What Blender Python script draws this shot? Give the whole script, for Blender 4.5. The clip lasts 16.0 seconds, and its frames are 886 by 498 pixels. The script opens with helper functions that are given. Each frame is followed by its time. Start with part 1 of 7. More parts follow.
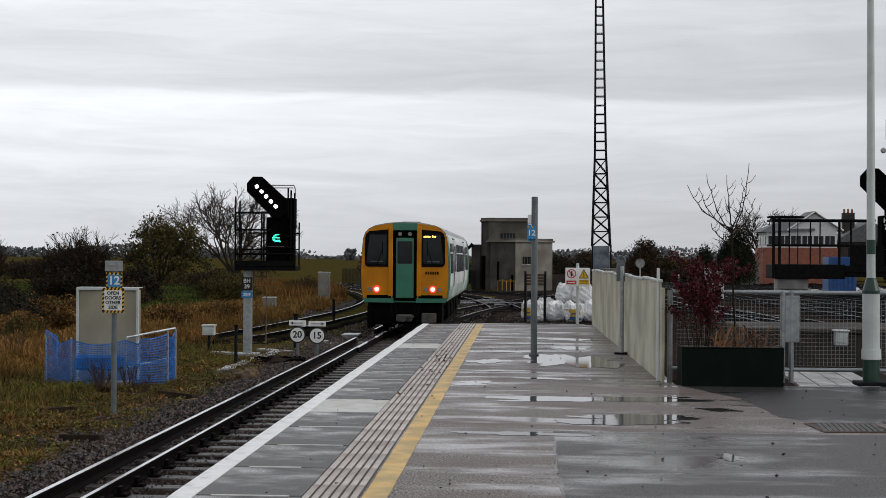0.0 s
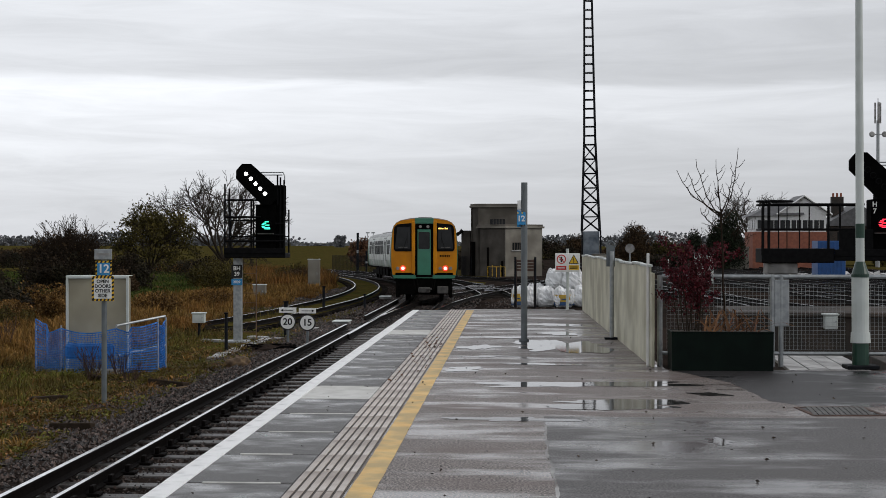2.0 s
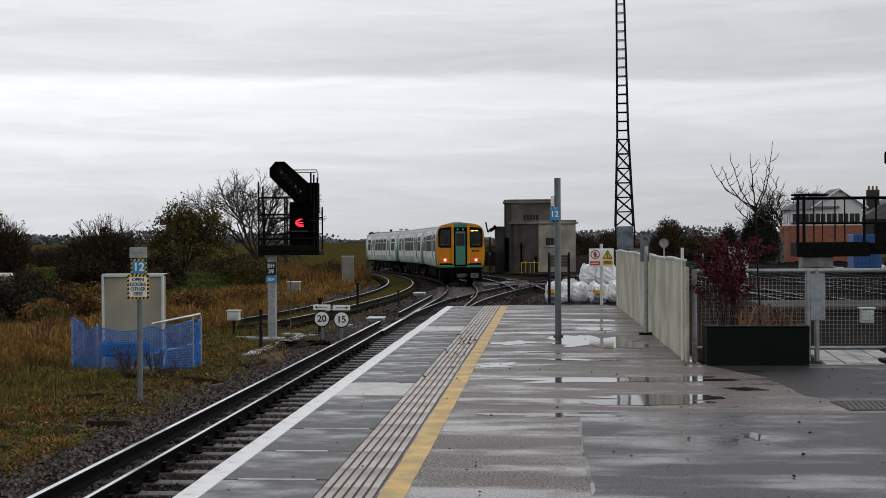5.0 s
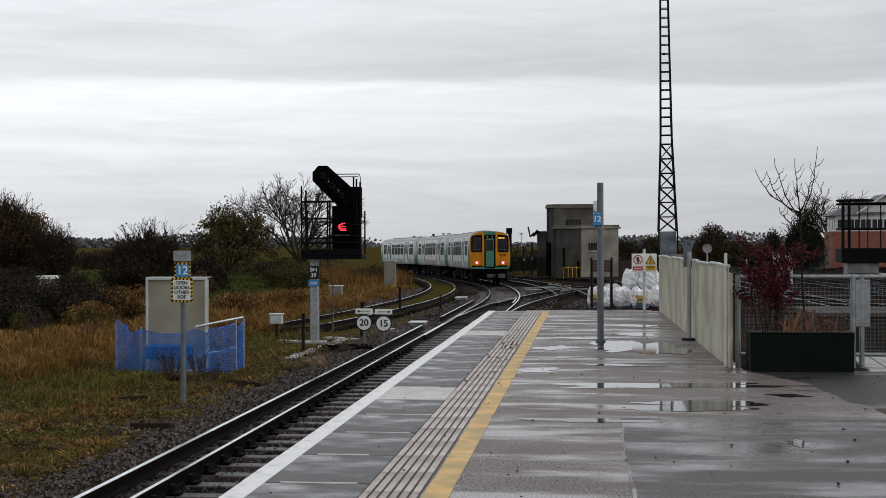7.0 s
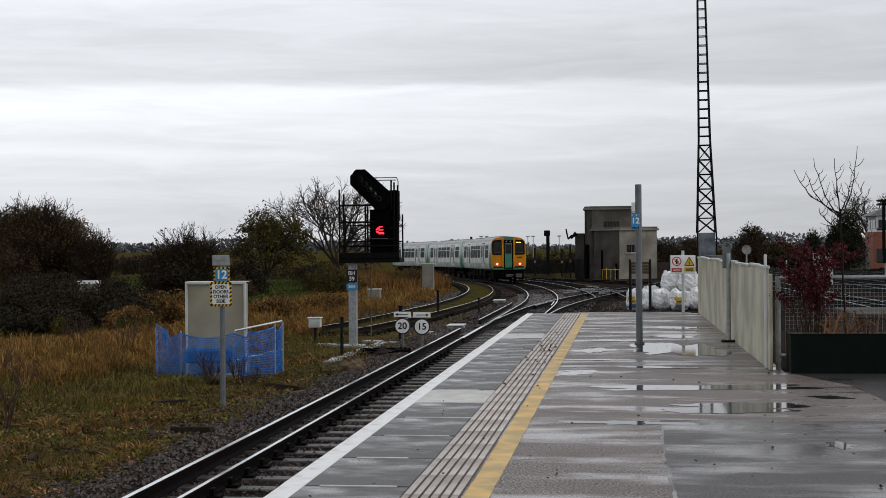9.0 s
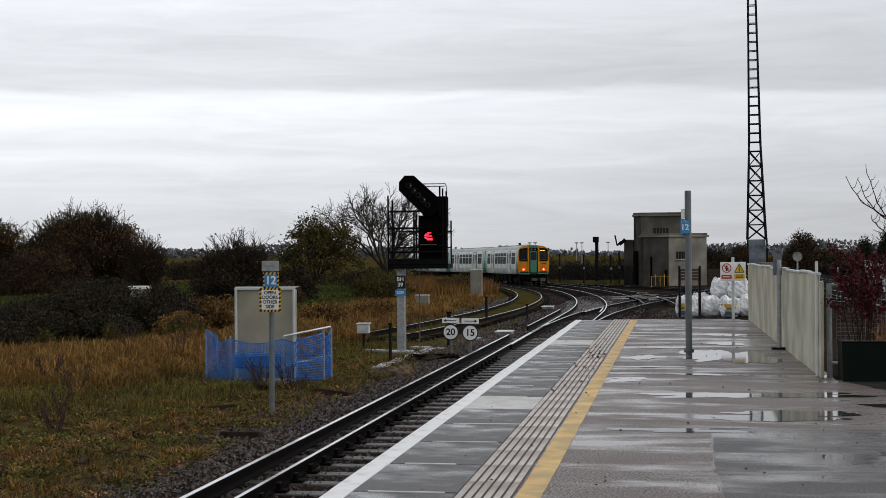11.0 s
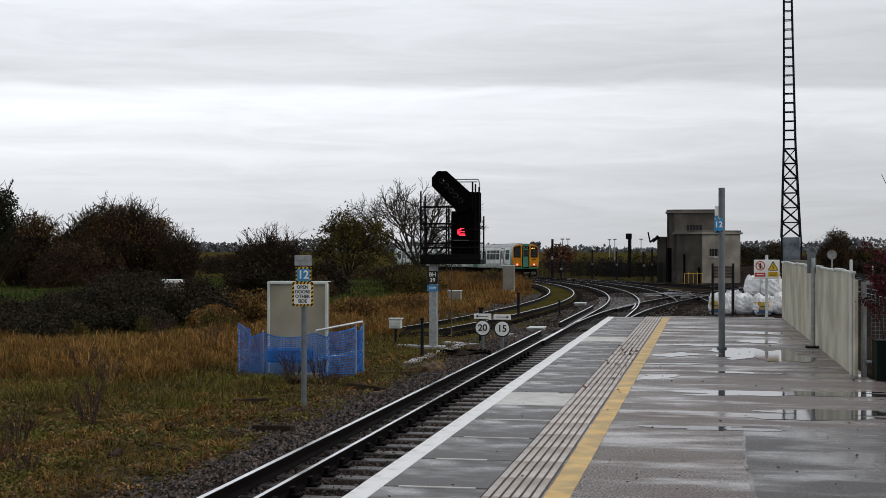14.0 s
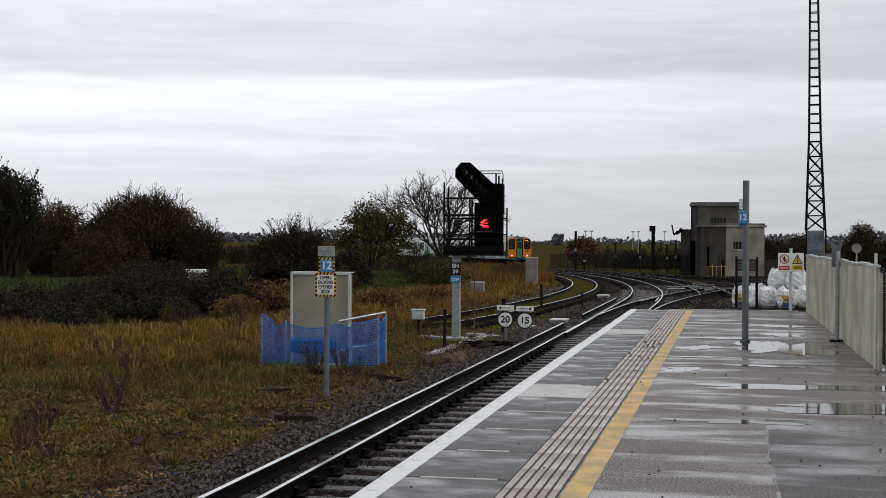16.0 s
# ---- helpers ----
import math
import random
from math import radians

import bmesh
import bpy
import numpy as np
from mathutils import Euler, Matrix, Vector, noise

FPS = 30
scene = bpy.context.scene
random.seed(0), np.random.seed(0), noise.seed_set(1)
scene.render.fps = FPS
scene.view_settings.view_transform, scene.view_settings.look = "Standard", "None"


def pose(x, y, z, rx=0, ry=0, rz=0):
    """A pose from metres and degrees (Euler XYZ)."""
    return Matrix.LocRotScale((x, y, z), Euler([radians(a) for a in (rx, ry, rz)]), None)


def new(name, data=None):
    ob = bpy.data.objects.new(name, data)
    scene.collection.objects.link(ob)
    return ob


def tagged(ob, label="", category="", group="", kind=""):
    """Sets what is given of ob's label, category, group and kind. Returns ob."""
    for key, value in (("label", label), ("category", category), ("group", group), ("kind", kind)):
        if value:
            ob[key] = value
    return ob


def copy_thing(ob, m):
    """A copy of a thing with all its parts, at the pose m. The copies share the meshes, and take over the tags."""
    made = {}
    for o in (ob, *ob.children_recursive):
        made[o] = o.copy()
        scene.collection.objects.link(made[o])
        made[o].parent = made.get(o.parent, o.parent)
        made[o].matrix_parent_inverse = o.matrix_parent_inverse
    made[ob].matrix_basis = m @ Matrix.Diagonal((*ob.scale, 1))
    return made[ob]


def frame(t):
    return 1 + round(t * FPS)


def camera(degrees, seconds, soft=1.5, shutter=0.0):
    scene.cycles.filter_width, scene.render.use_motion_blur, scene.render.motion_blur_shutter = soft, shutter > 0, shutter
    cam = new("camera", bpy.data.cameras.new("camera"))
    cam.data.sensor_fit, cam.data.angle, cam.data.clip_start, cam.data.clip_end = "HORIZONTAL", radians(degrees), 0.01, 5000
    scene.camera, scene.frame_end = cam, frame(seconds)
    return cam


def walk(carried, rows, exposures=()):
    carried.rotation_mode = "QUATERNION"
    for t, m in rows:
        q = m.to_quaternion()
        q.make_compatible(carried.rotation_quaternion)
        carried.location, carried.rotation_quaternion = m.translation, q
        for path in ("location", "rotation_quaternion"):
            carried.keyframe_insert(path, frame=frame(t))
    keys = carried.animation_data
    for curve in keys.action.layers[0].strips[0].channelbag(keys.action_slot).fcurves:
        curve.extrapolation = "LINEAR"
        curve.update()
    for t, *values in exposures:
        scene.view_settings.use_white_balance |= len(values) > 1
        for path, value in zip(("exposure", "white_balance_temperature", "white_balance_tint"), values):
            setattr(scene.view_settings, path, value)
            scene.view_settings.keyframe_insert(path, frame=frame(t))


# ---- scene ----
# ---- camera: stands on the platform and pans by hand ----
def aim(yaw, pitch, roll):
    return pose(0, 0, 1.6, 90 + pitch, 0, yaw) @ pose(0, 0, 0, 0, 0, roll)


cam = camera(33.560, 16.0, soft=0.6)
walk(cam, [
    (0, aim(3.058, 0.270, 0.391)),
    (0.5, aim(2.851, 0.345, 0.112)),
    (1, aim(2.418, 0.219, 0.124)),
    (1.5, aim(2.384, 0.002, 0.006)),
    (2, aim(2.660, -0.265, 0.053)),
    (2.5, aim(2.938, -0.301, -0.053)),
    (3, aim(3.202, -0.361, -0.178)),
    (3.5, aim(3.540, -0.311, -0.425)),
    (4, aim(3.535, -0.411, -0.547)),
    (6.5, aim(5.244, -0.334, -0.110)),
    (7, aim(5.610, -0.229, -0.146)),
    (7.5, aim(6.038, -0.273, 0.172)),
    (8, aim(6.404, -0.295, 0.123)),
    (8.5, aim(6.730, -0.158, -0.171)),
    (9, aim(7.085, -0.106, -0.501)),
    (9.5, aim(7.415, -0.057, -0.618)),
    (10, aim(7.841, 0.233, -0.993)),
    (10.2, aim(8.171, 0.234, -0.979)),
    (12.5, aim(9.531, 0.082, -0.019)),
    (13, aim(9.747, 0.078, -0.081)),
    (13.5, aim(9.976, 0.074, -0.135)),
    (14, aim(10.240, -0.020, 0.010)),
    (14.5, aim(10.295, -0.025, 0.076)),
    (15, aim(10.641, -0.127, 0.181)),
    (15.5, aim(11.025, -0.210, 0.256)),
    (16, aim(11.139, -0.360, 0.325)),
])

# ---- world: overcast with layered cloud, brighter ahead ----
SUN_EL, SUN_AZ = radians(30), radians(98)
GLOW_AZ = radians(-30)          # the thin, bright part of the cloud
world = bpy.data.worlds.new("world")
scene.world = world
world.use_nodes = True
wn, wl = world.node_tree.nodes, world.node_tree.links
wn.clear()


def wnode(kind, **kw):
    n = wn.new(kind)
    for k, v in kw.items():
        n.inputs[k].default_value = v
    return n


def wmath(op, a, b=0.0, clamp=False):
    n = wn.new("ShaderNodeMath")
    n.operation, n.use_clamp = op, clamp
    for i, v in enumerate((a, b)):
        if isinstance(v, (int, float)):
            n.inputs[i].default_value = v
        else:
            wl.new(v, n.inputs[i])
    return n.outputs[0]


sky = wn.new("ShaderNodeTexSky")
sky.sky_type, sky.sun_disc = "NISHITA", False
sky.sun_elevation, sky.sun_rotation = SUN_EL, SUN_AZ
tc = wn.new("ShaderNodeTexCoord")
sep = wn.new("ShaderNodeSeparateXYZ")
wl.new(tc.outputs["Generated"], sep.inputs[0])
wx, wy, wz = sep.outputs
mp = wn.new("ShaderNodeMapping")
mp.inputs["Scale"].default_value = (2.2, 2.2, 26)
wl.new(tc.outputs["Generated"], mp.inputs[0])
n1 = wnode("ShaderNodeTexNoise", Scale=1.6, Detail=5.0, Roughness=0.5)
n1.inputs["Distortion"].default_value = 0.6
wl.new(mp.outputs[0], n1.inputs["Vector"])
mp2 = wn.new("ShaderNodeMapping")
mp2.inputs["Scale"].default_value = (6, 6, 55)
wl.new(tc.outputs["Generated"], mp2.inputs[0])
n2 = wnode("ShaderNodeTexNoise", Scale=1.3, Detail=7.0, Roughness=0.62)
n2.inputs["Distortion"].default_value = 0.8
wl.new(mp2.outputs[0], n2.inputs["Vector"])
# height in the sky, bent by the clouds' own waves
bend = wmath("MULTIPLY", wmath("SUBTRACT", n1.outputs["Fac"], 0.5), 0.040)
level = wmath("ADD", wz, bend)
ramp = wn.new("ShaderNodeValToRGB")
ramp.color_ramp.interpolation = "EASE"
stops = [(0.0, 0.60), (0.020, 0.62), (0.045, 0.67), (0.068, 0.76), (0.092, 0.86), (0.102, 0.86), (0.112, 0.66),
         (0.135, 0.71), (0.170, 0.81), (0.30, 0.76), (1.0, 0.66)]
els = ramp.color_ramp.elements
while len(els) < len(stops):
    els.new(0.5)
for e, (p, v) in zip(els, stops):
    e.position, e.color = p, (v * 0.975, v, v * 1.05, 1)
wl.new(level, ramp.inputs["Fac"])
# brighter where the cloud is thin
side = wmath("ADD", wmath("MULTIPLY", wx, math.sin(GLOW_AZ)), wmath("MULTIPLY", wy, math.cos(GLOW_AZ)))
glow = wmath("ADD", wmath("MULTIPLY", wmath("POWER", wmath("MAXIMUM", side, 0.0), 6.0), 0.34), 0.71)
streak = wmath("ADD", wmath("MULTIPLY", n2.outputs["Fac"], 0.38), 0.81)
gain = wmath("MULTIPLY", glow, streak)
vm = wn.new("ShaderNodeVectorMath")
vm.operation = "SCALE"
wl.new(ramp.outputs["Color"], vm.inputs[0])
wl.new(gain, vm.inputs["Scale"])
bg_cloud = wnode("ShaderNodeBackground", Strength=1.17)
wl.new(vm.outputs[0], bg_cloud.inputs["Color"])
bg_sky = wnode("ShaderNodeBackground", Strength=0.08)
wl.new(sky.outputs[0], bg_sky.inputs["Color"])
both = wn.new("ShaderNodeMixShader")
both.inputs[0].default_value = 0.04
wl.new(bg_cloud.outputs[0], both.inputs[1])
wl.new(bg_sky.outputs[0], both.inputs[2])
wout = wn.new("ShaderNodeOutputWorld")
wl.new(both.outputs[0], wout.inputs["Surface"])

sun_data = bpy.data.lights.new("sun", "SUN")
sun_data.energy, sun_data.angle, sun_data.color = 0.9, radians(25), (1.0, 0.96, 0.9)
sun = new("sun", sun_data)
sun.location = (0, 0, 60)
sun.rotation_euler = (radians(90) - SUN_EL, 0, math.pi - SUN_AZ)
scene.view_settings.exposure = 0.0


# ---- materials ----
def mat(name, c1, c2=None, scale=4.0, rough=0.7, metal=0.0, bump=0.0, bscale=None, rvar=0.0, stretch=(1, 1, 1), c3=None, s3=0.6,
        rnd=0.0, island=0.0, coat=0.0, spec=0.5, emit=None, power=0.0, sharp=(0.35, 0.65), trans=0.0):
    """A surface: two colours by a noise at real size, a third in broad stains, grain relief, uneven gloss."""
    m = bpy.data.materials.new(name)
    m.use_nodes = True
    N, L = m.node_tree.nodes, m.node_tree.links
    b = N["Principled BSDF"]
    b.inputs["Base Color"].default_value = (*c1, 1)
    b.inputs["Roughness"].default_value, b.inputs["Metallic"].default_value = rough, metal
    b.inputs["Specular IOR Level"].default_value = spec
    b.inputs["Coat Weight"].default_value = coat
    b.inputs["Transmission Weight"].default_value = trans
    if emit:
        b.inputs["Emission Color"].default_value, b.inputs["Emission Strength"].default_value = (*emit, 1), power
    if c2 is None:
        return m
    co = N.new("ShaderNodeTexCoord")
    mpn = N.new("ShaderNodeMapping")
    mpn.inputs["Scale"].default_value = stretch
    L.new(co.outputs["Object"], mpn.inputs[0])

    def noise_at(s, d=4.0):
        n = N.new("ShaderNodeTexNoise")
        n.inputs["Scale"].default_value, n.inputs["Detail"].default_value = s, d
        L.new(mpn.outputs[0], n.inputs["Vector"])
        return n.outputs["Fac"]

    def blend(f, a, c):
        r = N.new("ShaderNodeMapRange")
        r.interpolation_type = "SMOOTHSTEP"
        r.inputs["From Min"].default_value, r.inputs["From Max"].default_value = sharp
        L.new(f, r.inputs["Value"])
        x = N.new("ShaderNodeMix")
        x.data_type = "RGBA"
        L.new(r.outputs[0], x.inputs["Factor"])
        for sock, v in ((x.inputs["A"], a), (x.inputs["B"], c)):
            if isinstance(v, tuple):
                sock.default_value = (*v, 1)
            else:
                L.new(v, sock)
        return x.outputs["Result"]

    f1 = noise_at(scale)
    col = blend(f1, c1, c2)
    if c3:
        col = blend(noise_at(s3, 3.0), col, c3)
    if rnd or island:
        if rnd:
            src = N.new("ShaderNodeObjectInfo").outputs["Random"]
        else:
            src = N.new("ShaderNodeNewGeometry").outputs["Random Per Island"]
        r = N.new("ShaderNodeMapRange")
        k = rnd or island
        r.inputs["To Min"].default_value, r.inputs["To Max"].default_value = 1 - k, 1 + k
        L.new(src, r.inputs["Value"])
        h = N.new("ShaderNodeHueSaturation")
        L.new(r.outputs[0], h.inputs["Value"])
        L.new(col, h.inputs["Color"])
        col = h.outputs["Color"]
    L.new(col, b.inputs["Base Color"])
    if rvar:
        r = N.new("ShaderNodeMapRange")
        r.inputs["From Min"].default_value, r.inputs["From Max"].default_value = 0.3, 0.7
        r.inputs["To Min"].default_value, r.inputs["To Max"].default_value = max(0.03, rough - rvar), min(1, rough + rvar)
        L.new(noise_at(s3 * 1.7, 3.0), r.inputs["Value"])
        L.new(r.outputs[0], b.inputs["Roughness"])
    if bump:
        bn = N.new("ShaderNodeBump")
        bn.inputs["Strength"].default_value, bn.inputs["Distance"].default_value = bump, 0.01
        L.new(noise_at(bscale or scale * 8), bn.inputs["Height"])
        L.new(bn.outputs[0], b.inputs["Normal"])
    return m




def wet_tarmac(name, light, dark, stain, speck, band):
    """Rain-wet paving: stone speckle, broad stains, and sheets of water lying in cross bands that turn it glossy."""
    m = bpy.data.materials.new(name)
    m.use_nodes = True
    N, L = m.node_tree.nodes, m.node_tree.links
    b = N["Principled BSDF"]
    co = N.new("ShaderNodeTexCoord")

    def noise_at(scale, stretch=(1, 1, 1), d=3.0, rough=0.5):
        mpn = N.new("ShaderNodeMapping")
        mpn.inputs["Scale"].default_value = stretch
        L.new(co.outputs["Object"], mpn.inputs[0])
        n = N.new("ShaderNodeTexNoise")
        n.inputs["Scale"].default_value, n.inputs["Detail"].default_value, n.inputs["Roughness"].default_value = scale, d, rough
        L.new(mpn.outputs[0], n.inputs["Vector"])
        return n.outputs["Fac"]

    def between(f, a, c, lo=0.0, hi=1.0):
        r = N.new("ShaderNodeMapRange")
        r.interpolation_type = "SMOOTHSTEP"
        for k, v in (("From Min", a), ("From Max", c), ("To Min", lo), ("To Max", hi)):
            r.inputs[k].default_value = v
        L.new(f, r.inputs["Value"])
        return r.outputs[0]

    def mixed(f, a, c):
        x = N.new("ShaderNodeMix")
        x.data_type = "RGBA"
        L.new(f, x.inputs["Factor"])
        for sock, v in ((x.inputs["A"], a), (x.inputs["B"], c)):
            if isinstance(v, tuple):
                sock.default_value = (*v, 1)
            else:
                L.new(v, sock)
        return x.outputs["Result"]

    grain = noise_at(speck, d=2.0, rough=0.7)
    col = mixed(between(grain, 0.42, 0.62), dark, light)
    col = mixed(between(noise_at(1.1, (0.6, 1, 1)), 0.45, 0.75), col, stain)
    L.new(col, b.inputs["Base Color"])
    wet = noise_at(1.0, band, 4.0, 0.6)
    L.new(between(wet, 0.44, 0.64, 0.50, 0.16), b.inputs["Roughness"])
    L.new(between(wet, 0.44, 0.64, 0.22, 0.52), b.inputs["Specular IOR Level"])
    bn = N.new("ShaderNodeBump")
    bn.inputs["Distance"].default_value = 0.0016
    L.new(between(wet, 0.46, 0.64, 0.9, 0.08), bn.inputs["Strength"])
    L.new(grain, bn.inputs["Height"])
    L.new(bn.outputs[0], b.inputs["Normal"])
    return m


M_ASPHALT = wet_tarmac("wet_asphalt", (0.350, 0.298, 0.276), (0.034, 0.028, 0.026), (0.118, 0.082, 0.072), 58, (0.55, 1.7, 1))
M_PATCH = wet_tarmac("newer_tarmac_patch", (0.160, 0.150, 0.148), (0.028, 0.025, 0.026), (0.070, 0.064, 0.062), 64, (0.5, 1.2, 1))
M_DARKWET = wet_tarmac("soaked_dark_tarmac", (0.060, 0.057, 0.058), (0.012, 0.011, 0.012), (0.024, 0.022, 0.023), 60, (0.5, 0.9, 1))
M_SLAB = wet_tarmac("wet_concrete_slab", (0.165, 0.160, 0.158), (0.058, 0.056, 0.056), (0.038, 0.036, 0.036), 95, (0.9, 1.3, 1))
M_PALE = mat("pale_concrete", (0.46, 0.45, 0.44), (0.34, 0.335, 0.33), 5.0, 0.5, rvar=0.2, bump=0.3, bscale=60, c3=(0.17, 0.165, 0.16), s3=1.3)
M_PALESLAB = mat("pale_concrete_slab", (0.62, 0.61, 0.58), (0.50, 0.49, 0.46), 5, 0.5, rvar=0.2, bump=0.2, bscale=60)
M_GROOVE = mat("dark_groove_floor", (0.075, 0.06, 0.05), (0.04, 0.032, 0.028), 9, 0.6)
M_TACT = mat("tactile_paving", (0.60, 0.53, 0.475), (0.48, 0.42, 0.375), 6, 0.42, rvar=0.2, bump=0.3, bscale=80, rnd=0.10, c3=(0.26, 0.20, 0.175), s3=1.0)
M_WHITE_LINE = mat("worn_white_paint", (0.90, 0.90, 0.90), (0.80, 0.80, 0.80), 7, 0.45, bump=0.3, bscale=60, c3=(0.46, 0.46, 0.46), s3=4.0, sharp=(0.46, 0.78))
M_YELLOW_LINE = mat("worn_yellow_paint", (0.74, 0.45, 0.11), (0.78, 0.52, 0.17), 5, 0.5, bump=0.3, bscale=60, c3=(0.48, 0.33, 0.12), s3=3.0)
M_WATER = mat("puddle_water", (0.030, 0.028, 0.028), (0.045, 0.040, 0.038), 3, 0.05, bump=0.02, bscale=7)
M_BALLAST = mat("ballast", (0.028, 0.023, 0.021), (0.007, 0.006, 0.005), 16, 0.8, bump=1.0, bscale=22, c3=(0.036, 0.027, 0.023), s3=0.5, spec=0.0)
M_STONE = mat("ballast_stone", (0.082, 0.055, 0.046), (0.016, 0.012, 0.010), 9, 0.45, bump=0.3, island=0.9, spec=0.35)
M_RAILSIDE = mat("rusty_rail", (0.0075, 0.0055, 0.005), (0.004, 0.003, 0.003), 14, 0.75, bump=0.3, bscale=60, spec=0.06)
M_RAILTOP = mat("polished_rail", (0.70, 0.70, 0.72), (0.55, 0.55, 0.57), 20, 0.20, metal=1.0, rvar=0.06)
M_SLEEPER = mat("wet_timber_sleeper", (0.092, 0.084, 0.079), (0.026, 0.023, 0.021), 4, 0.42, bump=0.5, bscale=30, stretch=(0.3, 3, 1), rnd=0.5, spec=0.35)
M_OILSLEEPER = mat("oil_blackened_sleeper", (0.026, 0.022, 0.020), (0.010, 0.009, 0.008), 4, 0.9, bump=0.4, bscale=30, island=0.4, spec=0.0)
M_STEEL = mat("galvanised_steel", (0.40, 0.42, 0.43), (0.30, 0.32, 0.33), 12, 0.45, metal=0.55, rvar=0.12, bump=0.05)
M_POST = mat("grey_painted_post", (0.135, 0.155, 0.165), (0.105, 0.12, 0.13), 6, 0.45, bump=0.05)
M_BLACK = mat("black_painted_steel", (0.004, 0.004, 0.0045), (0.007, 0.007, 0.0075), 9, 0.6, bump=0.1, spec=0.06)
M_MATTBLACK = mat("matt_black_hood", (0.0022, 0.0022, 0.0022), (0.0035, 0.0035, 0.0035), 9, 0.9, spec=0.02)
M_DARKSTEEL = mat("lattice_steel", (0.012, 0.013, 0.016), (0.007, 0.008, 0.010), 5, 0.65, bump=0.1, spec=0.1)
M_PLATE = mat("weathered_blue_plate", (0.10, 0.13, 0.165), (0.06, 0.08, 0.105), 2.5, 0.5, bump=0.1, c3=(0.22, 0.25, 0.28), s3=1.4)
M_CREAM = mat("cream_steel_sheet", (0.64, 0.62, 0.485), (0.55, 0.53, 0.42), 2.5, 0.5, bump=0.1, c3=(0.38, 0.36, 0.26), s3=1.1)
M_RENDERWALL = mat("dirty_render", (0.290, 0.275, 0.235), (0.215, 0.200, 0.172), 0.8, 0.85, bump=0.3, bscale=12, c3=(0.150, 0.135, 0.115), s3=0.35, spec=0.2)
M_DARKWALL = mat("dark_render", (0.088, 0.079, 0.068), (0.066, 0.058, 0.050), 0.9, 0.8, bump=0.3, bscale=12, c3=(0.045, 0.040, 0.034), s3=0.5, spec=0.2)
M_TOWERWALL = mat("weathered_tower_render", (0.165, 0.150, 0.128), (0.125, 0.112, 0.095), 0.8, 0.85, bump=0.3, bscale=12, c3=(0.085, 0.076, 0.064), s3=0.4, spec=0.2)
M_WINDARK = mat("dark_glass", (0.008, 0.009, 0.010), (0.013, 0.014, 0.015), 3, 0.08, spec=0.3)
M_WHITE = mat("white_paint", (0.78, 0.78, 0.78), (0.70, 0.70, 0.69), 4, 0.5, bump=0.05)
M_OFFWHITE = mat("lamp_column_paint", (0.58, 0.62, 0.60), (0.50, 0.54, 0.52), 3, 0.4, bump=0.05)
M_GREENP = mat("dark_green_paint", (0.014, 0.052, 0.034), (0.010, 0.038, 0.026), 4, 0.35, bump=0.05)
M_DKGREEN = mat("planter_green_paint", (0.0030, 0.0085, 0.0060), (0.0020, 0.0055, 0.0042), 4, 0.6, bump=0.1, spec=0.1)
M_INK = mat("black_sign_ink", (0.01, 0.01, 0.01))
M_SIGNWHITE = mat("sign_white", (0.88, 0.88, 0.86), (0.80, 0.80, 0.78), 5, 0.45)
M_SIGNYELLOW = mat("sign_yellow", (0.85, 0.52, 0.02), (0.78, 0.48, 0.02), 5, 0.45)
M_SIGNRED = mat("sign_red", (0.55, 0.02, 0.02), (0.50, 0.02, 0.02), 5, 0.45)
M_SIGNBLUE = mat("sign_blue", (0.03, 0.28, 0.60), (0.03, 0.24, 0.52), 5, 0.45)
M_NETBLUE = mat("blue_plastic_mesh", (0.018, 0.19, 0.62), (0.012, 0.12, 0.42), 6, 0.5)
M_GRASS = mat("short_grass", (0.060, 0.066, 0.015), (0.030, 0.023, 0.010), 3.2, 0.85, bump=0.8, bscale=30, c3=(0.080, 0.058, 0.019), s3=0.9, spec=0.0)
M_DRYGRASS = mat("dry_grass", (0.270, 0.130, 0.036), (0.140, 0.064, 0.021), 0.9, 0.8, c3=(0.105, 0.070, 0.021), s3=0.35, island=0.6, spec=0.1)
M_GREENGRASS = mat("green_grass_blades", (0.112, 0.122, 0.021), (0.140, 0.085, 0.025), 1.1, 0.8, c3=(0.075, 0.060, 0.018), s3=0.5, island=0.55, spec=0.1)
M_MEADOW = mat("damp_meadow_grass", (0.052, 0.078, 0.015), (0.040, 0.052, 0.012), 0.12, 0.8, island=0.35, spec=0.1)
M_STRAWCLUMP = mat("bleached_straw", (0.30, 0.165, 0.050), (0.175, 0.088, 0.027), 0.5, 0.75, c3=(0.20, 0.12, 0.035), s3=0.22, island=0.5, spec=0.1)
M_TWIG = mat("bark_and_twigs", (0.034, 0.027, 0.021), (0.048, 0.038, 0.029), 8, 0.9, bump=0.3, spec=0.1)
M_TWIGDARK = mat("dark_twigs", (0.030, 0.022, 0.016), (0.042, 0.031, 0.023), 8, 0.9, spec=0.05)


# ---- building helpers ----
def part(name, bm, material, parent=None, label="", smooth=False):
    """Links a bmesh as one mesh object, under a thing or a part."""
    me = bpy.data.meshes.new(name)
    bm.to_mesh(me)
    bm.free()
    me.materials.append(material)
    if smooth:
        for p in me.polygons:
            p.use_smooth = True
    ob = new(name, me)
    ob.parent = parent
    if label:
        tagged(ob, label)
    return ob


def shared(name, me, parent, m):
    ob = new(name, me)
    ob.parent = parent
    ob.matrix_basis = m
    return ob


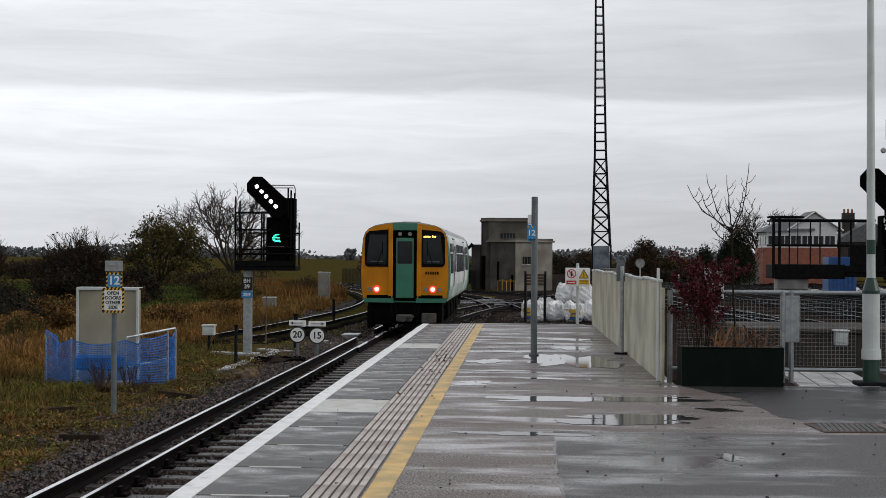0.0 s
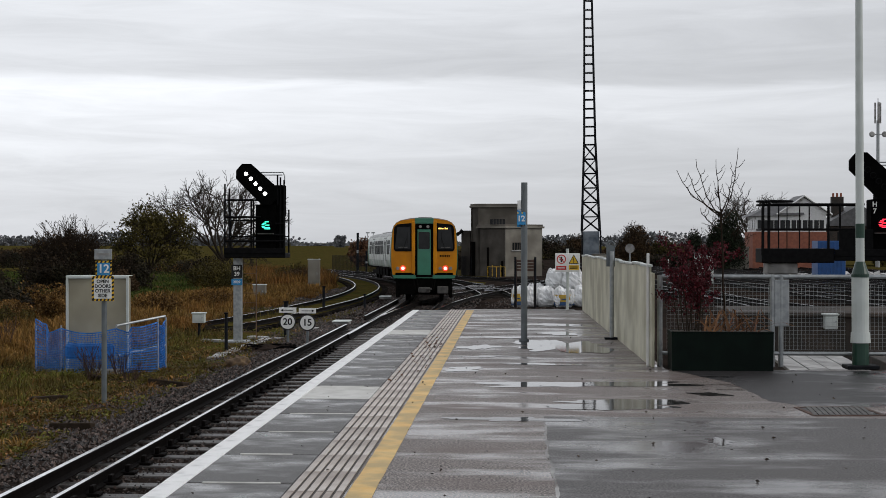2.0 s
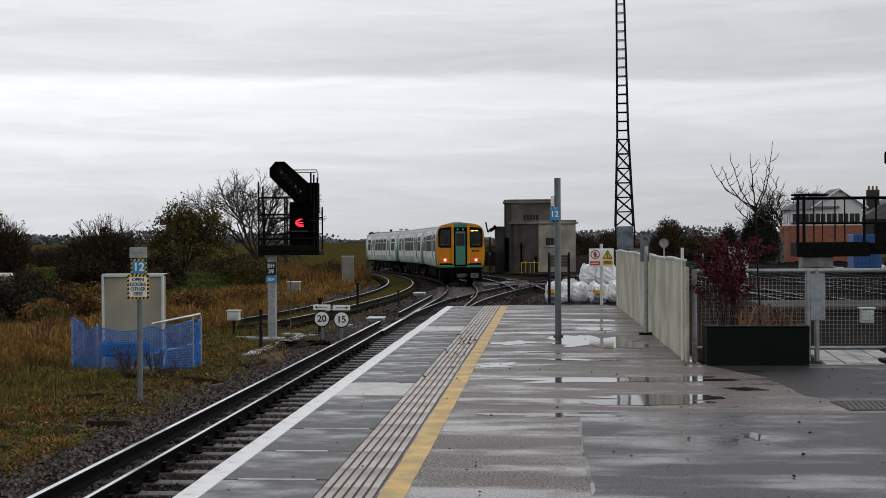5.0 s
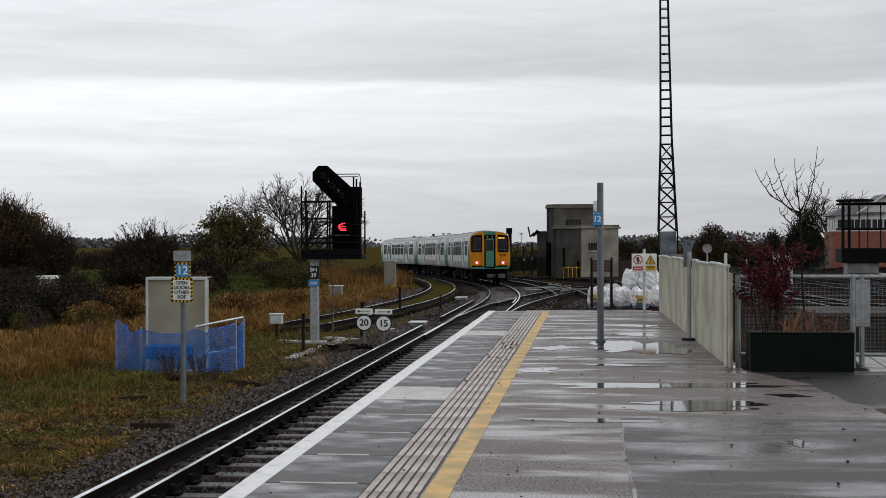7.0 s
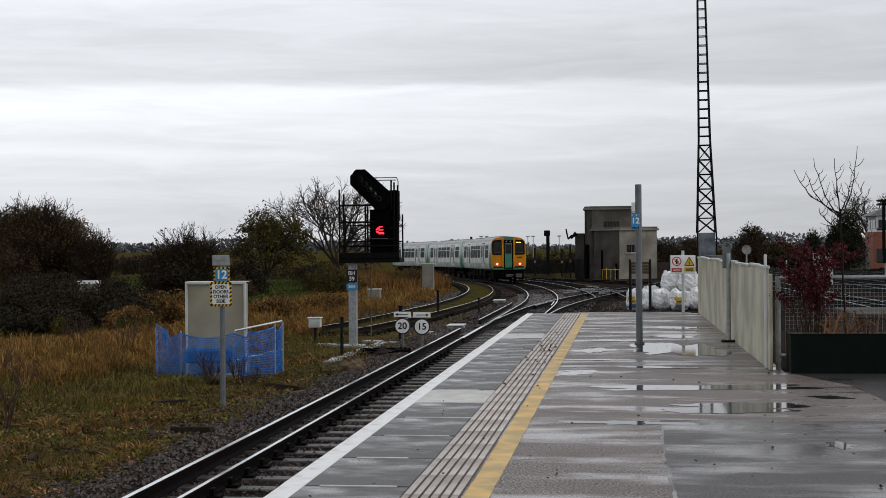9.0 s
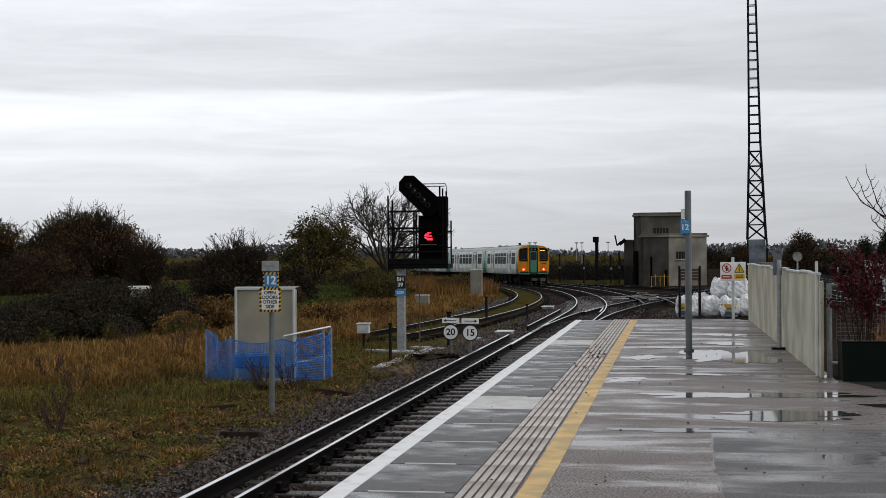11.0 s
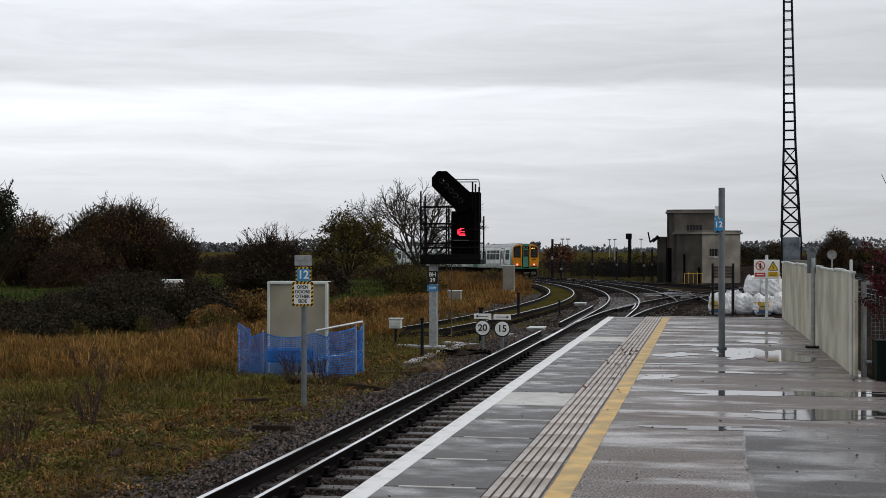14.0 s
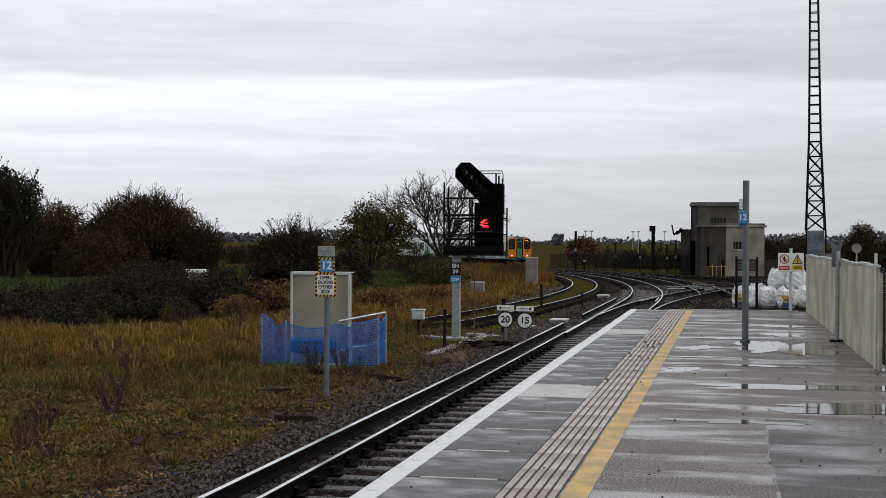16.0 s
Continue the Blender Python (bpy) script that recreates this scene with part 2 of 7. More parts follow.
def thing(name, m, label, category, group="", kind=""):
    ob = new(name)
    ob.matrix_basis = m
    return tagged(ob, label, category, group, kind)


def box(bm, x0, x1, y0, y1, z0, z1, bevel=0.0, m=None):
    """A box, its edges bevelled, added to bm."""
    t = bmesh.new()
    r = bmesh.ops.create_cube(t, size=1.0)
    for v in r["verts"]:
        v.co = Vector(((x0 + x1) / 2 + v.co.x * (x1 - x0), (y0 + y1) / 2 + v.co.y * (y1 - y0), (z0 + z1) / 2 + v.co.z * (z1 - z0)))
    if bevel:
        bmesh.ops.bevel(t, geom=t.edges[:], offset=bevel, segments=1, affect="EDGES")
    join(bm, t, m)
    return bm


def join(bm, t, m=None):
    if m is not None:
        t.transform(m)
    off = [bm.verts.new(v.co) for v in t.verts]
    t.verts.index_update()
    for f in t.faces:
        try:
            bm.faces.new([off[v.index] for v in f.verts])
        except ValueError:
            pass
    t.free()


def tube(bm, a, b, r, r2=None, seg=8, caps=True):
    """A round bar from a to b."""
    a, b = Vector(a), Vector(b)
    d = b - a
    q = d.to_track_quat("Z", "Y").to_matrix()
    r2 = r if r2 is None else r2
    rings = []
    for c, rr in ((a, r), (b, r2)):
        rings.append([bm.verts.new(c + q @ Vector((rr * math.cos(2 * math.pi * i / seg), rr * math.sin(2 * math.pi * i / seg), 0))) for i in range(seg)])
    for i in range(seg):
        j = (i + 1) % seg
        bm.faces.new((rings[0][i], rings[0][j], rings[1][j], rings[1][i]))
    if caps:
        bm.faces.new(rings[0][::-1])
        bm.faces.new(rings[1])
    return bm


def prism(bm, pts, y0, y1, m=None):
    """An outline in x, z pushed from y0 to y1."""
    t = bmesh.new()
    a = [t.verts.new((x, y0, z)) for x, z in pts]
    b = [t.verts.new((x, y1, z)) for x, z in pts]
    t.faces.new(a)
    t.faces.new(b[::-1])
    n = len(pts)
    for i in range(n):
        t.faces.new((a[i], b[i], b[(i + 1) % n], a[(i + 1) % n]))
    bmesh.ops.recalc_face_normals(t, faces=t.faces[:])
    join(bm, t, m)
    return bm


def disc(bm, x, y, z, r, depth, seg=20):
    return tube(bm, (x, y, z), (x, y - depth, z), r, seg=seg)


def text(name, body, size, m, material, parent, label=""):
    """Lettering in the built-in font as a thin mesh."""
    cu = bpy.data.curves.new(name, "FONT")
    cu.body, cu.size, cu.extrude, cu.offset = body, size, 0.002, size * 0.022
    cu.align_x, cu.align_y = "CENTER", "CENTER"
    tmp = new(name + "_curve", cu)
    me = bpy.data.meshes.new_from_object(tmp.evaluated_get(bpy.context.evaluated_depsgraph_get()))
    bpy.data.objects.remove(tmp)
    me.materials.clear()
    me.materials.append(material)
    ob = new(name, me)
    ob.parent, ob.matrix_basis = parent, m
    if label:
        tagged(ob, label)
    return ob


FACE = pose(0, 0, 0, 90, 0, 0)      # lays lettering upright, read from -y


def mesh_from(name, verts, faces, material, smooth=False):
    me = bpy.data.meshes.new(name)
    me.from_pydata(verts, [], faces)
    me.materials.append(material)
    if smooth:
        me.polygons.foreach_set("use_smooth", [True] * len(me.polygons))
    return me


# ---- the lie of the land and of the tracks ----
GROUND = -1.16
RAIL = -0.915
TX, TY, TR = -3.74, 58.0, 300.0


def fall(y):
    """The line drops very gently away from the station."""
    return -0.0062 * min(max(y - 60, 0), 130)


def main_line(s, off=0.0):
    """The departing track: straight past the platform, then a left-hand curve. Returns x, y, heading."""
    if s < TY:
        return TX + off, s, 0.0
    a = (s - TY) / TR
    return TX - TR + (TR + off) * math.cos(a), TY + (TR + off) * math.sin(a), a


def turnout_line(s, off=0.0):
    """The branch to the right out of the departing track."""
    if s < 44:
        return TX + off, s, 0.0
    a = min((s - 44) / 285, 0.17)
    rest = max(0, (s - 44) - 285 * 0.17)
    x, y = TX + 285 - (285 - off) * math.cos(a), 44 + (285 - off) * math.sin(a)
    return x + rest * math.sin(a), y + rest * math.cos(a), -a


def siding_line(s, off=0.0):
    """A siding beside the dry grass, curving left further out."""
    r = 260 if s > 66 else -170
    a = (s - 66) / r if s > 66 else (66 - s) / 170
    if s > 66:
        return -7.75 - 260 + (260 + off) * math.cos(a), 66 + (260 + off) * math.sin(a), a
    return -7.75 - 170 + (170 + off) * math.cos(a), 66 - (170 + off) * math.sin(a), -a


def link_line(s, off=0.0):
    """From the yard to the left, in front of the relay building."""
    if s < 40:
        return 12 + off, s, 0.0
    a = (s - 40) / 238
    return 12 - 238 + (238 + off) * math.cos(a), 40 + (238 + off) * math.sin(a), a


def second_line(s, off=0.0):
    x, y, a = main_line(s, off + 3.4)
    return x, y, a


def yard_line(x0):
    def line(s, off=0.0):
        return x0 + off, s, 0.0
    return line


# ---- ground: one sheet to the horizon ----
def ground_z(x, y):
    z = GROUND + fall(y)
    if x < -9 and y < 120:
        n = noise.noise(Vector((x * 0.13, y * 0.13, 0.0)))
        z += 0.10 * n * min(1, (-9 - x) / 4) + 0.03 * noise.noise(Vector((x * 0.9, y * 0.9, 3.0)))
    # the cutting's low bank under the brambles
    if x < -13:
        k = min(1, (-13 - x) / 8) * max(0, 1 - abs(y - 62) / 30)
        z += 0.35 * k
    return z


def axis(*spans):
    out = []
    for a, b, n in spans:
        out += [a + (b - a) * i / n for i in range(n)]
    return out + [spans[-1][1]]


gx = axis((-4000, -600, 6), (-600, -120, 12), (-120, -40, 20), (-40, 12, 104), (12, 60, 24), (60, 400, 12), (400, 4000, 6))
gy = axis((-600, -20, 6), (-20, 110, 200), (110, 240, 50), (240, 700, 16), (700, 4500, 8))
gv = [(x, y, ground_z(x, y)) for y in gy for x in gx]
nx = len(gx)
gf = [(j * nx + i, j * nx + i + 1, (j + 1) * nx + i + 1, (j + 1) * nx + i) for j in range(len(gy) - 1) for i in range(nx - 1)]
ground = tagged(new("ground", mesh_from("ground", gv, gf, M_GRASS, True)), "rough autumn grass running out to flat fields", "ground", kind="structure")


# ---- trackbeds and tracks ----
def trackbed(name, line, s0, s1, width, label, material=None, lift=0.0):
    v, f = [], []
    n = int((s1 - s0) / 2)
    for i in range(n + 1):
        s = s0 + (s1 - s0) * i / n
        for off, dz in ((-width - 0.5, -0.12), (-width, 0.060), (0, 0.072), (width, 0.060), (width + 0.5, -0.12)):
            x, y, _ = line(s, off)
            v.append((x, y, GROUND + fall(y) + dz + lift + 0.012 * noise.noise(Vector((x * 3, y * 3, 0)))))
    for i in range(n):
        for k in range(4):
            a = i * 5 + k
            f.append((a, a + 1, a + 6, a + 5))
    return tagged(new(name, mesh_from(name, v, f, material or M_BALLAST)), label, "ballast", kind="structure")


RAIL_SECTION = [(-0.065, -0.15), (0.065, -0.15), (0.065, -0.135), (0.012, -0.115), (0.012, -0.035), (0.035, -0.028), (0.035, -0.003),
                (0.026, 0.0), (-0.026, 0.0), (-0.035, -0.003), (-0.035, -0.028), (-0.012, -0.035), (-0.012, -0.115), (-0.065, -0.135)]


def rail(line, off, s0, s1, parent, name="rail", top=RAIL, wide=1.0):
    """A flat-bottomed rail bent along the line, its running surface polished."""
    n = max(2, int((s1 - s0) / 1.5))
    k = len(RAIL_SECTION)
    v, f = [], []
    for i in range(n + 1):
        s = s0 + (s1 - s0) * i / n
        for px_, pz in RAIL_SECTION:
            x, y, _ = line(s, off + px_ * wide)
            v.append((x, y, top + fall(y) + pz))
    for i in range(n):
        for j in range(k):
            a, b = i * k + j, i * k + (j + 1) % k
            f.append((a, b, b + k, a + k))
    f.append(tuple(range(k)))
    f.append(tuple(range(n * k, n * k + k))[::-1])
    me = mesh_from(name, v, f, M_RAILSIDE)
    me.materials.append(M_RAILTOP)
    for p in me.polygons:
        if p.index < n * k and p.index % k == 7:
            p.material_index = 1
    ob = new(name, me)
    ob.parent = parent
    return ob


sleeper_bm = box(bmesh.new(), -1.28, 1.28, -0.125, 0.125, -0.14, 0.0, 0.012)
sleeper_me = bpy.data.meshes.new("sleeper")
sleeper_bm.to_mesh(sleeper_me)
sleeper_bm.free()
sleeper_me.materials.append(M_SLEEPER)

chair_bm = box(bmesh.new(), -0.19, 0.19, -0.09, 0.09, 0.0, 0.035, 0.008)
box(chair_bm, 0.07, 0.12, -0.06, 0.06, 0.035, 0.11, 0.006)
box(chair_bm, -0.12, -0.07, -0.06, 0.06, 0.035, 0.11, 0.006)
chair_me = bpy.data.meshes.new("rail_chair")
chair_bm.to_mesh(chair_me)
chair_bm.free()
chair_me.materials.append(M_RAILSIDE)


def track(label, line, s0, s1, single=0, pitch=0.70, conductor=None, rails=(-0.7525, 0.7525), chairs=0):
    """A track: two rails on sleepers; the first sleepers stand singly, the rest lie joined."""
    t = thing("railway_track", Matrix.Identity(4), label, "railway track", kind="structure")
    for off in rails:
        rail(line, off, s0, s1, t)
    if conductor:
        off, a, b = conductor
        rail(line, off, a, b, t, "conductor_rail", RAIL + 0.045, 1.2)
        tagged(t.children[-1], "black conductor rail with a bright worn top")
    v, f = [], []
    src = [tuple(c.co) for c in sleeper_me.vertices]
    srcf = [tuple(p.vertices) for p in sleeper_me.polygons]
    i, s = 0, s0
    while s < s1:
        x, y, a = line(s)
        m = pose(x, y, RAIL - 0.155 + fall(y), 0, 0, math.degrees(a)) @ pose(0, 0.03 * math.sin(i * 7.1), 0, 0, 0, 0.6 * math.sin(i * 3.3))
        if i < single:
            shared("sleeper", sleeper_me, t, m)
        else:
            o = len(v)
            v += [tuple(m @ Vector(c)) for c in src]
            f += [tuple(o + q for q in p) for p in srcf]
        if i < chairs:
            for off in rails:
                shared("rail_chair", chair_me, t, m @ pose(off, 0, 0.0))
        i, s = i + 1, s + pitch
    if v:
        ob = tagged(new("sleepers", mesh_from("sleepers", v, f, M_OILSLEEPER)), kind="stuff")
        ob.parent = t
    return t


trackbed("trackbed", main_line, -6, 240, 2.3, "dark brown ballast bed under the departing track")
trackbed("trackbed", turnout_line, 46, 140, 2.0, "dark ballast bed of the branch track")
trackbed("trackbed", siding_line, 46, 200, 0.9, "grass-grown ballast bed of the siding", M_GRASS, 0.03)
trackbed("trackbed", link_line, -6, 240, 2.2, "dark ballast bed of the yard curve")
track("platform track with polished rails on wet timber sleepers", main_line, -5, 225, 130, 0.70, (-1.22, -5, 44), chairs=60)
track("branch track leaving to the right through a turnout", turnout_line, 46, 135)
track("siding track beside the dry grass", siding_line, 45, 180, rails=(-0.7525, 0.7525))
track("yard curve in front of the relay building", link_line, -5, 230)
track("second running track beside the departing line", second_line, 74, 225)
for k, xo in enumerate((10.2, 15.6, 19.2, 22.8, 26.6, 30.4, 34.4, 38.4, 42.4)):
    trackbed("trackbed", yard_line(xo), -6, 330, 1.95, "dark ballast bed of the yard")
    track("yard track with bright wet rails", yard_line(xo), -5, 320)
yv_, yf_ = [], []
for i in range(63):
    y = 19.3 + i * 5
    for x in (1.97, 12, 24, 36, 48):
        yv_.append((x, y, GROUND + fall(y) + 0.04))
for i in range(62):
    for k in range(4):
        a = i * 5 + k
        yf_.append((a, a + 1, a + 6, a + 5))
tagged(new("yard_bed", mesh_from("yard_bed", yv_, yf_, M_BALLAST)), "dark cindery ground between the yard tracks", "ballast", kind="structure")
cv_ = [(x, 34.9 + i * 5, GROUND + fall(34.9 + i * 5) + 0.03) for i in range(24) for x in (-1.9, 1.97)]
cf_ = [(2 * i, 2 * i + 1, 2 * i + 3, 2 * i + 2) for i in range(23)]
tagged(new("cess", mesh_from("cess", cv_, cf_, M_BALLAST)), "dark cinder path beyond the platform end", "ballast", kind="structure")
# switch rails and check rails of the turnout
points = thing("switch_points", Matrix.Identity(4), "turnout blades and check rails in the platform track", "railway points", kind="structure")
rail(turnout_line, 0.70, 40, 52, points, "switch_rail")
rail(main_line, -0.70, 40, 52, points, "switch_rail")
rail(main_line, 0.62, 62, 68, points, "check_rail")
rail(turnout_line, -0.62, 62, 68, points, "check_rail")
rail(main_line, -1.25, 50, 66, points, "check_rail")

# ---- platform ----
PE = -2.33            # outer face of the platform edge
PEND = 34.6           # ramp end
platform = thing("platform", Matrix.Identity(4), "wet asphalt station platform with a slab edge", "platform", kind="structure")
bm = bmesh.new()
box(bm, -0.86, 60, -30, 18.6, -1.3, 0.0)
box(bm, -0.86, 1.95, 18.6, PEND, -1.3, -0.002)
part("asphalt_surface", bm, M_ASPHALT, platform, "worn wet tarmac")
bm = bmesh.new()
box(bm, PE + 0.10, -0.86, -30, PEND, -1.25, -0.05)
part("platform_wall", bm, M_PALE, platform)
# coping slabs across, white nosing, tactile strip, yellow line
slab_bm = box(bmesh.new(), 0, 0.755, 0, 1.285, -0.06, 0.0, 0.008)
slab_me = bpy.data.meshes.new("slab")
slab_bm.to_mesh(slab_me)
slab_bm.free()
slab_me.materials.append(M_SLAB)
pale_me = slab_me.copy()
pale_me.materials[0] = M_PALESLAB
# pale strips paint the sky's glint along the wet slab joints
joint_bm = box(bmesh.new(), 0, 0.68, -0.014, 0.014, -0.03, 0.0042, 0.003)
for v in joint_bm.verts:
    v.co.y += 0.006 * math.sin(v.co.x * 31)
joint_me = bpy.data.meshes.new("mortar_joint")
joint_bm.to_mesh(joint_me)
joint_bm.free()
joint_me.materials.append(M_PALESLAB)
nose_bm = box(bmesh.new(), 0, 0.165, 0, 1.30, -0.075, 0.003, 0.012)
nose_me = bpy.data.meshes.new("white_edge")
nose_bm.to_mesh(nose_me)
nose_bm.free()
nose_me.materials.append(M_WHITE_LINE)
tact_bm = box(bmesh.new(), 0, 0.385, 0, 0.80, -0.05, 0.001, 0.004)
for i in range(6):
    x = 0.035 + i * 0.063
    box(tact_bm, x - 0.022, x + 0.022, 0.006, 0.794, 0.001, 0.012, 0.003)
tact_me = bpy.data.meshes.new("tactile_slab")
tact_bm.to_mesh(tact_me)
tact_bm.free()
tact_me.materials.append(M_TACT)
tact_me.materials.append(M_GROOVE)
# faces below and between the ribs take the darker groove colour
for p in tact_me.polygons:
    p.material_index = 1 if p.center.z < 0.0015 else 0
y = 9.70 - 1.31 * 20
while y < PEND - 0.2:
    w = min(1.31, PEND - y)
    jit = 0.002 * math.sin(y * 5.1)
    sl = shared("slab", pale_me if abs(y - 14.94) < 0.4 or abs(y - 25.42) < 0.4 else slab_me, platform, pose(PE + 0.165, y, jit, 0, 0.15 * math.sin(y * 3), 0))
    sl.scale = (0.722 / 0.755, w / 1.31, 1)
    if y > 4:
        jo = shared("mortar_joint", joint_me, platform, pose(PE + 0.19 + 0.10 * abs(math.sin(y * 2.7)), y - 0.014, 0.0, 0, 0, 0.8 * math.sin(y * 4.4)))
        jo.scale = (0.55 + 0.40 * abs(math.sin(y * 1.9 + 1)), 0.7 + 0.6 * abs(math.sin(y * 3.3)), 1)
    no = shared("white_edge", nose_me, platform, pose(PE + 0.004 * math.sin(y * 2.3), y, jit))
    no.scale = (1, w / 1.31, 1)
    y += 1.31
y = 9.30 - 0.81 * 30
while y < PEND - 0.1:
    ob = shared("tactile_slab", tact_me, platform, pose(-1.44, y, 0.002 * math.sin(y * 9)))
    ob.scale = (1, min(0.80, PEND - y) / 0.80, 1)
    y += 0.81
rs = random.Random(4)
lv, lf = [], []
n = 260
for i in range(n + 1):
    yy = -20 + (PEND + 19.9) * i / n
    for x in (-1.040, -0.872):
        lv.append((x + rs.uniform(-0.003, 0.003), yy, 0.004))
for i in range(n):
    lf.append((2 * i, 2 * i + 1, 2 * i + 3, 2 * i + 2))
ob = new("yellow_line", mesh_from("yellow_line", lv, lf, M_YELLOW_LINE))
ob.parent = platform
tagged(ob, "worn yellow safety line")
bm = box(bmesh.new(), -1.055, -0.86, -30, PEND, -0.05, 0.001)
part("line_bed", bm, M_ASPHALT, platform)
bm = bmesh.new()
box(bm, -1.1, 1.5, PEND, PEND + 0.22, -1.2, 0.012, 0.01)
part("end_kerb", bm, M_PALE, platform, "pale concrete kerb at the platform end")


# standing water on the tarmac
def puddle(cx, cy, rx, ry, seed):
    r = random.Random(seed)
    ph = [r.uniform(0, 6.28) for _ in range(6)]
    v = []
    n = 72
    for i in range(n):
        a = 2 * math.pi * i / n
        k = 1 + sum(0.26 / (j + 1) ** 0.8 * math.sin((j * 2 + 2) * a + ph[j]) for j in range(6)) + r.uniform(-0.07, 0.07)
        v.append((cx + rx * k * math.cos(a), cy + ry * k * math.sin(a), 0.0032))
    v.append((cx, cy, 0.0032))
    f = [(i, (i + 1) % n, n) for i in range(n)]
    ob = new("puddle", mesh_from("puddle", v, f, M_WATER))
    return tagged(ob, "shallow rain puddle on the tarmac", "puddle", "puddles on the platform", kind="structure")


# ---- the train: three cars ----
M_TYELLOW = mat("train_yellow_paint", (0.70, 0.265, 0.003), (0.64, 0.24, 0.003), 2, 0.4, coat=0.05, spec=0.2, c3=(0.52, 0.19, 0.006), s3=1.5)
M_TGREEN = mat("train_green_paint", (0.035, 0.20, 0.125), (0.03, 0.17, 0.105), 2, 0.35, coat=0.3)
M_TWHITE = mat("train_white_paint", (0.80, 0.84, 0.82), (0.72, 0.76, 0.74), 1.3, 0.45, spec=0.3, c3=(0.62, 0.65, 0.63), s3=1.2)
M_TPALE = mat("train_pale_green_skirt", (0.56, 0.66, 0.61), (0.48, 0.57, 0.53), 1.3, 0.4, c3=(0.36, 0.41, 0.38), s3=0.8)
M_TROOF = mat("train_roof", (0.42, 0.43, 0.43), (0.32, 0.33, 0.33), 1.5, 0.45, c3=(0.24, 0.24, 0.24), s3=0.8)
M_UNDER = mat("underframe_grime", (0.005, 0.0046, 0.0042), (0.003, 0.0028, 0.0026), 5, 0.9, spec=0.03)
M_BUFFER = mat("dull_buffer_steel", (0.085, 0.080, 0.074), (0.050, 0.047, 0.044), 6, 0.6)
M_HEAD = mat("lit_lamp_glass", (0.9, 0.8, 0.78), emit=(1.0, 0.56, 0.45), power=1.5)
M_TAIL = mat("lit_tail_lamp", (0.8, 0.05, 0.03), emit=(1.0, 0.04, 0.03), power=1.5)
M_AMBER = mat("amber_display_dots", (0.8, 0.4, 0.05), emit=(1.0, 0.55, 0.12), power=2.5)
M_TGLASS = mat("train_side_glass", (0.014, 0.019, 0.019), (0.024, 0.031, 0.031), 2, 0.4, spec=0.02)
M_DIMLAMP = mat("unlit_lamp_lens", (0.30, 0.27, 0.25), (0.24, 0.22, 0.20), 9, 0.15)

CAR_HALF = [(1.00, 1.27), (1.12, 1.34), (1.45, 1.395), (1.9, 1.41), (2.3, 1.40), (2.75, 1.375), (3.05, 1.345), (3.22, 1.29), (3.36, 1.16), (3.46, 0.95),
            (3.54, 0.55), (3.58, 0.0)]


def half_at(z):
    for (z0, w0), (z1, w1) in zip(CAR_HALF, CAR_HALF[1:]):
        if z <= z1:
            return w0 + (w1 - w0) * max(0, z - z0) / (z1 - z0)
    return 0.0


def shell(bm, y0, y1, lo, hi, skin=0.0):
    """A length of the car's skin between two heights, both sides, closed over the roof where hi reaches it."""
    zs = [lo] + [z for z, _ in CAR_HALF if lo < z < hi] + [hi]
    ring = [(half_at(z) + skin, z + (skin if z > 3.3 else 0)) for z in zs]
    if hi >= 3.58:
        outline = ring + [(-x, z) for x, z in ring[-2::-1]]
    else:
        outline = ring + [(-x, z) for x, z in ring[::-1]]
    return prism(bm, outline, y0, y1)


def side_patch(bm, sign, y0, y1, z0, z1, out, cut=0.0):
    """A panel that lies on the curved side, its corners cut round."""
    n = 5
    t = bmesh.new()
    rows = []
    for i in range(n + 1):
        z = z0 + (z1 - z0) * i / n
        c = cut if i in (0, n) else 0.0
        rows.append([t.verts.new((sign * (half_at(z) + d), yy, z)) for d, yy in ((-0.02, y0 + c), (out, y0 + c), (out, y1 - c), (-0.02, y1 - c))])
    for a, b in zip(rows, rows[1:]):
        for k in range(3):
            t.faces.new((a[k], a[k + 1], b[k + 1], b[k]))
    t.faces.new(rows[0][::-1])
    t.faces.new(rows[-1])
    bmesh.ops.recalc_face_normals(t, faces=t.faces[:])
    join(bm, t)
    return bm


def bogie(car, y):
    b = part("bogie", box(box(box(bmesh.new(), -1.05, -0.93, y - 1.9, y + 1.9, 0.38, 0.66, 0.03), 0.93, 1.05, y - 1.9, y + 1.9, 0.38, 0.66, 0.03),
                          -0.95, 0.95, y - 0.25, y + 0.25, 0.4, 0.8, 0.03), M_UNDER, car)
    for dy in (-1.25, 1.25):
        bm = bmesh.new()
        for sx in (-1, 1):
            tube(bm, (sx * 0.68, y + dy, 0.42), (sx * 0.82, y + dy, 0.42), 0.42, seg=20)
            tube(bm, (sx * 0.68, y + dy, 0.42), (sx * 0.65, y + dy, 0.42), 0.45, seg=20)
        tube(bm, (-0.7, y + dy, 0.42), (0.7, y + dy, 0.42), 0.08)
        part("wheelset", bm, M_UNDER, b)
    return b


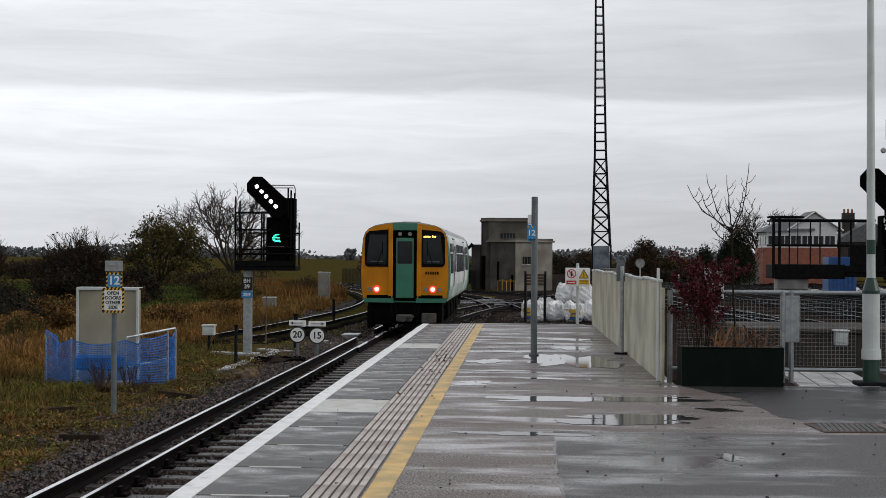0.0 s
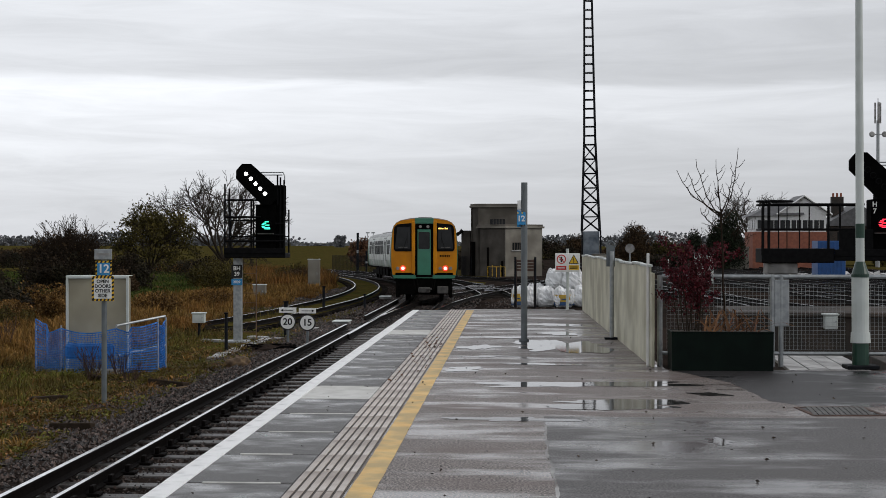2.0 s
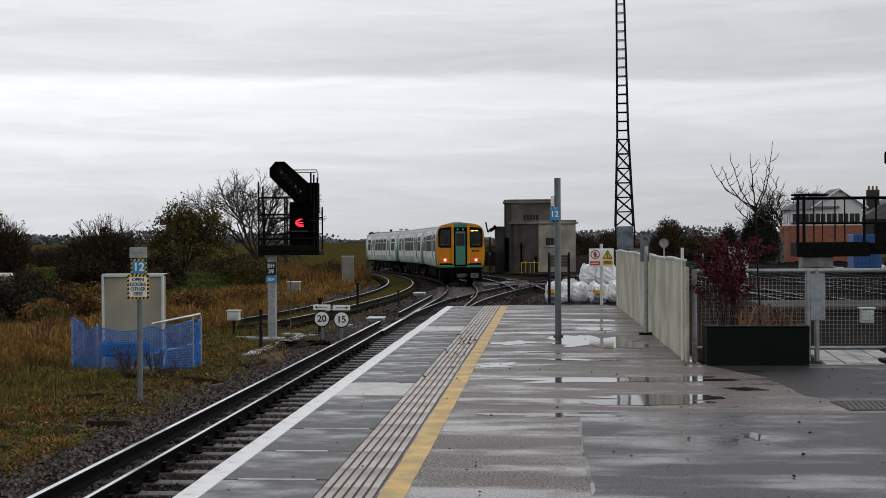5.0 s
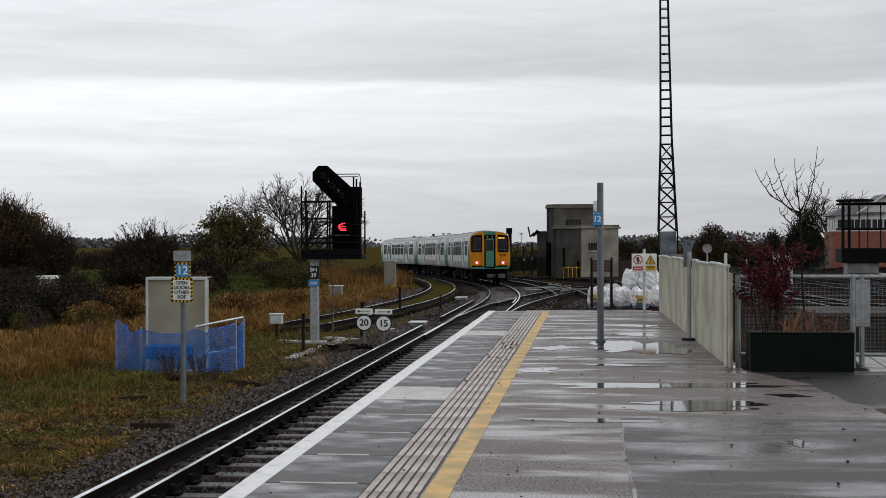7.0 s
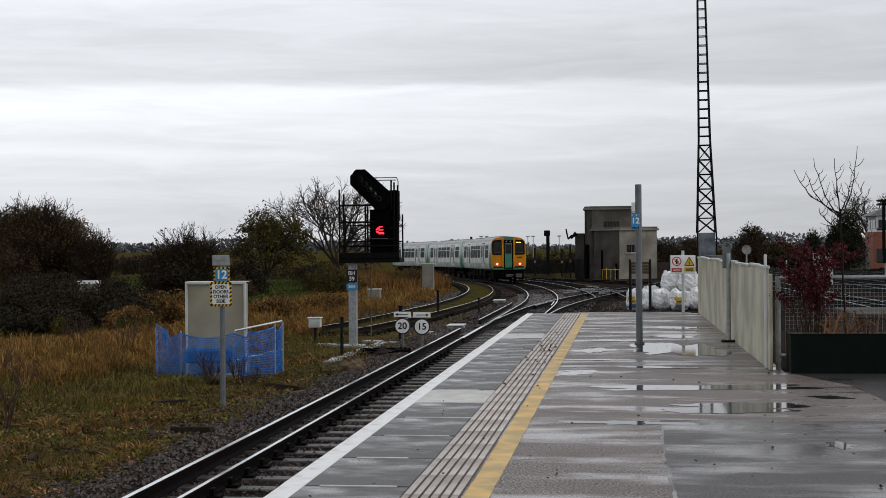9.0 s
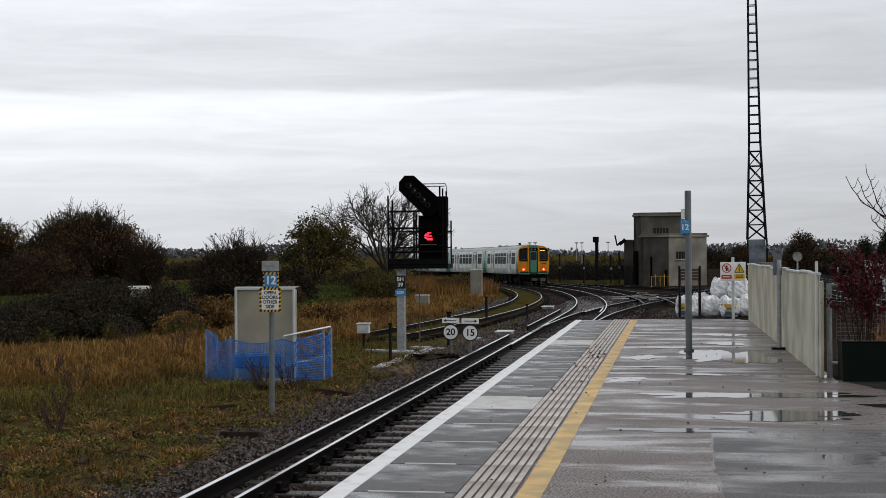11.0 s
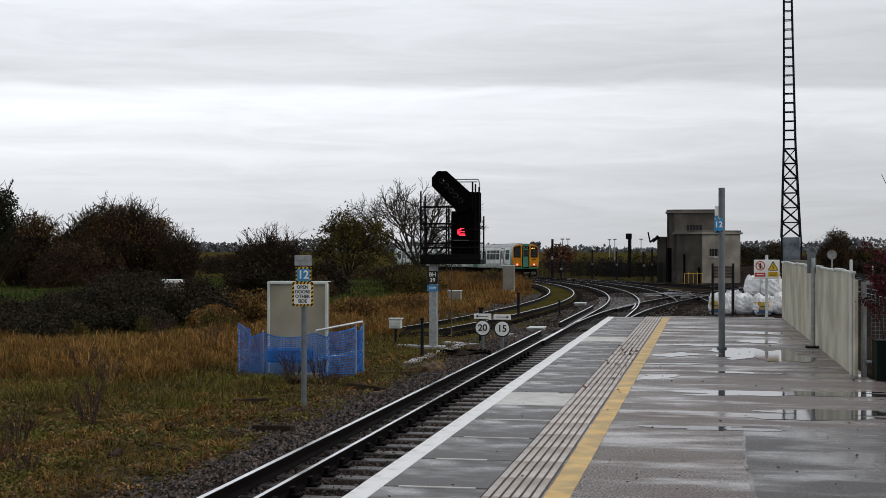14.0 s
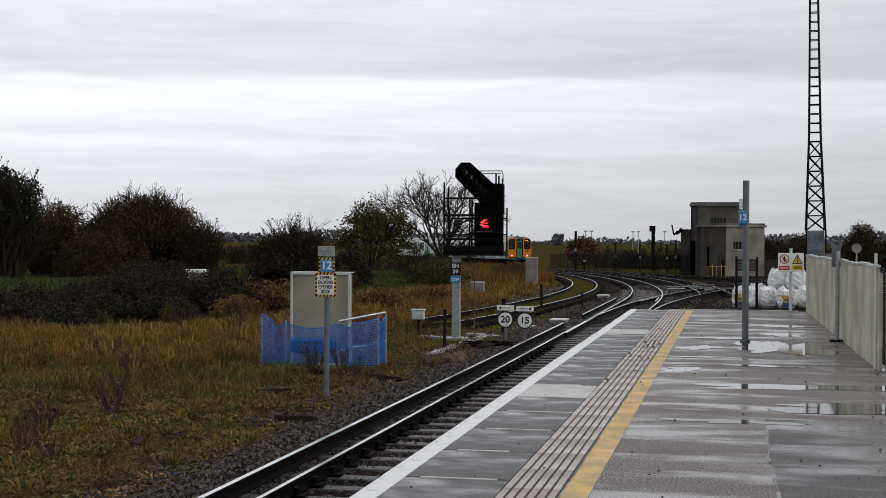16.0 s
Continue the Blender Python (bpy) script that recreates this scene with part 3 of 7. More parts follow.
def cab_end(car, y, lit):
    """The driving end, facing -y: two windscreens either side of a gangway door."""
    o = y
    bm = bmesh.new()
    for sx in (-1, 1):
        zs = [1.14, 1.45, 1.9, 2.3, 2.75, 3.05, 3.22, 3.36, 3.45]
        out = [(sx * 0.40, 1.14)] + [(sx * (half_at(z) - 0.012), z) for z in zs] + [(sx * 0.40, 3.53)]
        prism(bm, out, o - 0.06, o + 0.03)
        box(bm, min(sx * 0.385, sx * 0.53), max(sx * 0.385, sx * 0.53), o - 0.10, o - 0.06, 1.2, 3.42, 0.015)
    part("cab_panel", bm, M_TYELLOW, car, "yellow warning panel of the cab end")
    for sx in (-1, 1):
        out = [(sx * 0.36, 0.99)] + [(sx * (half_at(z) + 0.01), z) for z in (1.0, 1.13)] + [(sx * 0.36, 1.13)]
        part("bumper_band", prism(bmesh.new(), out, o - 0.09, o + 0.03), M_TGREEN, car)
    for sx in (-1, 1):
        a, b = sorted((sx * 0.44, sx * 1.22))
        part("step_slot", box(bmesh.new(), a, b, o - 0.085, o - 0.055, 1.135, 1.235, 0.008), M_MATTBLACK, car)
    for sx in (-1, 1):
        a, b = sorted((sx * 0.535, sx * 1.29))
        e = 0.535 * sx
        w_ = 1.29 * sx
        k_ = sx
        out = [(e, 2.14), (w_ - 0.10 * k_, 2.14), (w_ - 0.03 * k_, 2.18), (w_, 2.26), (w_ - 0.01 * k_, 3.08), (w_ - 0.05 * k_, 3.20), (w_ - 0.15 * k_, 3.28), (e, 3.34)]
        bm = prism(bmesh.new(), out, o - 0.075, o - 0.05)
        fr = part("windscreen_frame", bm, M_BLACK, car)
        i0, i1 = a + 0.055, b - 0.055
        bm = prism(bmesh.new(), [(i0 + 0.03, 2.24), (i1 - 0.03, 2.24), (i1, 2.28), (i1 - (0.10 if sx > 0 else 0.0), 3.17), (i0 + (0.0 if sx > 0 else 0.10), 3.17), (i0, 2.28)], o - 0.086, o - 0.074)
        part("windscreen", bm, M_WINDARK, fr, "dark windscreen glass")
        bm = tube(bmesh.new(), (sx * 0.9, o - 0.10, 2.2), (sx * 0.72, o - 0.10, 2.72), 0.009, seg=6)
        tube(bm, (sx * 0.72, o - 0.10, 2.5), (sx * 0.72, o - 0.10, 2.95), 0.008, seg=6)
        part("wiper", bm, M_MATTBLACK, fr)
        bm = box(bmesh.new(), i0 + 0.12, i1 - 0.12, o - 0.092, o - 0.084, 2.29, 2.33, 0.003)
        part("sill_glint", bm, M_BUFFER, fr)
    # gangway door
    bm = box(bmesh.new(), -0.385, 0.385, o - 0.05, o + 0.02, 1.05, 3.30, 0.01)
    part("door_surround", bm, M_MATTBLACK, car)
    bm = box(bmesh.new(), -0.40, 0.40, o - 0.09, o + 0.02, 3.31, 3.545, 0.012)
    part("header_panel", bm, M_TGREEN, car)
    bm = box(bmesh.new(), -0.285, 0.285, o - 0.075, o - 0.03, 1.14, 3.07, 0.012)
    box(bm, 0.23, 0.28, o - 0.095, o - 0.07, 2.08, 2.11, 0.004)
    dr = part("gangway_door", bm, M_TGREEN, car, "green gangway door")
    bm = prism(bmesh.new(), [(-0.22, 2.24), (0.22, 2.24), (0.24, 2.28), (0.24, 2.92), (0.22, 2.96), (-0.22, 2.96), (-0.24, 2.92), (-0.24, 2.28)], o - 0.085, o - 0.07)
    part("door_window", bm, M_WINDARK, dr)
    for sx in (-0.16, 0.16):
        part("marker_lamp", disc(bmesh.new(), sx, o - 0.05, 3.19, 0.062, 0.035), M_DIMLAMP, car)
    for sx in (-1, 1):
        for dx, r, mtl, nm in ((0.0, 0.072, M_HEAD if lit else M_DIMLAMP, "tail_lamp"), (0.22, 0.07, M_DIMLAMP, "lamp_lens"), (-0.22, 0.07, M_DIMLAMP, "lamp_lens")):
            if nm == "lamp_lens" and sx * dx < 0 and sx < 0:
                continue
            lamp = part(nm, disc(bmesh.new(), sx * 0.90 + dx, o - 0.06, 1.42, r, 0.035), mtl, car)
            if nm == "tail_lamp" and lit:
                tagged(lamp, "lit tail lamp with a red rim")
                bm = bmesh.new()
                n = 24
                vs = [[bm.verts.new((sx * 0.90 + rr * math.cos(6.2832 * i / n), o - 0.06 - yy, 1.42 + rr * math.sin(6.2832 * i / n))) for i in range(n)]
                      for rr, yy in ((0.112, 0.0), (0.112, 0.03), (0.075, 0.03))]
                for p, q in zip(vs, vs[1:]):
                    for i in range(n):
                        bm.faces.new((p[i], p[(i + 1) % n], q[(i + 1) % n], q[i]))
                part("red_rim", bm, M_TAIL, lamp)
    # running number as bars, destination display
    bm = bmesh.new()
    for i in range(6):
        box(bm, 0.66 + i * 0.075, 0.71 + i * 0.075, o - 0.066, o - 0.058, 1.90, 1.99, 0.003)
    tagged(part("number_bars", bm, M_UNDER, car), kind="stuff")
    bm = bmesh.new()
    rr = random.Random(8)
    for i in range(9):
        if i != 5:
            box(bm, 0.60 + i * 0.045, 0.635 + i * 0.045, o - 0.094, o - 0.085, 3.08, 3.08 + rr.choice((0.05, 0.06, 0.07)), 0.002)
    tagged(part("destination_display", bm, M_AMBER, car, "glowing amber destination dots"), kind="stuff")
    # coupler, buffers and pipes
    bm = box(bmesh.new(), -0.24, 0.26, o - 0.45, o + 0.2, 0.40, 0.62, 0.03)
    tube(bm, (0.0, o - 0.4, 0.5), (0.0, o - 0.62, 0.5), 0.10, seg=12)
    box(bm, 0.05, 0.34, o - 0.58, o - 0.48, 0.52, 0.60, 0.015)
    part("coupler", bm, M_BUFFER, car, "grey automatic coupler")
    bm = box(bmesh.new(), 0.56, 1.02, o - 0.30, o + 0.1, 0.36, 0.66, 0.02)
    part("equipment_box", bm, M_BUFFER, car)
    bm = bmesh.new()
    box(bm, -1.15, 1.15, o + 0.05, o + 0.5, 0.30, 1.0, 0.03)
    box(bm, -1.2, -1.05, o - 0.03, o + 1.2, 0.18, 0.9, 0.02)
    box(bm, 1.05, 1.2, o - 0.03, o + 1.2, 0.18, 0.9, 0.02)
    for x in (-0.45, -0.3, 0.38, 0.48):
        tube(bm, (x, o - 0.05, 0.95), (x * 0.8, o - 0.22, 0.5), 0.03, seg=6)
        tube(bm, (x * 0.8, o - 0.22, 0.5), (x * 0.7, o - 0.05, 0.32), 0.03, seg=6)
    part("underrun_gear", bm, M_UNDER, car)


def train_car(label, cab):
    """A car about its middle at rail height; the end that faces -y is the hind one."""
    car = thing("train_car", Matrix.Identity(4), label, "train", "cars of the train")
    h = 9.85
    part("body", shell(shell(bmesh.new(), -h, h, 1.0, 1.55), -h, h, 1.53, 3.24, -0.0), M_TWHITE, car, "white bodyside")
    part("roof", shell(bmesh.new(), -h, h, 3.22, 3.58, 0.012), M_TROOF, car, "grey ribbed roof")
    yv = -6.9
    while yv < 9:
        part("roof_vent", box(bmesh.new(), -0.32, 0.32, yv - 0.3, yv + 0.3, 3.55, 3.66, 0.03), M_TROOF, car)
        yv += 2.15
    for a, b in ((-h - 0.012, -h + 1.05), (h - 1.05, h + 0.012)):
        part("end_panel", shell(bmesh.new(), a, b, 1.0, 3.24, 0.008), M_TGREEN, car, "green panel at the car end")
    for sx in (-1, 1):
        bm = side_patch(bmesh.new(), sx, -h + 1.05, h - 1.05, 1.02, 1.50, 0.006)
        part("lower_band", bm, M_TPALE, car)
        for yc in (-4.9, 4.9):
            # flat black panel stands in for the shade of the recessed doorway
            g = part("door_gap", side_patch(bmesh.new(), sx, yc - 0.98, yc + 0.98, 1.06, 3.12, 0.010), M_MATTBLACK, car)
            for k in (-1, 1):
                a, b = sorted((yc + k * 0.05, yc + k * 0.66))
                d = part("door", side_patch(bmesh.new(), sx, a, b, 1.08, 3.08, 0.024), M_TWHITE, g, "white sliding door leaf")
                part("door_glass", side_patch(bmesh.new(), sx, a + 0.13, b - 0.13, 1.95, 2.85, 0.032, 0.04), M_TGLASS, g)
        spans = [(-8.3, -6.5), (-3.3, -1.75), (-1.45, -0.1), (0.1, 1.45), (1.75, 3.3), (6.5, 8.3)]
        for a, b in spans:
            w = part("window", side_patch(bmesh.new(), sx, a, b, 1.92, 2.92, 0.018, 0.06), M_TGLASS, car)
            part("window_bar", side_patch(bmesh.new(), sx, a, b, 2.58, 2.63, 0.024), M_TWHITE, w)
        if cab:
            part("cab_door", side_patch(bmesh.new(), sx, -h + 0.35, -h + 0.95, 1.06, 3.1, 0.02), M_TGREEN, car)
    for y in (-7.0, 7.0):
        bogie(car, y)
    bm = bmesh.new()
    box(bm, -1.2, 1.2, -h + 0.2, h - 0.2, 0.88, 1.02, 0.01)
    for a, b in ((-4.6, -2.9), (-2.3, -0.4), (0.1, 1.6), (2.2, 4.4)):
        box(bm, -1.15, -0.35, a, b, 0.34, 0.9, 0.03)
        box(bm, 0.35, 1.15, a + 0.2, b - 0.1, 0.34, 0.9, 0.03)
    part("underframe", bm, M_UNDER, car)
    bm = box(bmesh.new(), -0.5, 0.5, h, h + 0.22, 1.0, 3.2, 0.02)
    part("gangway_bellows", bm, M_MATTBLACK, car)
    if cab:
        cab_end(car, -h, True)
    else:
        bm = box(bmesh.new(), -0.5, 0.5, -h - 0.22, -h, 1.0, 3.2, 0.02)
        part("gangway_bellows", bm, M_MATTBLACK, car)
    return car


tail_car = train_car("green and white rear car with a yellow cab end", True)
middle_car = train_car("green and white middle car with dark windows", False)
lead_car = copy_thing(middle_car, Matrix.Identity(4))
tagged(lead_car, "green and white leading car with dark windows")


def car_pose(s):
    """A car whose hind end is at s along the departing track, resting on its two bogies."""
    xa, ya, _ = main_line(s + 2.85)
    xb, yb, _ = main_line(s + 16.85)
    a = math.atan2(-(xb - xa), yb - ya)
    y = (ya + yb) / 2
    return pose((xa + xb) / 2, y, RAIL + fall(y), math.degrees(math.atan2(fall(yb) - fall(ya), yb - ya)), 0, math.degrees(a))


def gone(t):
    """How far along the track the train's tail is at t seconds."""
    return 47.0 + 7.6 * t


# ---- puddles ----
for c in ((0.78, 22.7, 0.62, 1.45), (0.85, 16.6, 1.02, 0.36), (1.05, 14.55, 0.70, 0.42), (2.09, 15.58, 0.20, 0.15), (0.0, 13.28, 0.52, 0.15), (-0.60, 18.5, 0.24, 0.32),
          (-0.48, 22.4, 0.28, 0.45), (1.67, 11.88, 0.12, 0.17), (0.45, 19.3, 0.5, 0.12), (0.85, 25.8, 0.4, 0.35), (-0.2, 24.7, 0.4, 0.22), (0.9, 28.5, 0.7, 0.3),
          (3.55, 12.0, 0.16, 0.10), (-0.35, 20.6, 0.45, 0.10), (0.0, 26.9, 0.5, 0.12), (-0.3, 30.2, 0.5, 0.2)):
    puddle(*c, int(c[1] * 10))


# ---- railway signals ----
M_LED_W = mat("lit_white_lamp", (0.9, 0.9, 0.9), emit=(1.0, 0.97, 0.98), power=6.0)
M_LED_G = mat("lit_green_lamp", (0.05, 0.6, 0.4), emit=(0.06, 1.0, 0.62), power=2.2)
M_LED_R = mat("lit_red_lamp", (0.7, 0.02, 0.03), emit=(1.0, 0.03, 0.06), power=3.2)


def railway_signal(x, y, ident, plate, label, first_green, post_x=0.0, caged=True):
    """A colour-light signal with a five-lamp route indicator on a caged platform. Local x, z are about the post's foot at platform height."""
    sg = thing("railway_signal", pose(x, y, 0), label, "railway signal", "colour-light signals")
    bm = box(bmesh.new(), post_x - 0.11, post_x + 0.11, -0.11, 0.11, GROUND - 0.05, 1.2, 0.015)
    box(bm, post_x - 0.3, post_x + 0.3, -0.3, 0.3, GROUND - 0.1, GROUND + 0.06, 0.02)
    part("post", bm, M_STEEL, sg, "pale grey steel post")
    bm = box(bmesh.new(), -0.30, 1.38, -0.45, 0.45, 1.17, 1.30, 0.015)
    box(bm, -0.30, 1.38, -0.47, -0.43, 1.28, 1.44, 0.01)
    part("platform_deck", bm, M_BLACK, sg, "black maintenance platform")
    bars = [((-0.28, 1.3), (-0.28, 3.18)), ((-0.16, 1.3), (-0.16, 3.05)), ((0.44, 1.3), (0.44, 2.75)), ((0.50, 1.3), (0.50, 2.75)), ((1.34, 1.3), (1.34, 3.28)),
            ((1.24, 1.3), (1.24, 3.36)), ((1.16, 2.6), (1.16, 3.42))]
    for a, b in bars if caged else bars[4:]:
        part("upright_bar", tube(bmesh.new(), (a[0], -0.42, a[1]), (b[0], -0.42, b[1]), 0.024, seg=6), M_BLACK, sg)
    for xb in (-0.28, 0.44, 1.34) if caged else (1.34,):
        part("upright_bar", tube(bmesh.new(), (xb, 0.42, 1.3), (xb, 0.42, 2.5), 0.022, seg=6), M_BLACK, sg)
    for z, x0, x1, r in ((2.74, -0.28, 0.7, 0.032), (2.28, -0.28, 0.7, 0.03), (1.62, -0.28, 1.34, 0.034), (1.80, 0.9, 1.34, 0.03), (2.10, 1.1, 1.36, 0.03)) if caged else ():
        part("cage_rail", tube(bmesh.new(), (x0, -0.42, z), (x1, -0.42, z), r, seg=6), M_BLACK, sg)
    for z in (2.2, 1.75) if caged else ():
        part("cage_rail", tube(bmesh.new(), (-0.28, 0.42, z), (1.34, 0.42, z), 0.02, seg=6), M_BLACK, sg)
        part("cage_rail", tube(bmesh.new(), (-0.28, -0.42, z), (-0.28, 0.42, z), 0.02, seg=6), M_BLACK, sg)
    bm = bmesh.new()
    for a, b in (((0.62, 3.50), (1.28, 3.50)), ((1.28, 3.50), (1.32, 3.40)), ((1.32, 3.40), (1.32, 3.2)), ((0.66, 3.43), (1.26, 3.43))):
        tube(bm, (a[0], -0.2, a[1]), (b[0], -0.2, b[1]), 0.016, seg=6)
    part("top_hoop", bm, M_STEEL, sg)
    bm = box(bmesh.new(), 0.56, 1.10, -0.40, 0.10, 1.22, 2.62, 0.02)
    box(bm, 0.72, 1.32, -0.30, 0.10, 2.30, 3.15, 0.02)
    box(bm, 1.0, 1.3, -0.35, 0.1, 1.3, 2.4, 0.02)
    part("signal_head", bm, M_MATTBLACK, sg, "black signal head")
    # backboard of the route indicator: a long slanted hexagon
    hexa = [(0.04, 3.31), (0.04, 3.54), (0.20, 3.72), (0.44, 3.72), (1.15, 3.08), (1.15, 2.77), (0.97, 2.60), (0.75, 2.60)]
    bm = prism(bmesh.new(), hexa, -0.50, -0.36)
    bb = part("route_indicator", bm, M_MATTBLACK, sg, "black slanted route indicator board")
    bm = tube(bmesh.new(), (-0.02, -0.45, 1.42), (1.1, -0.2, 1.24), 0.012, seg=6)
    part("cable", bm, M_MATTBLACK, sg)
    # hood and aspect carrier
    ax, az = 0.84, 2.05
    bm = bmesh.new()
    n = 16
    v = [[bm.verts.new((ax + rr * math.cos(math.pi * i / n), yy, az + rr * math.sin(math.pi * i / n))) for i in range(n + 1)] for rr, yy in ((0.17, -0.40), (0.17, -0.62), (0.155, -0.62), (0.155, -0.40))]
    for p, q in zip(v, v[1:]):
        for i in range(n):
            bm.faces.new((p[i], p[i + 1], q[i + 1], q[i]))
    part("hood", bm, M_MATTBLACK, sg)
    part("hood_lip", box(bmesh.new(), 0.62, 1.06, -0.50, -0.38, az - 0.24, az - 0.215, 0.004), M_BUFFER, sg)
    carrier = new("aspect_vane")
    carrier.parent = sg
    carrier.matrix_basis = pose(ax, -0.415, az)
    tagged(carrier, "turning vane with a coloured lamp on each face")
    rows = ((0.098, -0.03, 0.085), (0.062, -0.085, 0.01), (0.024, -0.11, -0.04), (0.010, -0.03, 0.10), (-0.022, -0.11, -0.03), (-0.055, -0.09, 0.11), (-0.092, -0.04, 0.12))
    for sgn, mtl in ((-1, M_LED_G if first_green else M_LED_R), (1, M_LED_R)):
        bm = bmesh.new()
        for dz, a, b in rows:
            if sgn > 0:
                a, b = -b, -a
            box(bm, a, b, min(sgn * 0.008, sgn * 0.022), max(sgn * 0.008, sgn * 0.022), dz - 0.010, dz + 0.010, 0.003)
        part("aspect_lamp", bm, mtl, carrier)
    part("vane_plate", disc(bmesh.new(), 0, 0.006, 0, 0.165, 0.012), M_MATTBLACK, carrier)
    lamps = []
    for i in range(5):
        lx, lz = 0.32 + i * 0.130, 3.45 - i * 0.135
        cup = part("lamp_cup", disc(bmesh.new(), lx, -0.5, lz, 0.075, 0.012), M_BLACK, bb)
        piv = new("lamp_vane")
        piv.parent = bb
        piv.matrix_basis = pose(lx, -0.535, lz)
        part("vane_back", disc(bmesh.new(), 0, 0.008, 0, 0.052, 0.012), M_MATTBLACK, piv)
        if first_green:
            part("white_lamp", disc(bmesh.new(), 0, -0.006, 0, 0.050, 0.012), M_LED_W, piv)
        lamps.append(piv)
    # plates on the post
    for z0, z1, mtl, words, size, ink in ((0.62, 0.98, M_INK, ident, 0.155, M_SIGNWHITE), (0.42, 0.59, M_SIGNBLUE, plate, 0.10, M_SIGNWHITE)):
        if words:
            p = part("number_plate", box(bmesh.new(), -0.15, 0.15, -0.17, -0.15, z0, z1, 0.004), mtl, sg)
            text("plate_lettering", words, size, pose(0, -0.174, (z0 + z1) / 2) @ FACE, ink, p)
    return sg, carrier, lamps


sig_left, vane_left, feathers = railway_signal(-7.50, 40.06, "BH\n39", "2039", "black colour-light signal with slanted route indicator on a caged platform", True)
sig_right, vane_right, _ = railway_signal(7.9, 35.4, "", "", "black colour-light signal showing red above a caged platform", False, 2.0, False)
text("plate_lettering", "H\n7", 0.16, pose(0.64, -0.405, 2.42) @ FACE, M_SIGNWHITE, sig_right)
for z0, x0, x1 in ((2.50, -1.97, 0.4), (1.91, -1.97, 0.4)):
    for y in (-0.42, 0.42):
        part("walkway_handrail", tube(bmesh.new(), (x0, y, z0), (x1, y, z0), 0.030, seg=6), M_BLACK, sig_right)
    part("walkway_handrail", tube(bmesh.new(), (x0, -0.42, z0), (x0, 0.42, z0), 0.028, seg=6), M_BLACK, sig_right)
bm = bmesh.new()
for k in range(24):
    a, b = k * math.pi / 12, (k + 1) * math.pi / 12
    tube(bm, (-1.62 + 0.42 * math.cos(a), 0.42 * math.sin(a), 2.58), (-1.62 + 0.42 * math.cos(b), 0.42 * math.sin(b), 2.58), 0.026, seg=5)
part("ladder_hoop", bm, M_BLACK, sig_right)
for xb, rb_, yb in ((-1.97, 0.036, -0.42), (-1.83, 0.036, -0.42), (-1.45, 0.016, 0.42), (-1.25, 0.012, 0.42), (-0.95, 0.016, 0.42), (-0.72, 0.016, 0.42), (-0.44, 0.032, -0.42), (-0.17, 0.026, -0.42), (0.26, 0.03, -0.42)):
    part("upright_bar", tube(bmesh.new(), (xb, yb, 1.3), (xb, yb, 2.58 if rb_ > 0.033 else 2.5), rb_, seg=6), M_BLACK, sig_right)
part("walkway_deck", box(bmesh.new(), -2.0, -0.3, -0.45, 0.45, 1.12, 1.46, 0.015), M_BLACK, sig_right)
part("walkway_deck", box(bmesh.new(), 1.38, 2.3, -0.45, 0.45, 1.12, 1.46, 0.015), M_BLACK, sig_right)
part("kick_panel", box(bmesh.new(), -0.17, 0.60, -0.44, -0.41, 1.44, 1.91, 0.006), M_BLACK, sig_right)
lg = part("walkway_leg", box(bmesh.new(), -1.64, -1.31, -0.2, 0.2, GROUND, 0.86, 0.02), M_PALE, sig_right, "concrete leg of the walkway")
part("leg_cap", box(bmesh.new(), -1.82, -1.13, -0.3, 0.3, 0.86, 1.12, 0.02), M_PALE, lg)
M_LADDER = mat("rusted_ladder_steel", (0.17, 0.095, 0.05), (0.10, 0.06, 0.035), 9, 0.7, bump=0.2)
part("ladder_rail", tube(bmesh.new(), (-0.05, 0.5, GROUND), (-0.05, 0.5, 1.2), 0.016, seg=6), M_LADDER, sig_left)
part("ladder_rail", tube(bmesh.new(), (0.42, 0.5, GROUND), (0.42, 0.5, 1.2), 0.016, seg=6), M_LADDER, sig_left)
for i in range(9):
    part("rung", tube(bmesh.new(), (-0.05, 0.5, -0.9 + i * 0.27), (0.42, 0.5, -0.9 + i * 0.27), 0.012, seg=6), M_LADDER, sig_left)


# ---- signs ----
def chevrons(x0, x1, z0, z1, y, w, parent):
    """A black and yellow striped border round a plate."""
    part("border", box(bmesh.new(), x0, x1, y, y + 0.004, z0, z1), M_SIGNYELLOW, parent)
    bm = bmesh.new()
    s = 0.0
    step = 0.062
    k = 0
    for (ax, az, bx, bz) in ((x0, z0, x1, z0), (x0, z1 - w, x1, z1 - w)):
        n = int((bx - ax) / step)
        for i in range(n):
            u = ax + (i + 0.1) * (bx - ax) / n
            d = 0.5 * (bx - ax) / n
            t = [bm.verts.new(c) for c in ((u, y - 0.002, az), (u + d, y - 0.002, az), (u + d + w * 0.4, y - 0.002, az + w), (u + w * 0.4, y - 0.002, az + w))]
            bm.faces.new(t)
    for ax in (x0, x1 - w):
        n = int((z1 - z0) / step)
        for i in range(n):
            u = z0 + (i + 0.1) * (z1 - z0) / n
            d = 0.5 * (z1 - z0) / n
            t = [bm.verts.new(c) for c in ((ax, y - 0.003, u), (ax + w, y - 0.003, u + w * 0.4), (ax + w, y - 0.003, u + d + w * 0.4), (ax, y - 0.003, u + d))]
            bm.faces.new(t)
    part("stripes", bm, M_INK, parent)


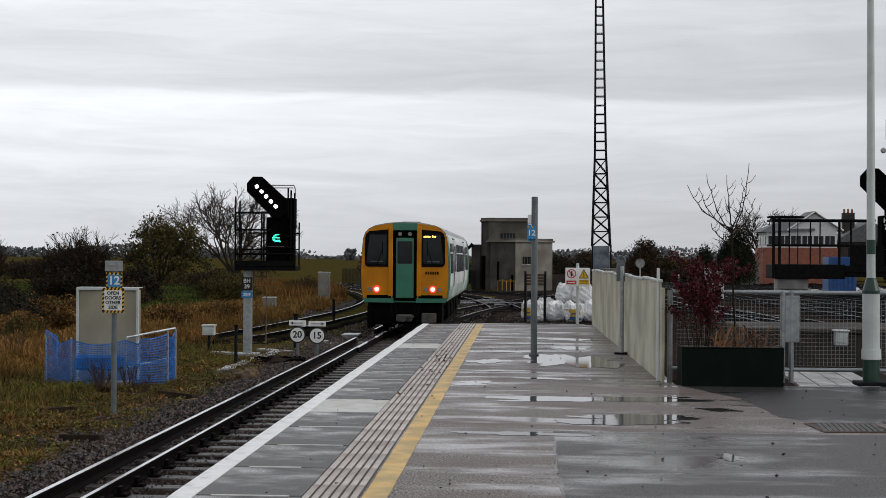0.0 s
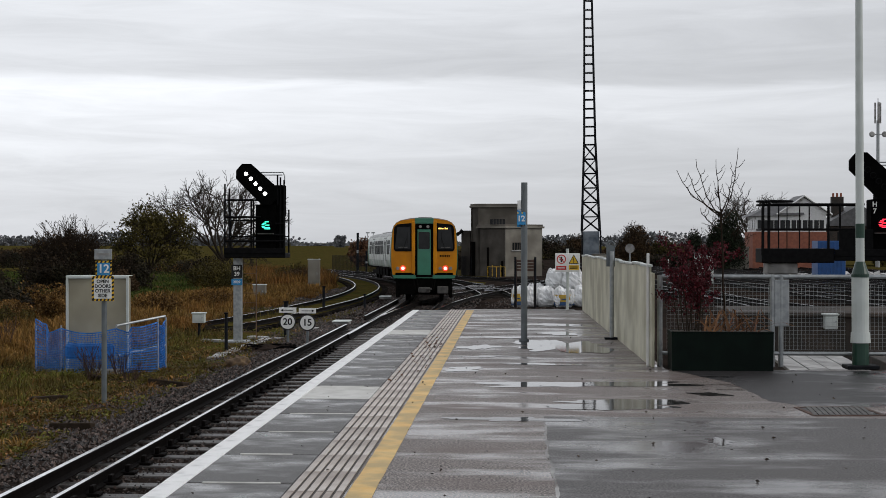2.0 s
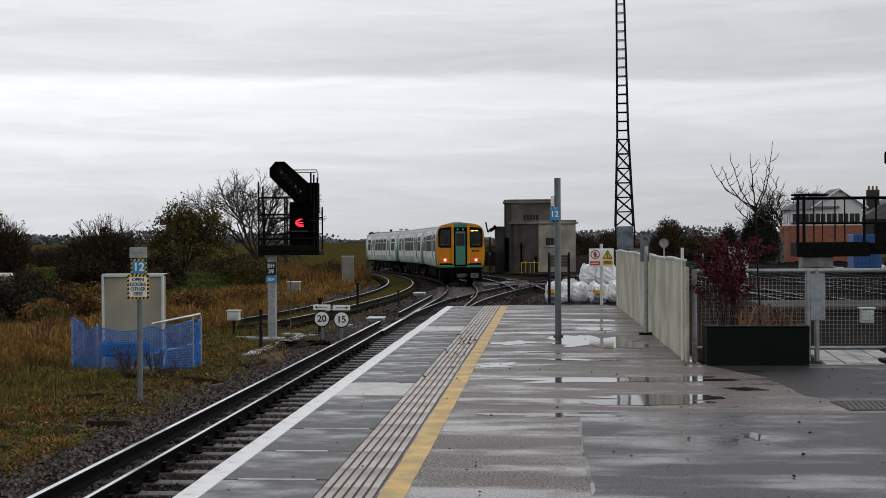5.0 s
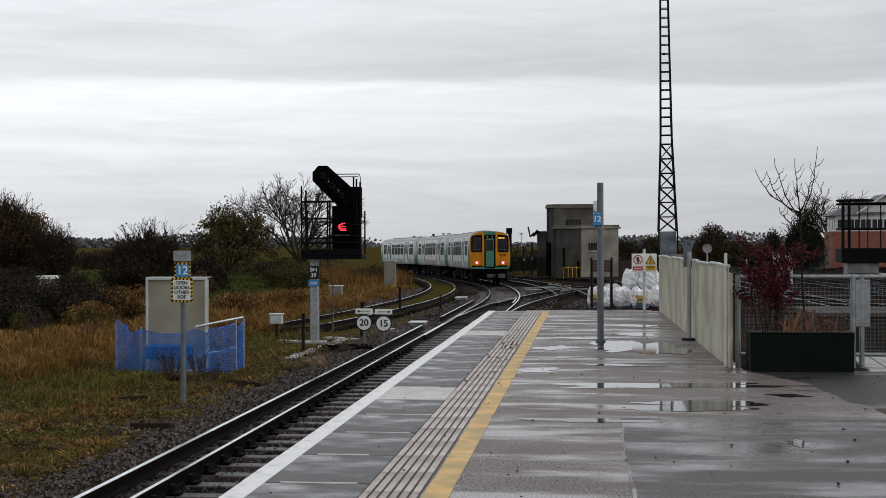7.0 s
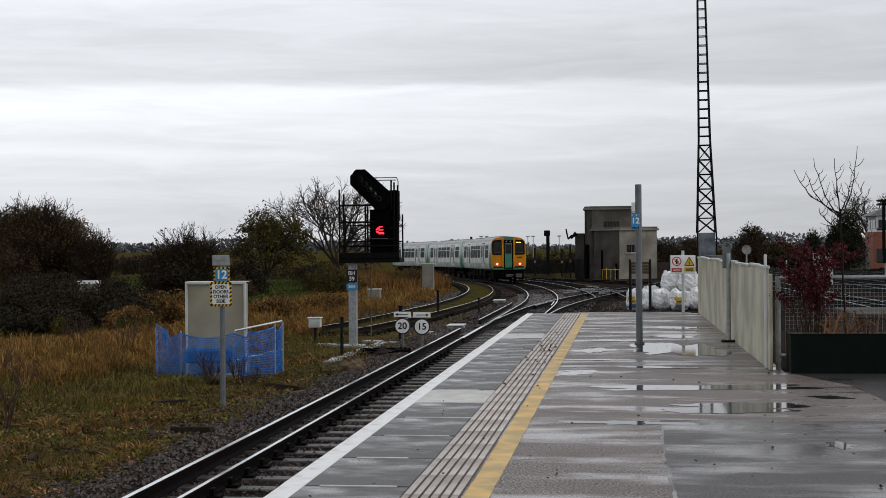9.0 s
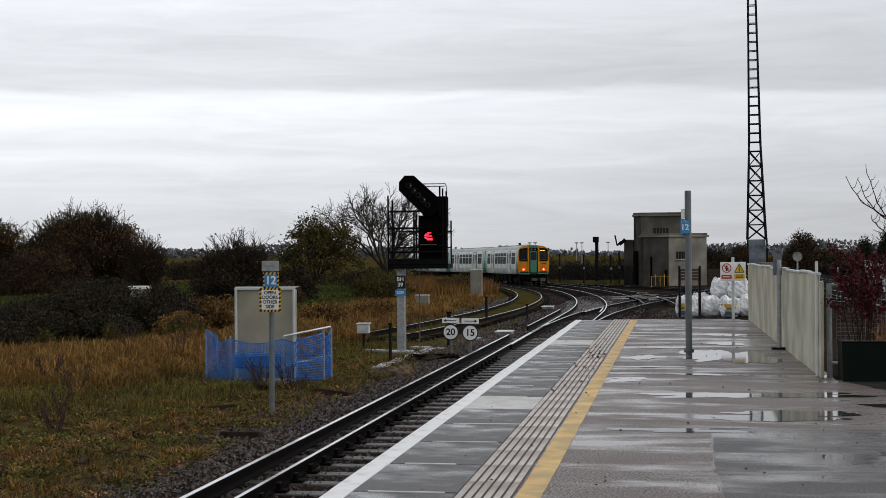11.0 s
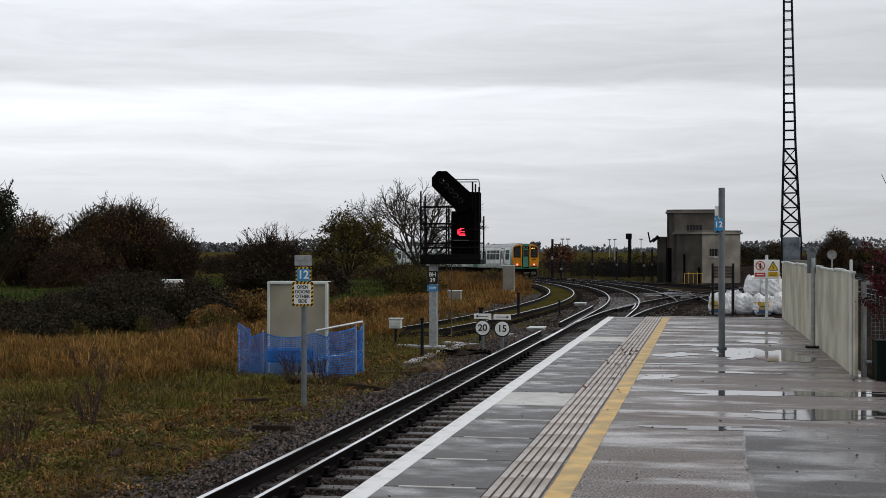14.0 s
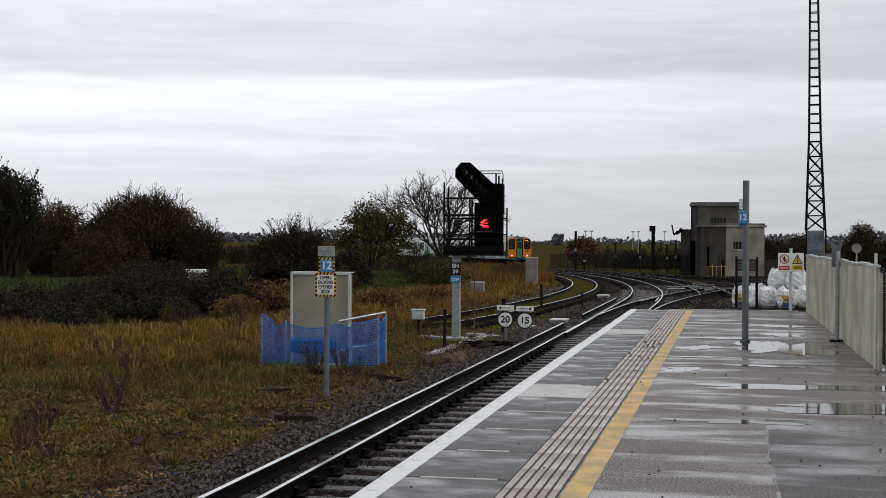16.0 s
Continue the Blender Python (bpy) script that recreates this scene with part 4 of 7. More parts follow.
stop = thing("car_stop_sign", pose(-6.9, 24.64, 0), "grey post with a blue number plate and door notice", "sign")
part("post", tube(bmesh.new(), (0, 0, -1.25), (0, 0, 1.46), 0.047, seg=12), M_POST, stop)
p = part("top_plate", box(bmesh.new(), -0.15, 0.15, -0.075, -0.055, 1.30, 1.48, 0.006), M_STEEL, stop)
part("faded_bars", box(bmesh.new(), -0.11, 0.11, -0.079, -0.074, 1.37, 1.41), M_PALE, p)
chevrons(-0.13, 0.15, 1.00, 1.28, -0.07, 0.035, stop)
p = part("number_plate", box(bmesh.new(), -0.10, 0.12, -0.078, -0.068, 1.035, 1.245), M_SIGNBLUE, stop)
text("lettering", "12", 0.20, pose(0.01, -0.081, 1.14) @ FACE, M_SIGNWHITE, p)
chevrons(-0.19, 0.19, 0.60, 1.02, -0.085, 0.04, stop)
p = part("notice_plate", box(bmesh.new(), -0.15, 0.15, -0.094, -0.084, 0.64, 0.98), M_SIGNWHITE, stop)
text("lettering", "OPEN\nDOORS\nOTHER\nSIDE", 0.080, pose(0, -0.097, 0.81) @ FACE, M_INK, p)

for x, y, num, left in ((-6.0, 39.25, "20", True), (-5.42, 38.9, "15", False)):
    sp = thing("speed_sign", pose(x, y, 0), "round white speed sign with a dark rim and arrow plate", "sign", "speed signs")
    part("post", tube(bmesh.new(), (0, 0.03, GROUND), (0, 0.03, -0.35), 0.035, seg=8), M_POST, sp)
    part("rim", disc(bmesh.new(), 0, 0.0, -0.545, 0.225, 0.015, 28), M_INK, sp)
    fc = part("face", disc(bmesh.new(), 0, -0.015, -0.545, 0.19, 0.008, 28), M_SIGNWHITE, sp)
    text("lettering", num, 0.25, pose(0, -0.026, -0.545) @ FACE, M_INK, fc)
    ar = part("arrow_plate", box(bmesh.new(), -0.23, 0.23, -0.02, 0.01, -0.30, -0.16, 0.004), M_SIGNWHITE, sp)
    sx = -1 if left else 1
    bm = bmesh.new()
    box(bm, -0.15, 0.15, -0.026, -0.021, -0.238, -0.222)
    bm.faces.new([bm.verts.new(c) for c in ((sx * 0.19, -0.026, -0.23), (sx * 0.12, -0.026, -0.19), (sx * 0.12, -0.026, -0.27))])
    part("arrow", bm, M_INK, ar)


# ---- cabinets, posts and boxes along the line ----
def cabinet(name, x, y, w, d, z0, z1, mtl, label, lid=0.04, door=True, lidmat=None):
    c = thing(name, pose(x, y, z0), label, "cabinet")
    h = z1 - z0
    part("body", box(bmesh.new(), -w / 2, w / 2, -d / 2, d / 2, 0, h - lid, 0.012), mtl, c)
    part("lid", box(bmesh.new(), -w / 2 - 0.03, w / 2 + 0.03, -d / 2 - 0.03, d / 2 + 0.03, h - lid, h, 0.012), lidmat or mtl, c)
    if door:
        dr = part("door", box(bmesh.new(), -w / 2 + 0.04, w / 2 - 0.04, -d / 2 - 0.018, -d / 2, 0.06, h - lid - 0.04, 0.006), mtl, c)
        part("handle", box(bmesh.new(), w * 0.3, w * 0.3 + 0.03, -d / 2 - 0.035, -d / 2 - 0.015, h * 0.45, h * 0.55), M_STEEL, dr)
    return c


M_BEIGE = mat("beige_panel_paint", (0.36, 0.33, 0.245), (0.31, 0.285, 0.21), 1.6, 0.55, bump=0.1, c3=(0.27, 0.245, 0.18), s3=0.8)
loc = thing("location_cabinet", pose(-8.76, 31.15, GROUND), "tall beige equipment cabinet with a white edge frame", "cabinet")
part("body", box(bmesh.new(), -0.66, 0.605, -0.28, 0.02, 0.08, 1.99, 0.015), M_BEIGE, loc)
for n_, b_ in (("side_frame", (-0.70, -0.65, -0.33, -0.27, 0.0, 2.03)), ("side_frame", (0.595, 0.645, -0.33, -0.27, 0.0, 2.03)), ("top_frame", (-0.65, 0.595, -0.33, -0.27, 1.98, 2.03)),
               ("base_frame", (-0.65, 0.595, -0.33, -0.27, 0.0, 0.08)), ("roof", (-0.70, 0.645, -0.31, 0.03, 2.03, 2.045))):
    part(n_, box(bmesh.new(), *b_, 0.006), M_OFFWHITE, loc)


def mesh_panel(parent, pts, h_at, mtl, label):
    """A sagging plastic net hung along points on the ground."""
    bm = bmesh.new()
    rows = 18
    for a, b in zip(pts, pts[1:]):
        d = math.hypot(b[0] - a[0], b[1] - a[1])
        nc = max(4, int(d / 0.058))
        grid = []
        for i in range(nc + 1):
            u = i / nc
            x, y = a[0] + (b[0] - a[0]) * u, a[1] + (b[1] - a[1]) * u
            bow = 0.07 * math.sin(u * math.pi) + 0.02 * math.sin(u * 23)
            h = h_at(x) - 0.10 * math.sin(u * math.pi)
            grid.append([Vector((x + 0.01 * math.sin(j * 2.1 + i), y - bow * (j / rows) ** 0.5, 0.02 + h * j / rows)) for j in range(rows + 1)])
        for i in range(nc + 1):
            for j in range(rows):
                strip(bm, grid[i][j], grid[i][j + 1], 0.012)
        for i in range(nc):
            for j in range(rows + 1):
                strip(bm, grid[i][j], grid[i + 1][j], 0.028 if j in (8, 9, rows) else 0.017)
    ob = part("plastic_net", bm, mtl, parent, label)
    return tagged(ob, kind="stuff")


def strip(bm, a, b, w):
    d = (b - a).normalized()
    n = d.cross(Vector((0, 1, 0)))
    if n.length < 0.1:
        n = Vector((0, 0, 1))
    n = n.normalized() * w / 2
    k = Vector((0, 0.004, 0))
    v = [bm.verts.new(p) for p in (a - n - k, b - n - k, b + n - k, a + n - k, a - n + k, b - n + k, b + n + k, a + n + k)]
    for q in ((0, 1, 2, 3), (4, 7, 6, 5), (0, 4, 5, 1), (2, 6, 7, 3)):
        bm.faces.new([v[i] for i in q])


bar = thing("mesh_barrier", pose(-8.9, 30.6, GROUND), "bright blue plastic mesh barrier sagging round a cabinet", "barrier")
pts = [(-1.22, 0.25), (-0.55, -0.15), (0.62, -0.15), (1.42, 0.2), (1.40, 1.0)]
mesh_panel(bar, pts, lambda x: 1.10 if x < -0.9 else (1.04 if x > 0.9 else 0.92), M_NETBLUE, "blue plastic netting")
for x, y in pts:
    part("stake", tube(bmesh.new(), (x, y + 0.02, -0.05), (x, y + 0.02, 1.12 if x > 1 else 1.0), 0.022, seg=8), M_STEEL, bar)
for z in (0.42, 1.05):
    part("rail", tube(bmesh.new(), (0.62, -0.12, z - 0.05), (1.40, 0.95, z + 0.1), 0.026, seg=8), M_STEEL, bar)
part("blue_bag", box(bmesh.new(), -0.5, 0.55, -0.10, 0.1, 0.30, 0.62, 0.06), M_NETBLUE, bar, "folded blue sheet behind the net")
part("foot_block", box(bmesh.new(), 0.25, 0.72, -0.4, 0.1, 0.0, 0.10, 0.02), M_PALE, bar)

cabinet("junction_box", -8.95, 41.8, 0.34, 0.25, -0.72, -0.42, M_OFFWHITE, "small pale junction box on a short post")
tagged(part("box_post", tube(bmesh.new(), (-8.95, 41.8, GROUND), (-8.95, 41.8, -0.70), 0.04, seg=8), M_DARKSTEEL), "dark post under a small junction box", "post")
cabinet("apparatus_case", -12.6, 93.5, 0.72, 0.6, GROUND + fall(93.5), 0.52, M_RENDERWALL, "tall grey apparatus case in the dry grass", lidmat=M_OFFWHITE)
cabinet("low_cabinet", -12.4, 72.0, 0.6, 0.5, GROUND, -0.48, M_RENDERWALL, "low grey box with a pale lid in the grass", lidmat=M_OFFWHITE)
cabinet("low_cabinet", -22.6, 60.0, 0.72, 0.7, GROUND, 0.27, M_RENDERWALL, "low box with a white lid by the brambles", lidmat=M_WHITE, lid=0.14)
for x, y, h, r in ((-7.15, 36.6, 0.95, 0.045), (-6.55, 42.5, 1.0, 0.07), (-7.3, 57.0, 1.0, 0.06), (-6.0, 60.0, 0.6, 0.05)):
    mk = thing("marker_post", pose(x, y, GROUND), "dark weathered marker post beside the line", "post", "marker posts")
    part("shaft", tube(bmesh.new(), (0, 0, -0.05), (0, 0, h), r, r * 0.85, seg=8), M_DARKSTEEL, mk)
    part("cap", tube(bmesh.new(), (0, 0, h), (0, 0, h + 0.04), r * 1.2, seg=8), M_BLACK, mk)

M_SACK = mat("torn_sack", (0.17, 0.11, 0.055), (0.085, 0.052, 0.03), 9, 0.8, bump=0.6)
# cable trough lids, loose slabs and lumps
rs = random.Random(12)
lid_me = bpy.data.meshes.new("trough_lid")
bm = box(bmesh.new(), -0.13, 0.13, -0.48, 0.48, 0, 0.06, 0.012)
bm.to_mesh(lid_me)
bm.free()
lid_me.materials.append(M_PALE)
trough = thing("cable_trough", Matrix.Identity(4), "pale concrete cable trough lids laid in the grass", "cable trough", kind="structure")
for i in range(7):
    shared("trough_lid", lid_me, trough, pose(-7.04 + i * 0.022 + rs.uniform(-0.02, 0.02), 34.9 + i * 0.98, GROUND - 0.015, rs.uniform(-2, 2), 0, -3 + rs.uniform(-3, 3)))
for x, y, a in ((-8.06, 40.3, 86), (-7.0, 41.6, 70), (-5.75, 44.5, 10), (-5.9, 46.0, 80), (-10.2, 41.5, 88)):
    s_ = thing("concrete_slab", pose(x, y, GROUND + 0.02, 2, 1, a), "broken pale concrete slab lying by the line", "slab", "loose slabs")
    part("slab_block", box(bmesh.new(), -0.20, 0.20, -0.50, 0.50, -0.04, 0.04, 0.015), M_PALE, s_)
for x, y, l, a, r in ((-6.5, 27.6, 0.9, 62, 0.08), (-6.45, 21.3, 0.7, 74, 0.07), (-6.95, 20.9, 0.8, 28, 0.06), (-7.9, 24.8, 0.6, 100, 0.08), (-6.75, 20.4, 0.55, 130, 0.05),
                      (-6.1, 27.3, 0.5, 150, 0.035), (-7.15, 18.9, 0.8, 55, 0.05), (-7.7, 18.3, 0.6, 15, 0.05), (-8.4, 29.2, 0.9, 40, 0.05)):
    lg = thing("rotten_timber", pose(x, y, GROUND + r * 0.8, 0, 0, a), "dark rotting timber in the ballast edge", "timber", "old timbers")
    r *= 0.72
    bm = box(bmesh.new(), -r * 1.4, r * 1.4, -l / 2, l / 2, -r, r, r * 0.25)
    for v in bm.verts:
        v.co += 1.1 * r * noise.noise_vector(v.co * 5 + Vector((x, y, 0)))
    part("log", bm, M_TWIGDARK if l != 0.5 else M_SACK, lg)
sack = thing("old_sack", pose(-5.95, 31.9, GROUND), "torn brown sack of rubble beside the rail", "sack")
bm = bmesh.new()
bmesh.ops.create_icosphere(bm, subdivisions=3, radius=1.0)
for v in bm.verts:
    n = noise.noise(v.co * 1.7)
    m_ = noise.noise(v.co * 4.3)
    v.co = Vector((v.co.x * 0.27 * (1 + 0.4 * n + 0.3 * m_), v.co.y * 0.22, max(-0.05, v.co.z * 0.16 * (1 + 0.6 * n + 0.5 * m_) + 0.1)))
part("sack_body", bm, M_SACK, sack)
heap = thing("spoil_heap", pose(-6.1, 37.2, GROUND), "low heap of dark earth under looped cables", "earth", kind="structure")
bm = bmesh.new()
bmesh.ops.create_icosphere(bm, subdivisions=4, radius=1.0)
for v in bm.verts:
    n = noise.noise(v.co * 2.1) + 0.5 * noise.noise(v.co * 6.0)
    v.co = Vector((v.co.x * 0.75 * (1 + 0.3 * n), v.co.y * 0.8 * (1 + 0.3 * n), max(-0.05, v.co.z * 0.13 * (1 + 0.6 * n))))
part("earth_mound", bm, M_BALLAST, heap)
coil = thing("cable_coil", pose(-6.1, 37.2, GROUND), "black cables looped on the ballast", "cable")
for k in range(5):
    bm = bmesh.new()
    r0 = 0.26 + 0.09 * k
    prev = None
    for i in range(25):
        a = 6.28 * i / 24
        q = Vector((r0 * 1.3 * math.cos(a) + 0.05 * math.sin(3 * a + k), r0 * math.sin(a), 0.10 - 0.012 * k + 0.05 * math.sin(2 * a + k) + 0.03 * math.sin(5 * a)))
        if prev:
            tube(bm, prev, q, 0.018, seg=5, caps=False)
        prev = q
    bmesh.ops.remove_doubles(bm, verts=bm.verts[:], dist=0.012)
    part("loop", bm, M_MATTBLACK, coil)


# ---- platform furniture ----
num = thing("number_post", pose(0.21, 23.89, 0), "grey platform post with a blue number plate", "post")
part("shaft", tube(bmesh.new(), (0, 0, 0), (0, 0, 2.57), 0.052, seg=14), M_POST, num)
part("base_ring", tube(bmesh.new(), (0, 0, 0), (0, 0, 0.03), 0.08, seg=14), M_POST, num)
bm = box(bmesh.new(), -0.115, -0.055, -0.02, 0.22, 1.85, 2.12, 0.006)
p = part("number_plate", bm, M_SIGNBLUE, num, "blue plate with a striped edge seen side-on")
part("upper_plate", box(bmesh.new(), -0.11, -0.05, -0.03, 0.2, 2.13, 2.28, 0.006), M_SIGNWHITE, num)
text("lettering", "12", 0.13, pose(-0.05, -0.056, 1.98) @ FACE, M_SIGNWHITE, p)
part("plate_front", box(bmesh.new(), -0.115, 0.02, -0.054, -0.03, 1.88, 2.09, 0.003), M_SIGNBLUE, p)
for i in range(4):
    part("stripe", box(bmesh.new(), -0.11 + i * 0.034, -0.095 + i * 0.034, -0.057, -0.053, 1.86 if i % 2 else 2.06, 1.89 if i % 2 else 2.09), M_INK if i % 2 else M_SIGNYELLOW, p)

# corrugated screen along the platform's far corner
fence = thing("sheet_fence", Matrix.Identity(4), "cream corrugated sheet fence with an uneven top", "fence")
fx0, fy0, fx1, fy1 = 1.80, 19.1, 1.68, 34.75
nsh = 13
for k in range(nsh):
    bm = bmesh.new()
    ya, yb = fy0 + (fy1 - fy0) * k / nsh, fy0 + (fy1 - fy0) * (k + 1) / nsh
    m = 22
    top = 1.29 + 0.012 * math.sin(k * 1.9)
    cols = []
    for i in range(m + 1):
        y = ya + (yb - ya) * i / m
        x = fx0 + (fx1 - fx0) * (y - fy0) / (fy1 - fy0) + 0.005 * math.sin(i * math.pi / 2.0 + 0.7) + (0.004 if k % 2 else 0)
        zt = top + 0.012 * math.sin(i * 1.1 + k)
        cols.append([bm.verts.new((x + dx, y, z)) for dx, z in ((-0.006, 0.0), (-0.006, zt), (0.006, zt), (0.006, 0.0))])
    for a, b in zip(cols, cols[1:]):
        for j in range(4):
            bm.faces.new((a[j], a[(j + 1) % 4], b[(j + 1) % 4], b[j]))
    bm.faces.new(cols[0])
    bm.faces.new(cols[-1][::-1])
    part("sheet", bm, M_CREAM, fence)
    part("top_edge", box(bmesh.new(), fx0 + (fx1 - fx0) * (k + 0.5) / nsh - 0.03, fx0 + (fx1 - fx0) * (k + 0.5) / nsh + 0.03, ya, yb, top - 0.01, top + 0.025, 0.005), M_OFFWHITE, fence)
part("end_sheet", box(bmesh.new(), 1.79, 1.83, 18.85, 19.12, 0.0, 1.21, 0.006), M_CREAM, fence)
part("edge_post", box(bmesh.new(), 1.755, 1.79, 19.15, 19.19, 0.0, 1.46, 0.006), M_WHITE, fence)

ns = thing("notice_post", pose(1.66, 24.37, 0), "grey round-topped notice board seen from the side", "sign")
part("shaft", tube(bmesh.new(), (0, 0, 0), (0, 0, 1.45), 0.036, seg=10), M_STEEL, ns)
part("foot_plate", box(bmesh.new(), -0.12, 0.12, -0.1, 0.1, 0.0, 0.03, 0.005), M_DARKSTEEL, ns)
bm = bmesh.new()
for i in range(11):
    a = math.pi * i / 10
    q = Vector((-0.02 - 0.07 * math.cos(a), 0.02, 1.52 + 0.10 * math.sin(a)))
    if i:
        tube(bm, prev, q, 0.018, seg=6)
    prev = q
box(bm, -0.09, 0.05, 0.01, 0.03, 1.20, 1.55, 0.004)
part("board", bm, M_POST, ns)

# railing with wire mesh
rl = thing("railing", Matrix.Identity(4), "galvanised tube railing with wire mesh infill", "railing")
bars = [(1.95, 3.42), (3.42, 4.35), (4.35, 6.0), (6.0, 8.2), (8.2, 10.4), (10.4, 12.6)]
for a, b in bars:
    part("top_rail", tube(bmesh.new(), (a, 19.1, 1.16), (b, 19.1, 1.16), 0.028, seg=10), M_STEEL, rl)
    part("bottom_rail", tube(bmesh.new(), (a, 19.1, 0.17), (b, 19.1, 0.17), 0.026, seg=10), M_STEEL, rl)
    bm = bmesh.new()
    n = int((b - a - 0.12) / 0.05)
    for i in range(n + 1):
        x = a + 0.06 + i * 0.05
        box(bm, x - 0.0013, x + 0.0013, 19.086, 19.09, 0.22, 1.06)
    for i in range(18):
        z = 0.22 + i * 0.05
        box(bm, a + 0.06, b - 0.06, 19.09, 19.094, z - 0.0013, z + 0.0013)
    tagged(part("wire_mesh", bm, M_STEEL, rl, "thin grey wire mesh panel"), kind="stuff")
for x in (1.92, 3.36, 3.47, 6.0, 8.2, 10.4):
    part("post", tube(bmesh.new(), (x, 19.1, 0.0), (x, 19.1, 1.18), 0.034, seg=10), M_STEEL, rl)
part("latch_plate", box(bmesh.new(), 3.38, 3.57, 19.07, 19.09, 0.52, 1.12, 0.01), M_STEEL, rl)

# planter, its red shrub, dry grass and a bare young tree
pl = thing("planter", pose(2.63, 18.68, 0), "dark green trough planter full of soil", "planter")
bm = bmesh.new()
prism(bm, [(-0.625, 0.0), (0.625, 0.0), (0.63, 0.47), (-0.63, 0.47)], -0.26, 0.26)
part("trough", bm, M_DKGREEN, pl)
for b_ in ((-0.635, 0.635, -0.265, -0.24, 0.47, 0.49), (-0.635, 0.635, 0.24, 0.265, 0.47, 0.49), (-0.635, -0.60, -0.24, 0.24, 0.47, 0.49), (0.60, 0.635, -0.24, 0.24, 0.47, 0.49)):
    part("rim", box(bmesh.new(), *b_, 0.008), M_DKGREEN, pl)
M_SOIL = mat("planter_soil", (0.03, 0.022, 0.016), (0.05, 0.036, 0.026), 12, 0.9, bump=0.8, bscale=25)
part("soil", box(bmesh.new(), -0.59, 0.59, -0.24, 0.24, 0.40, 0.484), M_SOIL, pl)


def leaf_mesh(name, centres, size, mtl, seed, flat=0.0, aspect=1.6):
    """Many small folded leaves as one mesh, each its own island."""
    r = np.random.RandomState(seed)
    c = np.asarray(centres, float)
    n = len(c)
    d1 = r.normal(size=(n, 3))
    d1[:, 2] *= 1 - flat
    d1 /= np.linalg.norm(d1, axis=1)[:, None]
    d2 = np.cross(d1, r.normal(size=(n, 3)))
    d2 /= np.linalg.norm(d2, axis=1)[:, None] + 1e-9
    nn = np.cross(d1, d2)
    s = (size * r.uniform(0.6, 1.4, n))[:, None]
    v = np.stack([c - d1 * s * aspect / 2, c + d2 * s * 0.5 + nn * s * 0.15, c + d1 * s * aspect / 2, c - d2 * s * 0.5 + nn * s * 0.15], 1).reshape(-1, 3)
    f = [(4 * i, 4 * i + 1, 4 * i + 2, 4 * i + 3) for i in range(n)]
    return mesh_from(name, v.tolist(), f, mtl)


def grow(r, start, way, length, radius, depth, out, spread=0.6, droop=0.0, ratio=0.72, kids=3, minr=0.004, tips=None):
    """A limb in three bends that divides into thinner ones."""
    p, d = Vector(start), Vector(way).normalized()
    n = 3
    for i in range(n):
        d = (d + Vector((r.uniform(-1, 1), r.uniform(-1, 1), r.uniform(-0.6, 0.9))) * 0.16 + Vector((0, 0, -droop))).normalized()
        q = p + d * length / n
        ra, rb = radius * (1 - 0.30 * i / n), radius * (1 - 0.30 * (i + 1) / n)
        out.append((p.copy(), q.copy(), max(ra, minr), max(rb, minr)))
        if depth > 0 and i > 0:
            for _ in range(kids if i == n - 1 else max(1, kids - 1)):
                a = d.orthogonal()
                a.rotate(Matrix.Rotation(r.uniform(0, 6.283), 3, d))
                w = (d + a * r.uniform(0.4, 1.1) * spread * 1.4).normalized()
                grow(r, q if i == n - 1 else p.lerp(q, r.uniform(0.2, 0.9)), w, length * ratio * r.uniform(0.75, 1.1), radius * 0.58, depth - 1, out, spread, droop, ratio, kids, minr, tips)
        p = q
    if depth == 0 and tips is not None:
        tips.append(tuple(p))


def limbs_mesh(name, limbs, mtl):
    v, f = [], []
    for p, q, ra, rb in limbs:
        d = (q - p).normalized()
        a = d.orthogonal().normalized()
        b = d.cross(a)
        seg = 7 if ra > 0.06 else (4 if ra > 0.02 else 3)
        o = len(v)
        for c, rr in ((p, ra), (q, rb)):
            for i in range(seg):
                t = 6.2832 * i / seg
                v.append(tuple(c + a * (rr * math.cos(t)) + b * (rr * math.sin(t))))
        for i in range(seg):
            j = (i + 1) % seg
            f.append((o + i, o + j, o + seg + j, o + seg + i))
    return mesh_from(name, v, f, mtl, True)


M_REDLEAF = mat("dark_red_leaves", (0.10, 0.010, 0.016), (0.055, 0.008, 0.013), 9, 0.6, island=0.5, spec=0.2)
shrub = thing("red_shrub", pose(2.28, 18.68, 0.46), "upright dark red shrub in the planter", "shrub")
r = random.Random(21)
limbs, tips = [], []
for i in range(11):
    a = r.uniform(0, 6.28)
    grow(r, (0.16 * math.cos(a), 0.09 * math.sin(a), 0), (0.16 * math.cos(a), 0.14 * math.sin(a), 1), r.uniform(0.45, 0.95), 0.010, 2, limbs, 0.34, -0.05, 0.42, 2, 0.0025, tips)
ob = tagged(new("stem_tangle", limbs_mesh("stem_tangle", limbs, M_TWIG)), kind="stuff")
ob.parent = shrub
cs = [tuple(p.lerp(q, r.random()) + Vector((r.gauss(0, 0.03), r.gauss(0, 0.03), r.gauss(0, 0.03)))) for p, q, ra, rb in limbs if ra < 0.009 for _ in range(10)]
ob = new("leaves", leaf_mesh("leaves", cs, 0.025, M_REDLEAF, 3))
ob.parent = shrub
tagged(ob, "small dark red leaves", kind="stuff")
M_STRAW = mat("straw_blades", (0.20, 0.095, 0.038), (0.11, 0.045, 0.022), 5, 0.7, island=0.6)
